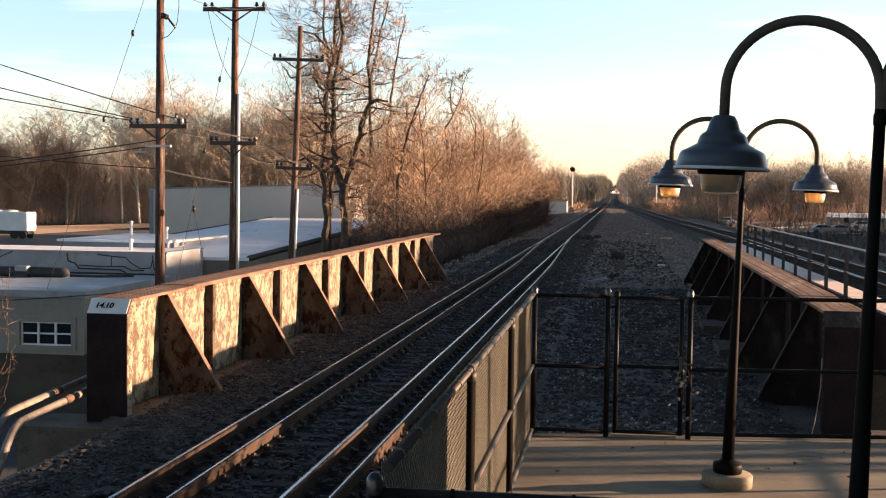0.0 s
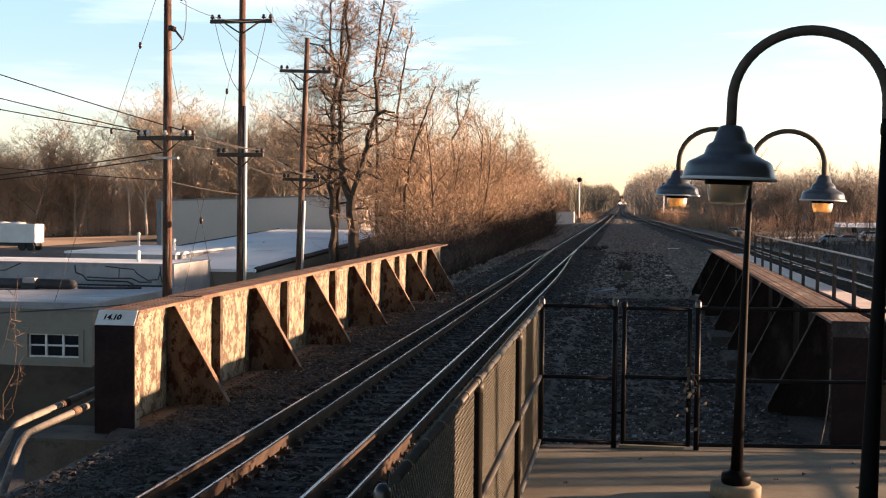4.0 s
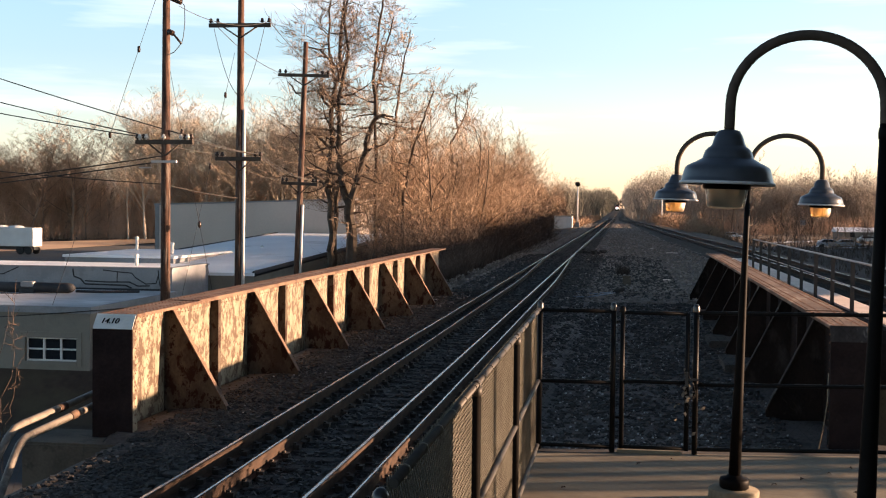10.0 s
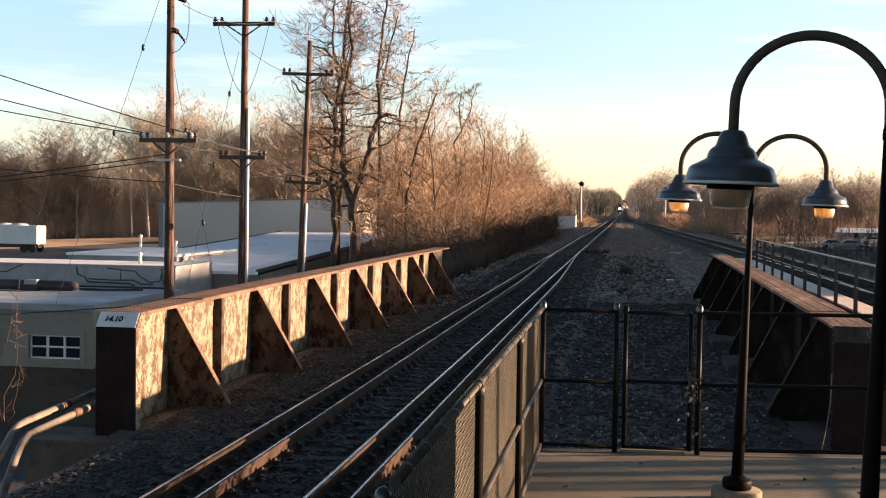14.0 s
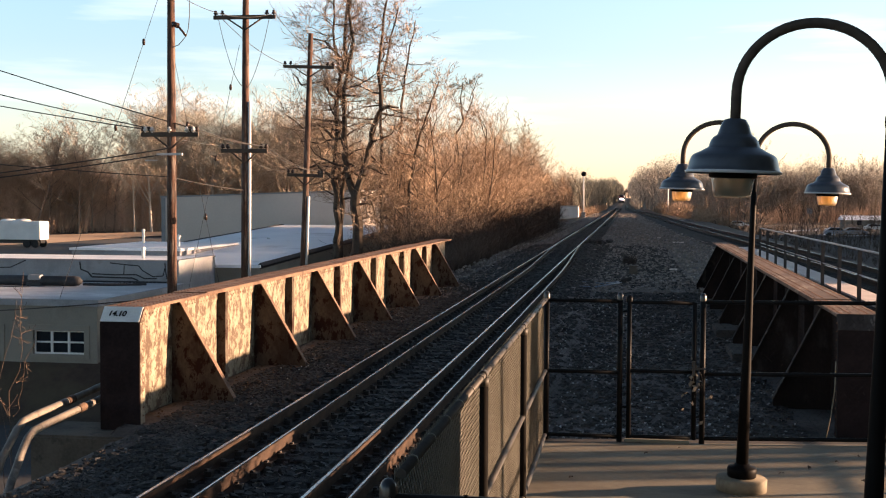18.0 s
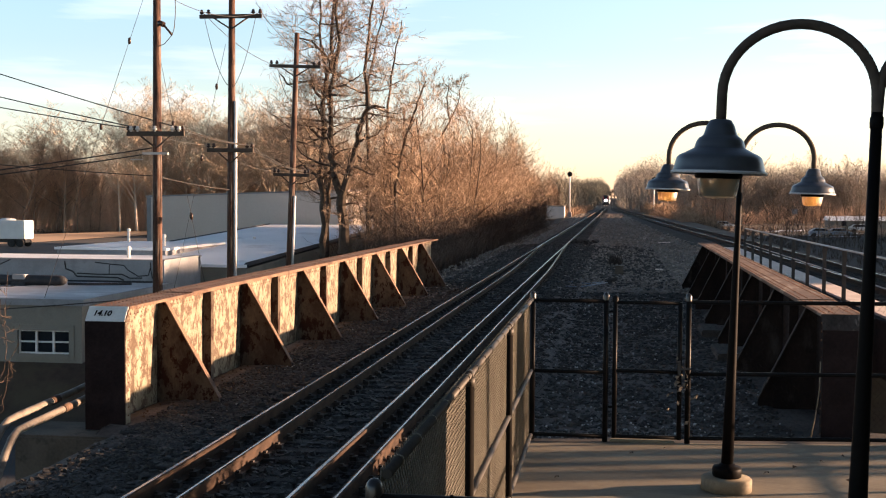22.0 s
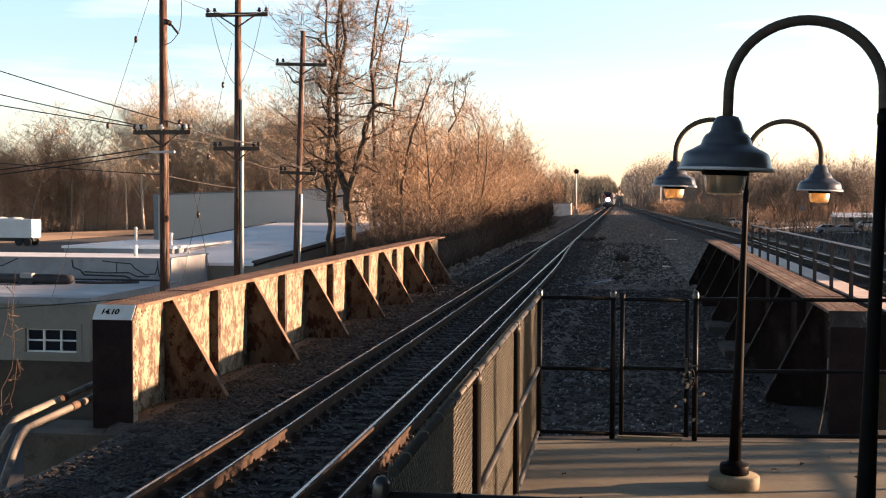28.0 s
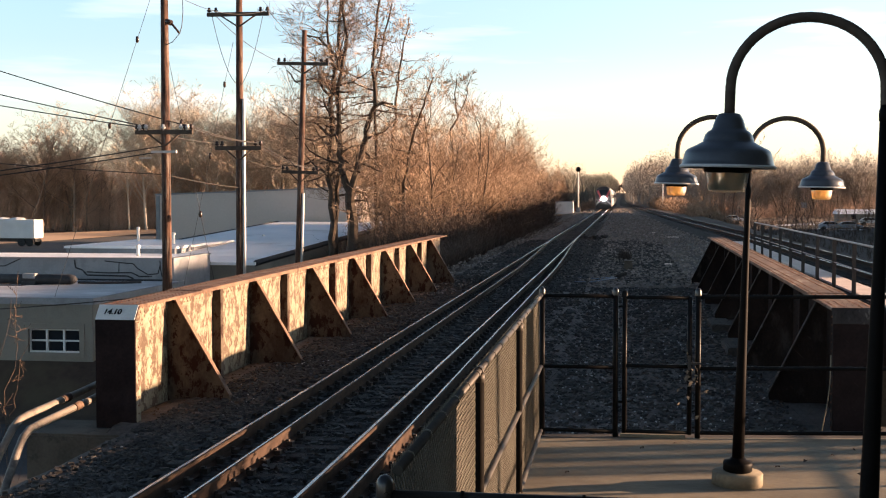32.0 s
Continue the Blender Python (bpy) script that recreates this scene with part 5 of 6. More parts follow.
tagged(lot, "dark asphalt yard behind the buildings", "parking lot", kind="structure")
bank = raw("gravel_verge", [(-150, 138, -3.42), (-84, 130, -3.42), (-78, 155, -3.42), (-76.4, 189, -3.4), (-62, 205, -3.4), (-60, 222, -3.2), (-84, 212, -3.3), (-94, 188, -3.38), (-150, 172, -3.38)], [(0, 1, 7, 8), (1, 2, 7), (2, 3, 6, 7), (3, 4, 5, 6)], M_LOT)
tagged(bank, "sunlit tan gravel verge at the wood's edge", "verge", kind="structure")

# box trailer with its tractor
truck = thing("box_truck", (-75.6, 143, -3.5), "white box trailer truck parked in the yard", "truck")
part("box", boxb(-3.2, 3.4, -1.2, 1.2, 1.0, 3.3, 0.06), M_TRAILER, truck, "white box body")
part("cab", boxb(-5.4, -3.4, -1.1, 1.1, 0.6, 2.9, 0.15), M_TRAILER, truck)
part("windscreen", boxb(-5.1, -3.9, -1.13, -1.1, 1.7, 2.5), M_DARKGLASS, truck)
part("chassis", boxb(-5.2, 3.2, -0.6, 0.6, 0.55, 1.0), M_TRAINDARK, truck)
for x in (-4.6, 1.6, 2.7):
    for s in (-1, 1):
        w = part("wheel", tube(bmesh.new(), [(x, s * 0.85, 0.5), (x, s * 1.15, 0.5)], 0.5, 18), M_TYRE, truck)
for x in (-1.4, 0.6):
    bm = bmesh.new()
    lathe(bm, [(1.0, 3.3), (0.8, 3.5), (0, 3.6)], 16, (x, 0, 0))
    part("roof_cowl", bm, M_TRAILER, truck)


# ---------------- bare trees ----------------
def grow(seed, h, levels, kids, spread, trunk_r, lean=0.0, first=0.25, droop=0.0, reach=(0.32, 0.55), wiggle=0.2):
    """Branch segments (a, b, ra, rb, level) of a bare tree."""
    r = random.Random(seed)
    segs = []

    def branch(p, d, length, rad, lev):
        n = 5 if lev == 0 else 3 if lev < 3 else 2
        pts, rads = [p], [rad]
        for i in range(n):
            d = (d + Vector((r.gauss(0, 1), r.gauss(0, 1), r.gauss(0, 0.6))) * (0.07 if lev == 0 else wiggle)).normalized()
            d = (d + Vector((0, 0, 0.12 if lev else 0.1))).normalized()
            q = pts[-1] + d * length / n
            ra = rad * (1 - 0.8 * (i + 1) / n) if lev else rad * (1 - 0.72 * (i + 1) / n)
            segs.append((pts[-1], q, rads[-1], max(ra, 0.006), lev))
            pts.append(q)
            rads.append(max(ra, 0.006))
        if lev >= levels:
            return
        m = kids[lev]
        for k in range(m):
            t = first + (1 - first) * (k + r.random()) / m if lev == 0 else 0.2 + 0.8 * (k + r.random()) / m
            i = min(n - 1, int(t * n))
            base = pts[i].lerp(pts[i + 1], t * n - i)
            ang = r.uniform(0, 6.283)
            side = Vector((math.cos(ang), math.sin(ang), 0))
            dd = (pts[i + 1] - pts[i]).normalized()
            w = r.uniform(*spread)
            nd = (dd * (1 - w) + side * w + Vector((0, 0, -droop))).normalized()
            branch(base, nd, length * r.uniform(*reach if lev == 0 else (0.32, 0.58)) * (1.1 - 0.45 * t if lev == 0 else 1), rads[i] * r.uniform(0.4, 0.6), lev + 1)

    branch(Vector((0, 0, -0.3)), Vector((lean, 0, 1)).normalized(), h, trunk_r, 0)
    return segs


def seg_mesh(segs, sides=3, least=0.0, ribbon=9):
    """Tubes along branch segments; from level ribbon on, flat tapered slivers."""
    verts, faces = [], []
    rr_ = random.Random(len(segs))
    for a, b, ra, rb, lev in segs:
        d = (b - a).normalized()
        s = Vector((0, 0, 1)) if abs(d.z) < 0.9 else Vector((1, 0, 0))
        u = d.cross(s).normalized()
        w = d.cross(u)
        o = len(verts)
        if lev >= ribbon:
            t = rr_.uniform(0, 3.1416)
            q = u * math.cos(t) + w * math.sin(t)
            ra, rb = max(ra, least), max(rb, least)
            for p in (a - q * ra, a + q * ra, b + q * rb, b - q * rb):
                verts.append((p.x, p.y, p.z))
            faces.append((o, o + 1, o + 2, o + 3))
            continue
        n = sides if lev else sides + 3
        for p, rr in ((a, max(ra, least)), (b, max(rb, least))):
            for k in range(n):
                t = 6.28318 * k / n
                q = p + (u * math.cos(t) + w * math.sin(t)) * rr
                verts.append((q.x, q.y, q.z))
        for k in range(n):
            j = (k + 1) % n
            faces.append((o + k, o + j, o + n + j, o + n + k))
    return verts, faces


def tree(name, segs, bark, twig, at, label, group, least=0.0, ribbon=4):
    t = thing(name, at, label, "tree", group)
    raw("trunk", *seg_mesh([s for s in segs if s[4] < 2], 4, least), bark, t, "grey-brown trunk and limbs")
    raw("crown", *seg_mesh([s for s in segs if s[4] >= 2], 3, least, ribbon), twig, t, "crown of fine bare twigs")
    return t


# tall trees by the poles: crooked limbs set with short gnarled branches
def gnarled(seed, limbs, per=2.3, reach=(0.7, 2.3), levels=4):
    """Branch segments along given limbs, each (points, first radius, last radius)."""
    r = random.Random(seed)
    segs = []

    def shoot(p, d, length, rad, lev):
        n = (0, 6, 4, 3, 2)[lev]
        pts, rads = [p], [rad]
        bend = Vector((r.gauss(0, 1), r.gauss(0, 1), r.gauss(0.35, 0.6))) * 0.16
        for i in range(n):
            d = (d + bend + Vector((r.gauss(0, 1), r.gauss(0, 1), r.gauss(0, 0.8))) * (0.27 if lev < 2 else 0.17)).normalized()
            q = pts[-1] + d * length / n
            ra = max(rad * (1 - 0.8 * (i + 1) / n), 0.006)
            segs.append((pts[-1], q, rads[-1], ra, lev))
            pts.append(q)
            rads.append(ra)
        if lev == levels:
            return
        for k in range((0, 6, 4, 3)[lev]):
            t = r.uniform(0.2, 1.0)
            i = min(n - 1, int(t * n))
            side = Vector((r.gauss(0, 1), r.gauss(0, 1), r.gauss(0.1, 0.8))).normalized()
            dd = (pts[i + 1] - pts[i]).normalized()
            shoot(pts[i].lerp(pts[i + 1], t * n - i), (dd * 0.7 + side * (0.75 if lev == 1 else 0.5)).normalized(), length * r.uniform(0.4, 0.75), rads[i] * r.uniform(0.45, 0.65), lev + 1)

    for pts, r0, r1, bare in limbs:
        pts = [Vector(p) for p in pts]
        m = len(pts) - 1
        fine = []
        for i in range(m):
            a, b = pts[i], pts[i + 1]
            for k in range(3):
                fine.append(a.lerp(b, k / 3) + Vector((r.gauss(0, 0.05), r.gauss(0, 0.05), 0)) * (1 if i + k else 0))
        fine.append(pts[-1])
        n = len(fine) - 1
        for i in range(n):
            ra, rb = r0 + (r1 - r0) * i / n, r0 + (r1 - r0) * (i + 1) / n
            segs.append((fine[i], fine[i + 1], ra, rb, 0))
            if i / n < bare:
                continue
            c = (fine[i + 1] - fine[i]).length * per
            for k in range(int(c + r.random())):
                a = r.uniform(0, 6.283)
                d = Vector((math.cos(a), math.sin(a), r.gauss(0.15, 0.45))).normalized()
                shoot(fine[i].lerp(fine[i + 1], r.random()), d, r.uniform(*reach) * (1.15 - 0.45 * i / n), min(ra * 0.5, 0.075), 1)
    return segs


BIG = "tall bare deciduous tree with dark crooked limbs"
def limb(y, pairs):
    """Points of a limb in the upright plane at y, drifting a little off it."""
    return [(x, y + 0.25 * math.sin(1.3 * z), z) for x, z in pairs]
T1 = limb(68, [(-16.45, -3.4), (-16.45, -0.3), (-16.52, 1.3), (-16.6, 3.9), (-16.56, 6.1), (-16.39, 8.4), (-16.15, 10.6), (-15.98, 12.5), (-15.8, 15.2)])
T1B = limb(68.6, [(-16.5, 1.2), (-16.25, 3.0), (-16.1, 5.0), (-16.2, 7.4), (-16.55, 10.0), (-16.9, 12.4), (-16.7, 15.0)])
T1S = [limb(67.6, p) for p in ([(-16.6, 3.9), (-17.5, 4.7), (-18.4, 4.4), (-19.2, 5.0)], [(-16.56, 6.1), (-17.4, 7.0), (-18.4, 6.8), (-19.3, 7.5)], [(-16.4, 8.4), (-17.3, 9.4), (-18.4, 9.2), (-19.0, 9.9)], [(-16.15, 10.6), (-17.1, 11.7), (-18.0, 11.9)])]
T2 = limb(67, [(-15.0, -3.4), (-15.05, -0.4), (-15.1, 1.3), (-15.15, 2.9)])
T2L = limb(67, [(-15.15, 2.9), (-15.5, 3.9), (-15.8, 5.0), (-16.0, 6.7), (-15.8, 8.8), (-15.4, 11.0), (-15.5, 13.1), (-15.3, 15.6)])
T2R = limb(67, [(-15.15, 2.9), (-14.7, 4.1), (-14.45, 5.6), (-14.2, 6.8), (-13.7, 7.8), (-13.85, 9.8), (-13.65, 12.0), (-13.4, 14.9)])
T2S = limb(67, [(-13.75, 7.7), (-13.3, 7.95), (-12.7, 7.85)])
T3 = limb(72, [(-14.8, -3.0), (-14.75, 0.3), (-14.7, 3.6), (-14.75, 6.2), (-14.85, 8.6), (-14.4, 11.6), (-13.7, 14.2)])
T4 = limb(70, [(-12.6, -2.4), (-12.65, 0.8), (-12.7, 2.6), (-12.4, 5.2), (-11.85, 7.1), (-11.3, 8.4), (-10.9, 9.6)])
T5 = limb(76, [(-18.2, -3.2), (-18.3, 1.0), (-18.2, 5.0), (-18.5, 8.0), (-18.3, 10.5), (-18.5, 12.5)])
T7 = limb(90, [(-12.6, -1.8), (-12.5, 4.0), (-12.7, 7.6), (-12.2, 8.6), (-12.5, 9.8), (-12.3, 11.4)])
T7B = limb(90, [(-12.2, 8.6), (-11.7, 9.6), (-11.5, 10.8), (-11.2, 11.6)])
T6 = limb(80, [(-15.2, -3.0), (-15.1, 2.0), (-15.3, 6.0), (-15.0, 9.0), (-14.6, 12.0), (-14.1, 14.6)])
for seed, limbs, per, reach, twig, label in (
        (11, [(T1, 0.24, 0.07, 0.3), (T1B, 0.15, 0.05, 0.1)] + [(p, 0.09, 0.03, 0.1) for p in T1S], 2.15, (0.8, 3.1), M_TWIGBIG, BIG),
        (23, [(T2, 0.36, 0.28, 0.6), (T2L, 0.22, 0.05, 0.0), (T2R, 0.22, 0.05, 0.0), (T2S, 0.12, 0.05, 0.3)], 2.15, (0.8, 2.9), M_TWIGBIG, "tall bare tree with a thick forked trunk and dark crooked limbs"),
        (52, [(T3, 0.16, 0.04, 0.2)], 2.4, (0.7, 2.0), M_TWIG, "slender bare tree with tan twigs"),
        (64, [(T4, 0.13, 0.04, 0.2)], 2.6, (0.6, 1.8), M_TWIG, "leaning slender bare tree with tan twigs"),
        (71, [(T7, 0.12, 0.03, 0.55), (T7B, 0.06, 0.02, 0.0)], 2.4, (0.6, 1.6), M_TWIGBIG, "slender dark bare tree rising out of the thicket"),
        (31, [(T5, 0.2, 0.05, 0.25)], 2.3, (0.8, 2.8), M_TWIGBIG, BIG),
        (37, [(T6, 0.17, 0.03, 0.2)], 2.2, (0.8, 2.2), M_TWIGPALE, "slender bare tree with pale twigs")):
    x, y, z = limbs[0][0][0]
    segs = [(a - Vector((x, y, z)), b - Vector((x, y, z)), ra, rb, lev) for a, b, ra, rb, lev in gnarled(seed, limbs, per, reach)]
    tree("bare_tree", segs, M_BARK, twig, (x, y, z), label, "tall trees", 0.0085)


# a thin shrub beside the pipes
SHRUB = [([(-7.65, 14.0, -2.2), (-7.6, 14.0, -1.0), (-7.52, 14.0, 0.1), (-7.42, 14.02, 0.9), (-7.35, 14.0, 1.85)], 0.016, 0.003, 0.4),
         ([(-7.5, 14.0, 0.05), (-7.42, 13.95, 0.38), (-7.16, 13.9, 0.98)], 0.007, 0.003, 0.8),
         ([(-7.7, 14.05, -2.2), (-7.75, 14.05, -0.5), (-7.68, 14.1, 0.8), (-7.5, 14.1, 1.5)], 0.014, 0.003, 0.4)]
root = Vector((-7.65, 14, ground_z(-7.65, 14) - 0.05))
segs = [(a - root, b - root, ra * 0.35, rb * 0.5, lev) for a, b, ra, rb, lev in gnarled(5, SHRUB, 3.0, (0.12, 0.4), 2)]
tree("shrub", segs, M_TWIGBRN, M_TWIGBRN, root, "thin bare reddish shrub beside the abutment pipes", "", 0.0025)


# thicket along the line: a few saplings grown once, set out in rows behind the hedge's front
def front(y):
    """The thicket's edge towards the line."""
    return -7.6 - 0.018 * (y - 66) if y < 150 else -0.067 * y if y < 236 else -11.5


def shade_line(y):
    """Height up to which the thicket's foot is coloured as shaded."""
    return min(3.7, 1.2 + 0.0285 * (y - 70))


def sun_gap(y):
    return 98.5 < y < 101.5 or 106 < y < 108.5 or 172 < y < 194


kinds = []
for k in range(6):
    segs = grow(100 + k, 10.4 + 0.6 * (k % 3), 3, (17, 9, 8), (0.25, 0.6), 0.1, lean=random.Random(k).uniform(-0.08, 0.08), first=0.12, reach=(0.26, 0.46), wiggle=0.34)
    kinds.append(tree("thicket_tree", segs, M_BARK, M_TWIG, (-13.5, 95 + 14 * k, -1.5), "bare orange-brown thicket tree beside the line", "thicket trees", 0.0075, 3))
    kinds[-1].scale = (0.75, 0.75, 0.75)
rt = random.Random(77)
y = 66.0
while y < 330:
    step = 2.0 + y / 60
    y += step * rt.uniform(0.7, 1.3)
    for row in range(3):
        x = front(y) - 2.0 - row * 2.5 + rt.uniform(-0.9, 0.9)
        if (y < 78 and row < 1) or (y > 125 and row > 1) or (y > 90 and rt.random() < 0.25):
            continue
        yy = y + rt.uniform(-1.5, 1.5)
        if sun_gap(yy) or x < -0.205 * yy:
            continue
        z = ground_z(x, yy) - 0.1
        h = min(10.6, 5.6 + 0.07 * yy) * rt.uniform(0.72, 1.0) * (1.0 if rt.random() < 0.75 else 1.16) - (1.2 if 205 < y < 260 else 0) - z
        c = copy_thing(kinds[rt.randrange(6)], pose(x, yy, z, rt.uniform(-5, 5), rt.uniform(-5, 5), rt.uniform(0, 360)))
        w = h / 14.5 * rt.uniform(0.95, 1.15)
        c.scale = (w, w, h / 14.5)


def slivers(q, base, tip, half, bent=True):
    """Thin tapered twigs from base to tip (arrays), each a bent pair of faces, or one face."""
    n = len(base)
    d = tip - base
    side = np.cross(d, q.normal(size=(n, 3)))
    side /= np.linalg.norm(side, axis=1)[:, None] + 1e-9
    side *= half[:, None]
    if not bent:
        o = np.arange(n) * 3
        return np.stack([base - side, base + side, tip], axis=1).reshape(-1, 3), [], np.stack([o, o + 1, o + 2], axis=1).tolist()
    mid = base + d * 0.55 + q.normal(size=(n, 3)) * np.linalg.norm(d, axis=1)[:, None] * 0.09
    verts = np.stack([base - side, base + side, mid + side * 0.8, mid - side * 0.8, tip], axis=1).reshape(-1, 3)
    o = np.arange(n) * 5
    quads = np.stack([o, o + 1, o + 2, o + 3], axis=1).tolist()
    tris = np.stack([o + 3, o + 2, o + 4], axis=1).tolist()
    return verts, quads, tris


def twig_mass(name, chunks, material, label, category):
    verts, faces, o = [], [], 0
    for v, qs, ts in chunks:
        verts.append(v)
        faces += [[i + o for i in f] for f in qs] + [[i + o for i in f] for f in ts]
        o += len(v)
    return tagged(raw(name, np.concatenate(verts).tolist(), faces, material), label, category, kind="stuff")


def tangle(q, x, y, h, rad, n, half, lift=0.0):
    """One clump of arching brambles and vines, thinning towards its top."""
    z0 = ground_z(x, y) - 0.1
    t = q.random(n)
    a = q.uniform(0, 6.283, n)
    r = rad * np.sqrt(q.random(n)) * (1.1 - 0.6 * t)
    base = np.stack([x + r * np.cos(a), y + r * np.sin(a), z0 + lift + (h - lift) * t], axis=1)
    d = q.normal(size=(n, 3)) * (0.7, 0.7, 0.55) + (0, 0, 0.55)
    ln = q.uniform(0.5, 1.5, n)
    d *= (ln / np.linalg.norm(d, axis=1))[:, None]
    return slivers(q, base, base + d, np.full(n, half) * q.uniform(0.6, 1.3, n))


# undergrowth: dense low brush
def brush(n, area, hmin, hmax, seed, lean=0.25, w=0.012, per=5):
    q = np.random.default_rng(seed)
    verts, faces = [], []
    for _ in range(n):
        x, y = area(q)
        z = ground_z(x, y)
        for k in range(per):
            a = q.uniform(0, 6.28)
            h = q.uniform(hmin, hmax) * (0.45 + 0.55 * smooth01(55, 90, y) if y > 40 else 1)
            dx, dy = math.cos(a) * h * lean * q.uniform(0.3, 1.5), math.sin(a) * h * lean * q.uniform(0.3, 1.5)
            ww = w * (1 + y / 120)
            o = len(verts)
            b = q.uniform(0, 6.28)
            cx, cy = math.cos(b) * ww, math.sin(b) * ww
            verts += [(x - cx, y - cy, z - 0.1), (x + cx, y + cy, z - 0.1), (x + dx * 0.5 + cx * 0.7, y + dy * 0.5 + cy * 0.7, z + h * 0.62), (x + dx, y + dy, z + h), (x + dx * 0.5 - cx * 0.7, y + dy * 0.5 - cy * 0.7, z + h * 0.62)]
            faces += [(o, o + 1, o + 2, o + 4), (o + 4, o + 2, o + 3)]
            for _b in range(2):
                t = q.uniform(0.35, 0.9)
                px, py, pz = x + dx * t, y + dy * t, z + h * t
                ex, ey, ez = q.normal() * 0.35, q.normal() * 0.35, q.uniform(0.1, 0.6)
                o = len(verts)
                verts += [(px - cx * 0.5, py - cy * 0.5, pz), (px + cx * 0.5, py + cy * 0.5, pz), (px + ex, py + ey, pz + ez)]
                faces.append((o, o + 1, o + 2))
    return verts, faces


def left_area(q):
    y = 47 + 250 * q.random() ** 1.6
    return front(max(66, y)) + 0.2 - 3.4 * q.random() ** 1.3, y
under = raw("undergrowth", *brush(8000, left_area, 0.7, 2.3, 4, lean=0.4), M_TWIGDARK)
tagged(under, "dense bare brown undergrowth along the embankment, shade put into its colour", "brush", kind="stuff")
qv = np.random.default_rng(50)
chunks, low_chunks = [], []
y = 64.0
while y < 240:
    y += 0.75 + y / 110
    for row in range(4):
        x = front(y) - 1.2 - 2.1 * row + qv.normal() * 0.6
        if (y < 80 and row < 2 - (y - 64) / 8) or x < -0.205 * y or sun_gap(y) or (y > 90 and row > 2) or (y > 125 and row > 1):
            continue
        z = ground_z(x, y)
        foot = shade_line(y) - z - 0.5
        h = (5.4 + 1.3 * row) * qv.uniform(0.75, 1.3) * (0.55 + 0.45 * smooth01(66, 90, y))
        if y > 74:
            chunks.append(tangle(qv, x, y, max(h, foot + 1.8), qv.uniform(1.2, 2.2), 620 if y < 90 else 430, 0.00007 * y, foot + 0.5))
        # The foot gets darker twigs: the cast shade is in their colour.
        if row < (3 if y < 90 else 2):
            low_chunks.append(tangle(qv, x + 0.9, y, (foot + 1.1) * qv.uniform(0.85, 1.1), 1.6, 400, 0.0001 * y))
twig_mass("bramble_tangle", chunks, M_TWIG, "dense orange-brown tangle of bare vines and brambles", "brush")
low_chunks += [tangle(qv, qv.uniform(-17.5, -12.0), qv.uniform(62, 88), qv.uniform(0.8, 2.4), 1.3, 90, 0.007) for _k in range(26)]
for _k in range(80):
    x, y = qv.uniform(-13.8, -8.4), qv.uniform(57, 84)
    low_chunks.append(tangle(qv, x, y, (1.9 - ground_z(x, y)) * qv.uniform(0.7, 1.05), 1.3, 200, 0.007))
twig_mass("bramble_tangle", low_chunks, M_TWIGDARK, "bare brambles at the foot of trees and thicket, coloured dark for the shade there", "brush")
def near_area(q):
    return -8.7 + 0.8 * q.random(), 14.2 + 2.0 * q.random()
weeds = raw("dry_weeds", *brush(14, near_area, 1.4, 3.2, 6, per=2, w=0.004), M_DRYGRASS)
tagged(weeds, "dry reddish weeds beside the abutment", "weeds", kind="stuff")


# far woods: many bare trees with rounded crowns, each patch one object
def crown_tree(q, x, y, h, wide, n, half, stout=3.0, fluff=0.8):
    z = ground_z(x, y)
    top = np.array([x + q.normal() * 0.5, y + q.normal() * 0.5, z + h * 0.8])
    foot = np.array([x, y, z - 0.4])
    low = q.uniform(0.06, 0.3)
    m = 9
    ang = q.uniform(0, 6.283, m)
    t = q.uniform(low, 0.75, m)
    lb = foot + (top - foot) * t[:, None]
    rr = wide * h * q.uniform(0.45, 0.95, m)
    le = np.stack([x + np.cos(ang) * rr, y + np.sin(ang) * rr, z + h * np.minimum(0.95, t + q.uniform(0.12, 0.35, m))], axis=1)
    lb = np.concatenate([lb, foot[None]])
    le = np.concatenate([le, top[None]])
    lh = np.append(np.full(m, half * 2.2), max(half * stout, 0.06))
    # twigs fill an egg-shaped crown, thicker towards its outside
    d = q.normal(size=(n, 3))
    d /= np.linalg.norm(d, axis=1)[:, None]
    d *= (q.random(n) ** 0.42)[:, None]
    cz = z + h * (0.5 + low * 0.5)
    base = np.stack([x + d[:, 0] * wide * h, y + d[:, 1] * wide * h, cz + d[:, 2] * h * (0.5 - low * 0.45)], axis=1)
    out = d * (0.8, 0.8, 0.6) + (0, 0, 0.25) + q.normal(size=(n, 3)) * 0.75
    out *= (fluff * h * q.uniform(0.035, 0.085, n) / (np.linalg.norm(out, axis=1) + 1e-6))[:, None]
    return slivers(q, np.concatenate([lb, base]), np.concatenate([le, base + out]), np.concatenate([lh, np.full(n, half) * q.uniform(0.5, 1.1, n)]), False)


def woods(name, n, place, label, material, seed, twigs=330, fine=0.0001, wide=(0.2, 0.32), stout=3.0, fluff=0.8):
    q = np.random.default_rng(seed)
    chunks = []
    for _ in range(n):
        x, y, h = place(q)
        chunks.append(crown_tree(q, x, y, h, q.uniform(*wide), twigs, fine * y, stout, fluff))
    return twig_mass(name, chunks, material, label, "woods")


def wood_edge(x):
    """The wood's near edge falls back towards the line."""
    return 200 + 0.31 * max(0.0, x + 115)


def wood_a(q):
    x = q.uniform(-150, -30)
    return x, wood_edge(x) + 6 + 55 * q.random() ** 1.4, q.uniform(11.5, 16.0) * (1 + 0.14 * noise.noise((x * 0.09, 0, 0)))
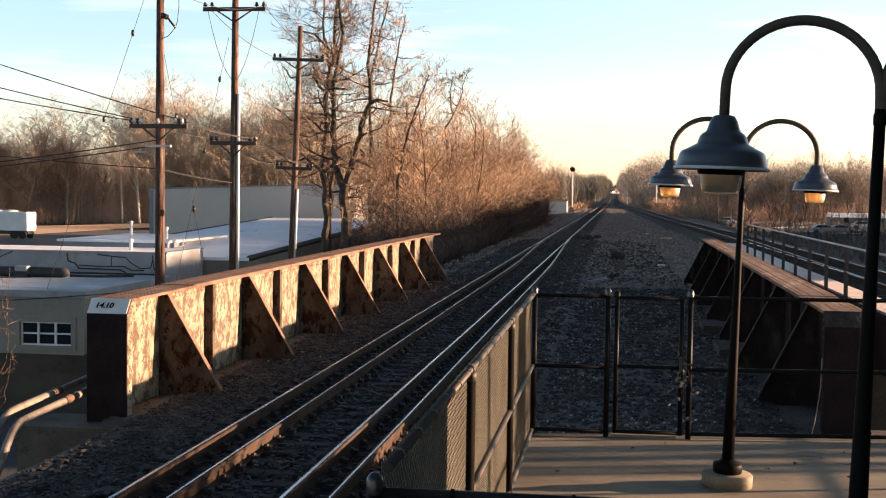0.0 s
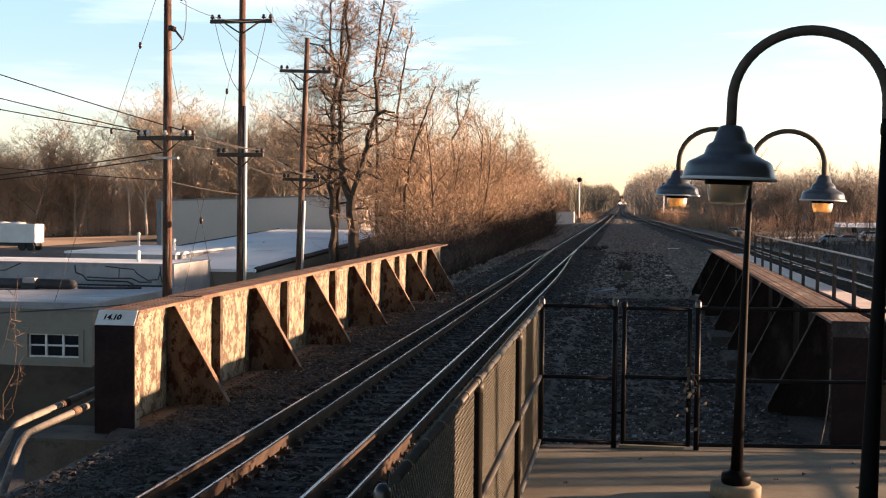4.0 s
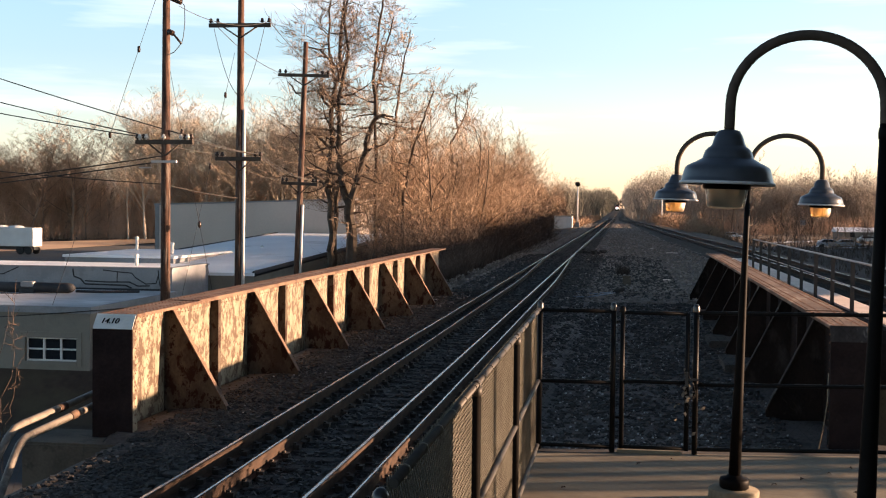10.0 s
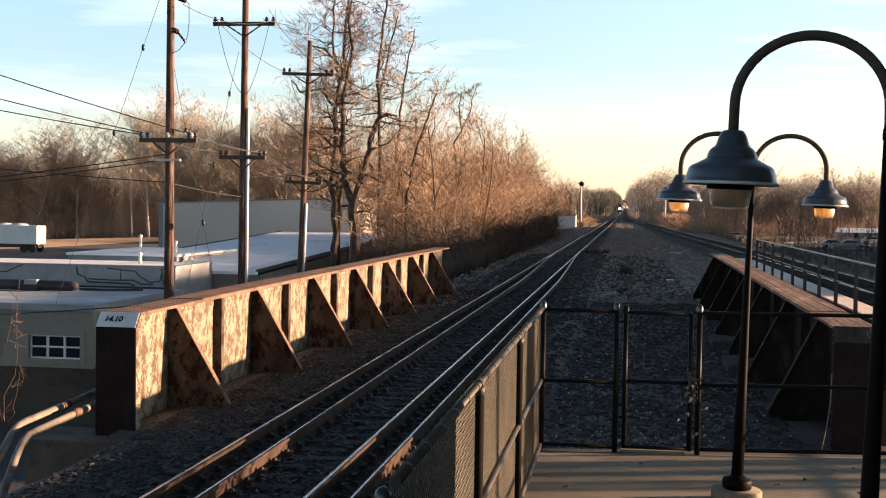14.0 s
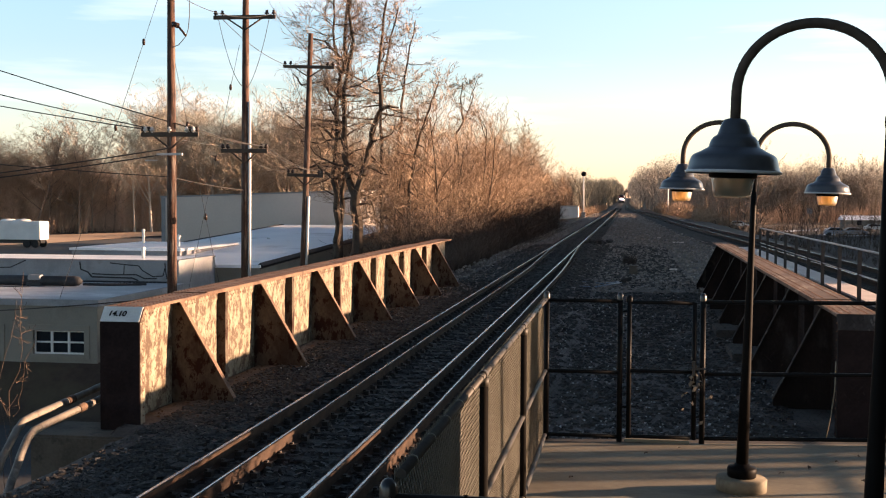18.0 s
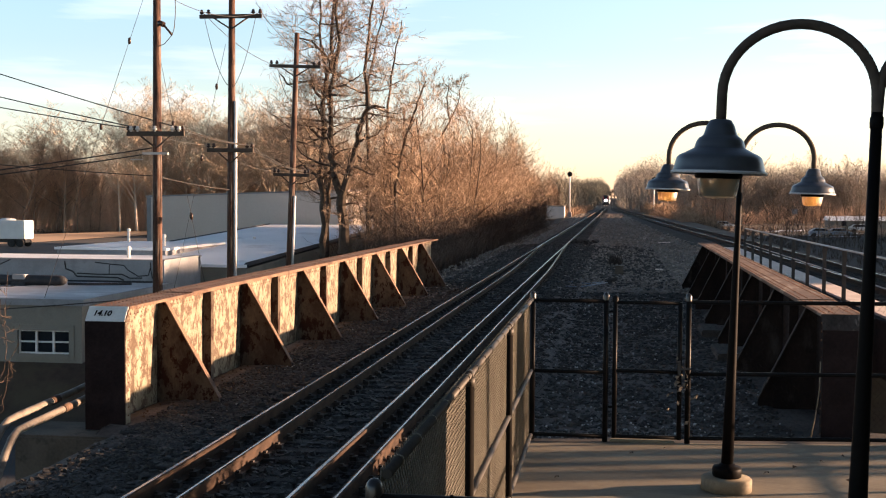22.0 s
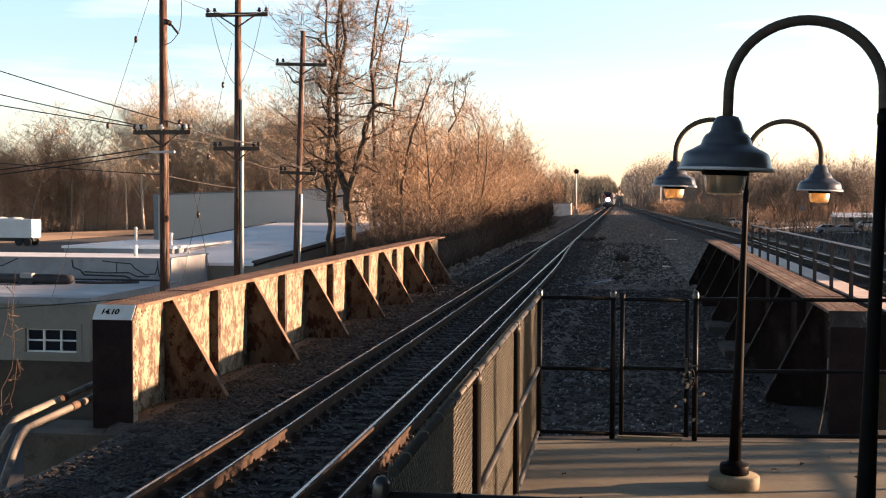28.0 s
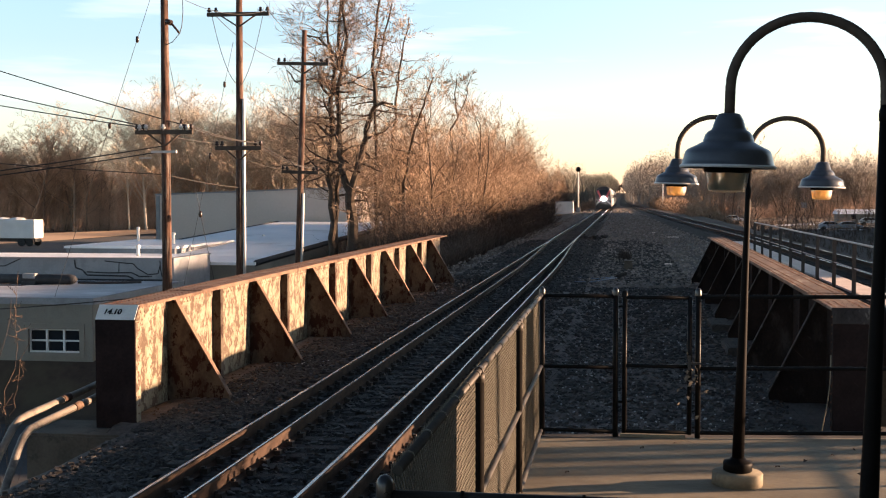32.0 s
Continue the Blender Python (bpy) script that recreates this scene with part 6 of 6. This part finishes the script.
woods("far_woods", 600, wood_a, "brown leafless wood behind the yard", M_TWIGWOOD, 21, 700, 0.00015, (0.17, 0.25), 3.0, 0.6)
def wood_h(q):
    x = q.uniform(-122, -100)
    return x, wood_edge(x) + 1 + 7 * q.random(), q.uniform(14.0, 17.5)
woods("far_woods", 46, wood_h, "sunlit tan leafless wood at the yard's far side", M_TWIGFAR, 29, 900, 0.00015, (0.2, 0.27), 3.0, 0.6)
# the wood's front: single trees with visible limbs, pale ones tallest
WOODTREE = "bare brown tree at the wood's edge"
PALETREE = "tall pale-barked bare tree at the wood's edge"
models = []
for k, (hh, kids, spread, bark, twig, label) in enumerate((
        (20.0, (15, 7, 6, 4), (0.42, 0.66), M_PALEBARK, M_TWIGPALE, PALETREE), (20.0, (13, 8, 6, 4), (0.45, 0.7), M_PALEBARK, M_TWIGPALE, PALETREE),
        (20.0, (17, 6, 6, 4), (0.38, 0.62), M_PALEBARK, M_TWIGPALE, PALETREE), (17.0, (15, 7, 6, 4), (0.45, 0.72), M_BROWNBARK, M_TWIGWOOD, WOODTREE),
        (17.0, (17, 7, 5, 4), (0.42, 0.68), M_BROWNBARK, M_TWIGWOOD, WOODTREE), (15.0, (15, 7, 6, 4), (0.35, 0.6), M_BROWNBARK, M_TWIGDULL, "bare grey-brown tree at the far wood's edge"))):
    at = [(-84.5, 208), (-73, 212), (-62, 216), (-104, 203), (-97, 205), (30, 304)][k]
    models.append(tree("woodland_tree", grow(300 + k, hh, 4, kids, spread, 0.24, first=0.25, reach=(0.4, 0.62), wiggle=0.09), bark, twig, (*at, ground_z(*at)), label, "woodland trees", 0.018 if k < 5 else 0.026, 2))
rw = random.Random(31)
for k in range(40):
    x = rw.choice((-85, -82, -75, -71, -68, -64, -60, -57, -53, -48)) + rw.gauss(0, 1.6)
    y = wood_edge(x) + rw.uniform(-2, 8)
    m = copy_thing(models[rw.randrange(3)], pose(x, y, ground_z(x, y), 0, 0, rw.uniform(0, 360)))
    h = (1.0 if x < -79 else 0.88 if x < -54 else 0.8) * rw.uniform(0.8, 1.03)
    m.scale = (h * 0.95, h * 0.95, h)
for k in range(36):
    x = -120 + 84 * rw.random() ** 1.5
    y = wood_edge(x) + rw.uniform(0, 14)
    m = copy_thing(models[3 + rw.randrange(2)], pose(x, y, ground_z(x, y), 0, 0, rw.uniform(0, 360)))
    h = rw.uniform(0.62, 0.9)
    m.scale = (h, h, h)
for k in range(14):
    x = 18 + 75 * rw.random()
    y = 302 + 0.27 * (x - 10) + rw.uniform(-6, 10)
    m = copy_thing(models[5], pose(x, y, ground_z(x, y), 0, 0, rw.uniform(0, 360)))
    h = rw.uniform(0.6, 0.85)
    m.scale = (h, h, h)
def wood_b(q):
    y = 242 + 1100 * q.random() ** 1.5
    return -9.0 + 1.6 * smooth01(300, 600, y) - 40 * q.random() ** 1.6, y, q.uniform(7.5, 10.5) + 4.5 * smooth01(330, 700, y)
woods("far_woods", 620, wood_b, "leafless woods along the far line, shade put into their olive grey", M_TWIGOLIVE, 23, 330, 0.00012)
def wood_c(q):
    y = 298 + 210 * q.random() ** 1.3
    x = right_line(y) + 8.0 - 3.0 * smooth01(330, 450, y) + 60 * q.random() ** 1.4
    return x, max(y, 302 + 0.27 * (x - 10) + 6 * q.random()), q.uniform(11.5, 16.5)
woods("far_woods", 420, wood_c, "brown leafless woods beyond the second track", M_TWIGDULL, 24, 620, 0.00011, (0.17, 0.27), 3.0, 0.6)
def wood_e(q):
    y = 420 + 1000 * q.random() ** 1.3
    return right_line(y) + 3.4 + 34 * q.random() ** 1.7, y, q.uniform(12, 17)
woods("far_woods", 420, wood_e, "leafless woods where the two tracks meet, haze put into their grey-brown", M_TWIGHAZE, 26, 330, 0.00012)
def wood_d(q):
    x = q.uniform(45, 130)
    return x, 326 + 0.28 * (x - 40) + 90 * q.random(), q.uniform(11.5, 18)
woods("far_woods", 330, wood_d, "leafless wood on the low ground, muted for shade and haze", M_TWIGMUTED, 25, 620, 0.00011, (0.17, 0.27), 3.0, 0.6)
def right_area(q):
    y = 75 + 190 * q.random() ** 0.8
    return right_line(y) + 8 + 34 * q.random() ** 1.3, y
# Twigs in the darkened tone, which carries the low ground's shade.
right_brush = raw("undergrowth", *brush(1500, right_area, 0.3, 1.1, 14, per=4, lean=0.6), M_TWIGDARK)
tagged(right_brush, "bare brush on the low ground beyond the second track, coloured dark for its shade", "brush", kind="stuff")
def wood_f(q):
    y = q.uniform(130, 240)
    return right_line(y) + 9 + 45 * q.random(), y, q.uniform(4.0, 8.5)
woods("young_woods", 60, wood_f, "young leafless trees below the second track", M_TWIGBRN, 27, 300)
chunks = []
for _k in range(420):
    y = qv.uniform(185, 330)
    x = right_line(y) + 5.2 + 6.0 * qv.random() ** 1.5
    chunks.append(tangle(qv, x, y, qv.uniform(0.7, 2.4), 1.0, 40, 0.00016 * y))
for _k in range(90):
    y = qv.uniform(236, 420)
    chunks.append(tangle(qv, -7.6 - 4.0 * qv.random(), y, qv.uniform(0.5, 1.5), 1.0, 40, 0.00016 * y))
twig_mass("dry_grass_clumps", chunks, M_TWIGFAR, "dry orange grass and weeds along the line", "grass")
chunks = []
for _k in range(620):
    x = qv.uniform(-150, -30)
    chunks.append(tangle(qv, x, wood_edge(x) + qv.uniform(0, 58), qv.uniform(2.5, 8.0), 2.4, 170, 0.02))
for _k in range(240):
    x = qv.uniform(-125, -34)
    chunks.append(tangle(qv, x, wood_edge(x) + qv.uniform(-1, 7), qv.uniform(4.0, 10.5), 2.2, 170, 0.02))
twig_mass("undergrowth", chunks, M_UNDER, "bare brown understorey of the wood behind the yard", "brush")
chunks = []
for _k in range(420):
    y = qv.uniform(298, 430)
    chunks.append(tangle(qv, right_line(y) + 9 + 60 * qv.random(), y, qv.uniform(2, 6.0), 2.4, 150, 0.00009 * y))
for _k in range(24):
    chunks.append(tangle(qv, qv.uniform(30, 60), qv.uniform(205, 240), qv.uniform(1, 3.0), 1.6, 120, 0.02))
twig_mass("undergrowth", chunks, M_UNDER, "bare brown understorey of the far woods", "brush")
def wood_g(q):
    return q.uniform(-160, 160), q.uniform(1350, 1600), q.uniform(9, 14)
woods("far_woods", 260, wood_g, "dim leafless woods where the line vanishes", M_TWIGBRN, 28, 120, 0.0002, (0.35, 0.6))
# unseen trees out to the side, placed so that their trunks throw the long shadows
rs = random.Random(9)
shade_tree = tree("bare_tree", grow(61, 13.0, 3, (9, 5, 5), (0.3, 0.5), 0.17, first=0.86), M_BARK, M_TWIGBRN, (24, 14.2, -3.2), "unseen bare tree beyond the second bridge, placed for its shadow", "side trees", 0.01)
for x, y in ((22, 15.6), (26, 17.3), (23, 18.2), (29, 20.1), (21, 16.7), (27, 21.6), (28, 20.2), (25, 19.55), (30, 20.55)):
    copy_thing(shade_tree, pose(x, y, -3.2, 0, rs.uniform(-3, 3), rs.uniform(0, 360)))

# ---------------- line-side things ----------------
shed = thing("relay_shed", (-11.0, 231, ground_z(-11, 231)), "small pale metal equipment shed by the signal", "shed")
part("body", boxb(-1.7, 1.7, -1.4, 1.4, 0, 2.3, 0.03), M_WHITE, shed)
part("roof", boxb(-1.8, 1.8, -1.5, 1.5, 2.3, 2.45, 0.03), M_PARAPET, shed, "flat grey roof")
part("door", boxb(1.7, 1.74, -0.5, 0.5, 0.05, 2.0), M_WHITE, shed)


def signal(x, y, h, label):
    s = thing("signal_mast", (x, y, ground_z(x, y) + 0.1), label, "signal", "signals")
    part("mast", tube(bmesh.new(), [(0, 0, 0), (0, 0, h)], [0.14, 0.11], 10), M_WHITE, s, "white painted mast")
    bm = bmesh.new()
    lathe(bm, [(0, 0), (0.45, 0.0), (0.45, 0.04), (0, 0.05)], 24)
    for vtx in bm.verts:
        vtx.co = Vector((vtx.co.x, -vtx.co.z - 0.15, vtx.co.y + h - 0.2))
    hd = part("target", bm, M_BLACK, s, "round black signal target")
    bm = bmesh.new()
    tube(bm, [(0, -0.2, h - 0.15), (0, -0.45, h - 0.12)], 0.13, 10, caps=False)
    part("hood", bm, M_BLACK, hd)
    part("case", boxb(-0.35, 0.35, -0.3, 0.3, 0, 0.9, 0.02), M_PARAPET, s)
    lad = bmesh.new()
    for q in (-0.18, 0.18):
        tube(lad, [(q, 0.3, 0), (q, 0.2, h - 0.4)], 0.02, 5)
    part("ladder", lad, M_STEEL, s)
    return s


signal(-8.1, 223, 8.0, "tall white signal mast with a round black head")
signal(8.5, 270, 8.0, "white signal mast with a round black head beside the second track")

# debris on the empty ballast: broken tie ends in heaps
deb = random.Random(4)
for x, y, n in ((-0.12, 45.0, 2), (-1.75, 82.5, 12), (-2.6, 83.5, 8)):
    heap = thing("broken_ties", (x, y, -0.24), "heap of dark broken tie ends on the ballast", "scrap", "track scrap")
    for k in range(n):
        ln = deb.uniform(0.25, 0.55)
        o = part("tie_end", boxb(-ln / 2, ln / 2, -0.1, 0.1, -0.07, 0.07, 0.015), M_TIE, heap)
        o.matrix_basis = pose(deb.gauss(0, 0.03 * n), deb.gauss(0, 0.35), 0.04 + 0.26 * deb.random() * n / 12, deb.uniform(-25, 25), deb.uniform(-30, 30), deb.uniform(0, 180))
for pts in ([(-2.15, 44.9), (-1.9, 44.4), (-1.37, 44.05), (-0.95, 43.6), (-0.5, 44.2), (-0.2, 45.0)], [(-1.6, 41.6), (-1.2, 42.0), (-0.74, 42.7), (-0.45, 43.6), (-0.2, 44.4)]):
    path = [(x + 0.05 * math.sin(9 * y), y, -0.2 + 0.02 * math.sin(7 * x)) for x, y in pts]
    tagged(part("loose_hose", tube(bmesh.new(), path, 0.028, 8), M_HOSE), "loose blue-grey hose lying on the ballast", "hose", "loose hoses")
# a squat block and a dark tuft of weeds between the tracks
block = thing("marker_block", (0.22, 49.75, -0.27), "squat grey-brown concrete block on the ballast", "block")
part("body", boxb(-0.17, 0.17, -0.15, 0.15, 0, 0.33, 0.03), M_LEDGE, block)
part("cap", boxb(-0.185, 0.185, -0.165, 0.165, 0.33, 0.4, 0.02), M_LEDGE, block, "chipped cap slab")
tuft_n = 420
tuft_a, tuft_r = qv.uniform(0, 6.283, tuft_n), 0.27 * np.sqrt(qv.random(tuft_n))
tuft_foot = np.stack([0.04 + tuft_r * np.cos(tuft_a), 57.5 + tuft_r * np.sin(tuft_a), np.full(tuft_n, -0.3)], axis=1)
tuft_tip = tuft_foot + np.stack([0.25 * tuft_r * np.cos(tuft_a), 0.25 * tuft_r * np.sin(tuft_a), qv.uniform(0.2, 0.66, tuft_n)], axis=1) + qv.normal(size=(tuft_n, 3)) * (0.06, 0.06, 0.0)
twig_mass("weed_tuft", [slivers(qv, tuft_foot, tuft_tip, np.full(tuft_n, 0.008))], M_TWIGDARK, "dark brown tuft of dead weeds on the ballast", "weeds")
for x, y, l, a in ((3.5, 87.1, 0.78, 0), (1.92, 52.9, 0.3, 8), (2.4, 97, 0.3, 30)):
    o = part("plank", boxb(-l / 2, l / 2, -0.08, 0.08, 0, 0.05, 0.008), M_BOARD)
    o.matrix_world = pose(x, y, -0.2, 0, 0, a)
    tagged(o, "weathered loose plank on the ballast", "plank", "loose planks")


# low-ground houses and cars beyond the second track
def car(x, y, paint, label):
    c = thing("parked_car", (x, y, ground_z(x, y)), label, "car", "parked cars")
    bm = bmesh.new()
    prism(bm, [(-2.1, -0.85, 0.35), (2.1, -0.85, 0.35), (2.15, -0.85, 0.75), (1.2, -0.85, 0.95), (0.6, -0.85, 1.42), (-1.1, -0.85, 1.45), (-1.8, -0.85, 0.95), (-2.15, -0.85, 0.85)], (0, 1.7, 0))
    bmesh.ops.bevel(bm, geom=bm.edges[:], offset=0.06, segments=2, affect="EDGES")
    part("body", bm, paint, c)
    bm = bmesh.new()
    prism(bm, [(1.05, -0.87, 0.98), (0.55, -0.87, 1.36), (-1.05, -0.87, 1.38), (-1.6, -0.87, 0.98)], (0, 1.74, 0))
    part("windows", bm, M_DARKGLASS, c)
    for wx in (-1.3, 1.35):
        for s in (-0.8, 0.8):
            part("wheel", tube(bmesh.new(), [(wx, s - 0.1, 0.32), (wx, s + 0.1, 0.32)], 0.32, 14), M_TYRE, c)
    return c


M_CARBLUE = mat("silver_blue_paint", (0.3, 0.34, 0.4), (0.36, 0.4, 0.46), 0.3, metal=0.3, scale=1, fine=10, bump=0)
for k, (x, y) in enumerate(((57.0, 300), (35.4, 217), (38.6, 218), (48, 249))):
    car(x, y, M_WHITE if k % 3 == 0 else M_CARBLUE, "white car parked on the low ground" if k % 3 == 0 else "silver-blue car parked on the low ground")


def house(x, y, w, d, h, label):
    o = thing("small_house", (x, y, ground_z(x, y) - 0.2), label, "house", "far houses")
    part("wall", boxb(-w / 2, w / 2, -d / 2, d / 2, 0, h), M_BLDG, o)
    bm = bmesh.new()
    prism(bm, [(-w / 2 - 0.4, -d / 2 - 0.4, h), (-w / 2 - 0.4, d / 2 + 0.4, h), (-w / 2 - 0.4, 0, h + d * 0.16)], (w + 0.8, 0, 0))
    part("roof", bm, M_ROOFW, o, "snowy pitched roof")
    part("window", boxb(-w / 4 - 0.5, -w / 4 + 0.5, -d / 2 - 0.03, -d / 2, 0.9, 2.0), M_DARKGLASS, o)
    return o


house(51.5, 272, 12, 6, 2.0, "low white house among bare trees")
car(23.6, 270, M_WHITE, "white van parked in a patch of sun below the second track")
sn = random.Random(15)
for x, y, w in ((33.0, 247, 3.6), (36.5, 252, 2.8), (30.5, 240, 2.2), (38.5, 214, 2.6), (34.5, 221, 2.0), (44.0, 232, 3.2), (41.5, 262, 3.0)):
    bm = bmesh.new()
    ring = [bm.verts.new((w * sn.uniform(0.7, 1.2) * math.cos(k * 0.524), w * sn.uniform(0.5, 0.9) * math.sin(k * 0.524), 0.02)) for k in range(12)]
    top = bm.verts.new((0, 0, 0.16))
    for k in range(12):
        bm.faces.new((ring[k], ring[(k + 1) % 12], top))
    o = part("snow_patch", bm, M_SNOW)
    o.matrix_world = pose(x, y, ground_z(x, y) + 0.06)
    tagged(o, "patch of old snow on the dark low ground", "snow", "snow patches")
board = thing("road_sign", (37.3, 262, ground_z(37.3, 262)), "small pale board on a post among the brush", "sign")
part("post", tube(bmesh.new(), [(0, 0, 0), (0, 0, 4.2)], 0.06, 8), M_STEEL, board)
part("panel", boxb(-0.6, 0.6, -0.05, -0.02, 3.2, 4.3, 0.01), M_PARAPET, board, "pale board seen from behind")


# ---------------- train ----------------
def coach(name, label, cat, cab):
    """A railway vehicle, its front at y = 0, running towards -y."""
    ln = 20.0 if cab else 25.9
    t = thing(name, (-3.71, 300, 0), label, cat, "train")
    out = [(-1.5, 0.55), (1.5, 0.55), (1.53, 1.6), (1.5, 3.2), (1.25, 3.9), (0.6, 4.25), (-0.6, 4.25), (-1.25, 3.9), (-1.5, 3.2), (-1.53, 1.6)]
    bm = bmesh.new()
    if cab:
        prism(bm, [(x, 1.0, z + 0.15) for x, z in out], (0, ln - 1.0, 0))
    else:
        prism(bm, [(x, 0, z) for x, z in out], (0, ln, 0))
    part("body", bm, M_SILVER, t, "silver metal body")
    part("underframe", boxb(-1.3, 1.3, 0.4, ln - 0.4, 0.3, 0.6), M_TRAINDARK, t)
    if cab:
        bm = bmesh.new()
        f0 = [bm.verts.new((x * 0.97, 1.0, z + 0.15)) for x, z in out]
        nose = [(-1.4, -0.0, 0.7), (1.4, -0.0, 0.7), (1.42, -0.02, 1.7), (1.3, 0.25, 2.7), (1.05, 0.75, 3.9), (0.55, 0.9, 4.25), (-0.55, 0.9, 4.25), (-1.05, 0.75, 3.9), (-1.3, 0.25, 2.7), (-1.42, -0.02, 1.7)]
        f1 = [bm.verts.new(p) for p in nose]
        bm.faces.new(f1)
        for i in range(10):
            j = (i + 1) % 10
            bm.faces.new((f0[i], f0[j], f1[j], f1[i]))
        part("cab", bm, M_TRAINDARK, t, "dark cab front")
        for s in (-1, 1):
            bm = bmesh.new()
            prism(bm, [(s * 0.2, -0.1, 2.1), (s * 0.6, -0.1, 2.1), (s * 1.3, 0.5, 3.6), (s * 0.95, 0.55, 3.7)], (0, -0.06, 0))
            part("stripe", bm, M_MAROON, t, "red diagonal stripe")
            bm = bmesh.new()
            prism(bm, [(s * 0.2, -0.04, 1.9), (s * 1.35, -0.04, 0.9), (s * 1.35, -0.04, 1.3), (s * 0.55, -0.04, 1.95)], (0, -0.05, 0))
            part("stripe", bm, M_SILVER, t, "silver diagonal stripe")
        bm = bmesh.new()
        prism(bm, [(-0.75, 0.2, 2.8), (0.75, 0.2, 2.8), (0.75, 0.62, 3.75), (-0.75, 0.62, 3.75)], (0, -0.03, 0))
        part("windscreen", bm, M_DARKGLASS, t)
        bm = bmesh.new()
        prism(bm, [(-1.45, -0.1, 0.15), (1.45, -0.1, 0.15), (1.45, -0.1, 0.75), (-1.45, -0.1, 0.75)], (0, 0.5, 0))
        part("pilot", bm, M_TRAINDARK, t)
        for x, z in ((-0.16, 2.1), (0.16, 2.1)):
            bm = bmesh.new()
            lathe(bm, [(0, 0.3), (0.24, 0.23), (0.38, 0.0)], 14)
            for vtx in bm.verts:
                vtx.co = Vector((vtx.co.x + x, -vtx.co.z + (0.0 if z < 2 else 0.08), vtx.co.y + z))
            part("headlight", bm, M_HEADLIGHT, t, "glaring white headlight")
    n = 3 if cab else 10
    for k in range(n):
        y = 3 + (ln - 6) * (k + 0.5) / n
        for s in (-1, 1):
            part("window", boxb(min(s * 1.525, s * 1.545), max(s * 1.525, s * 1.545), y - 0.7, y + 0.7, 2.1, 2.9), M_DARKGLASS, t)
    for y in (3.0, ln - 3.0):
        for dy in (-1.2, 1.2):
            for s in (-0.75, 0.75):
                part("wheel", tube(bmesh.new(), [(s - 0.06, y + dy, 0.46), (s + 0.06, y + dy, 0.46)], 0.46, 16), M_TRAINDARK, t)
    return t


train = [(coach("locomotive", "silver and dark red locomotive with glaring headlights", "locomotive", True), 0.0)]
for k in range(4):
    train.append((coach("passenger_coach", "silver passenger coach behind the locomotive", "coach", False), 20.6 + 26.6 * k))


def motions():
    for ob, back in train:
        rows = []
        for k in range(17):
            t = 2.0 * k
            y = 233.0 + 29.0 * (32.0 - t) + back
            rows.append((t, pose(-3.71, y, grade(y) + 0.01, 0, 0, 0)))
        walk(ob, rows)


motions()
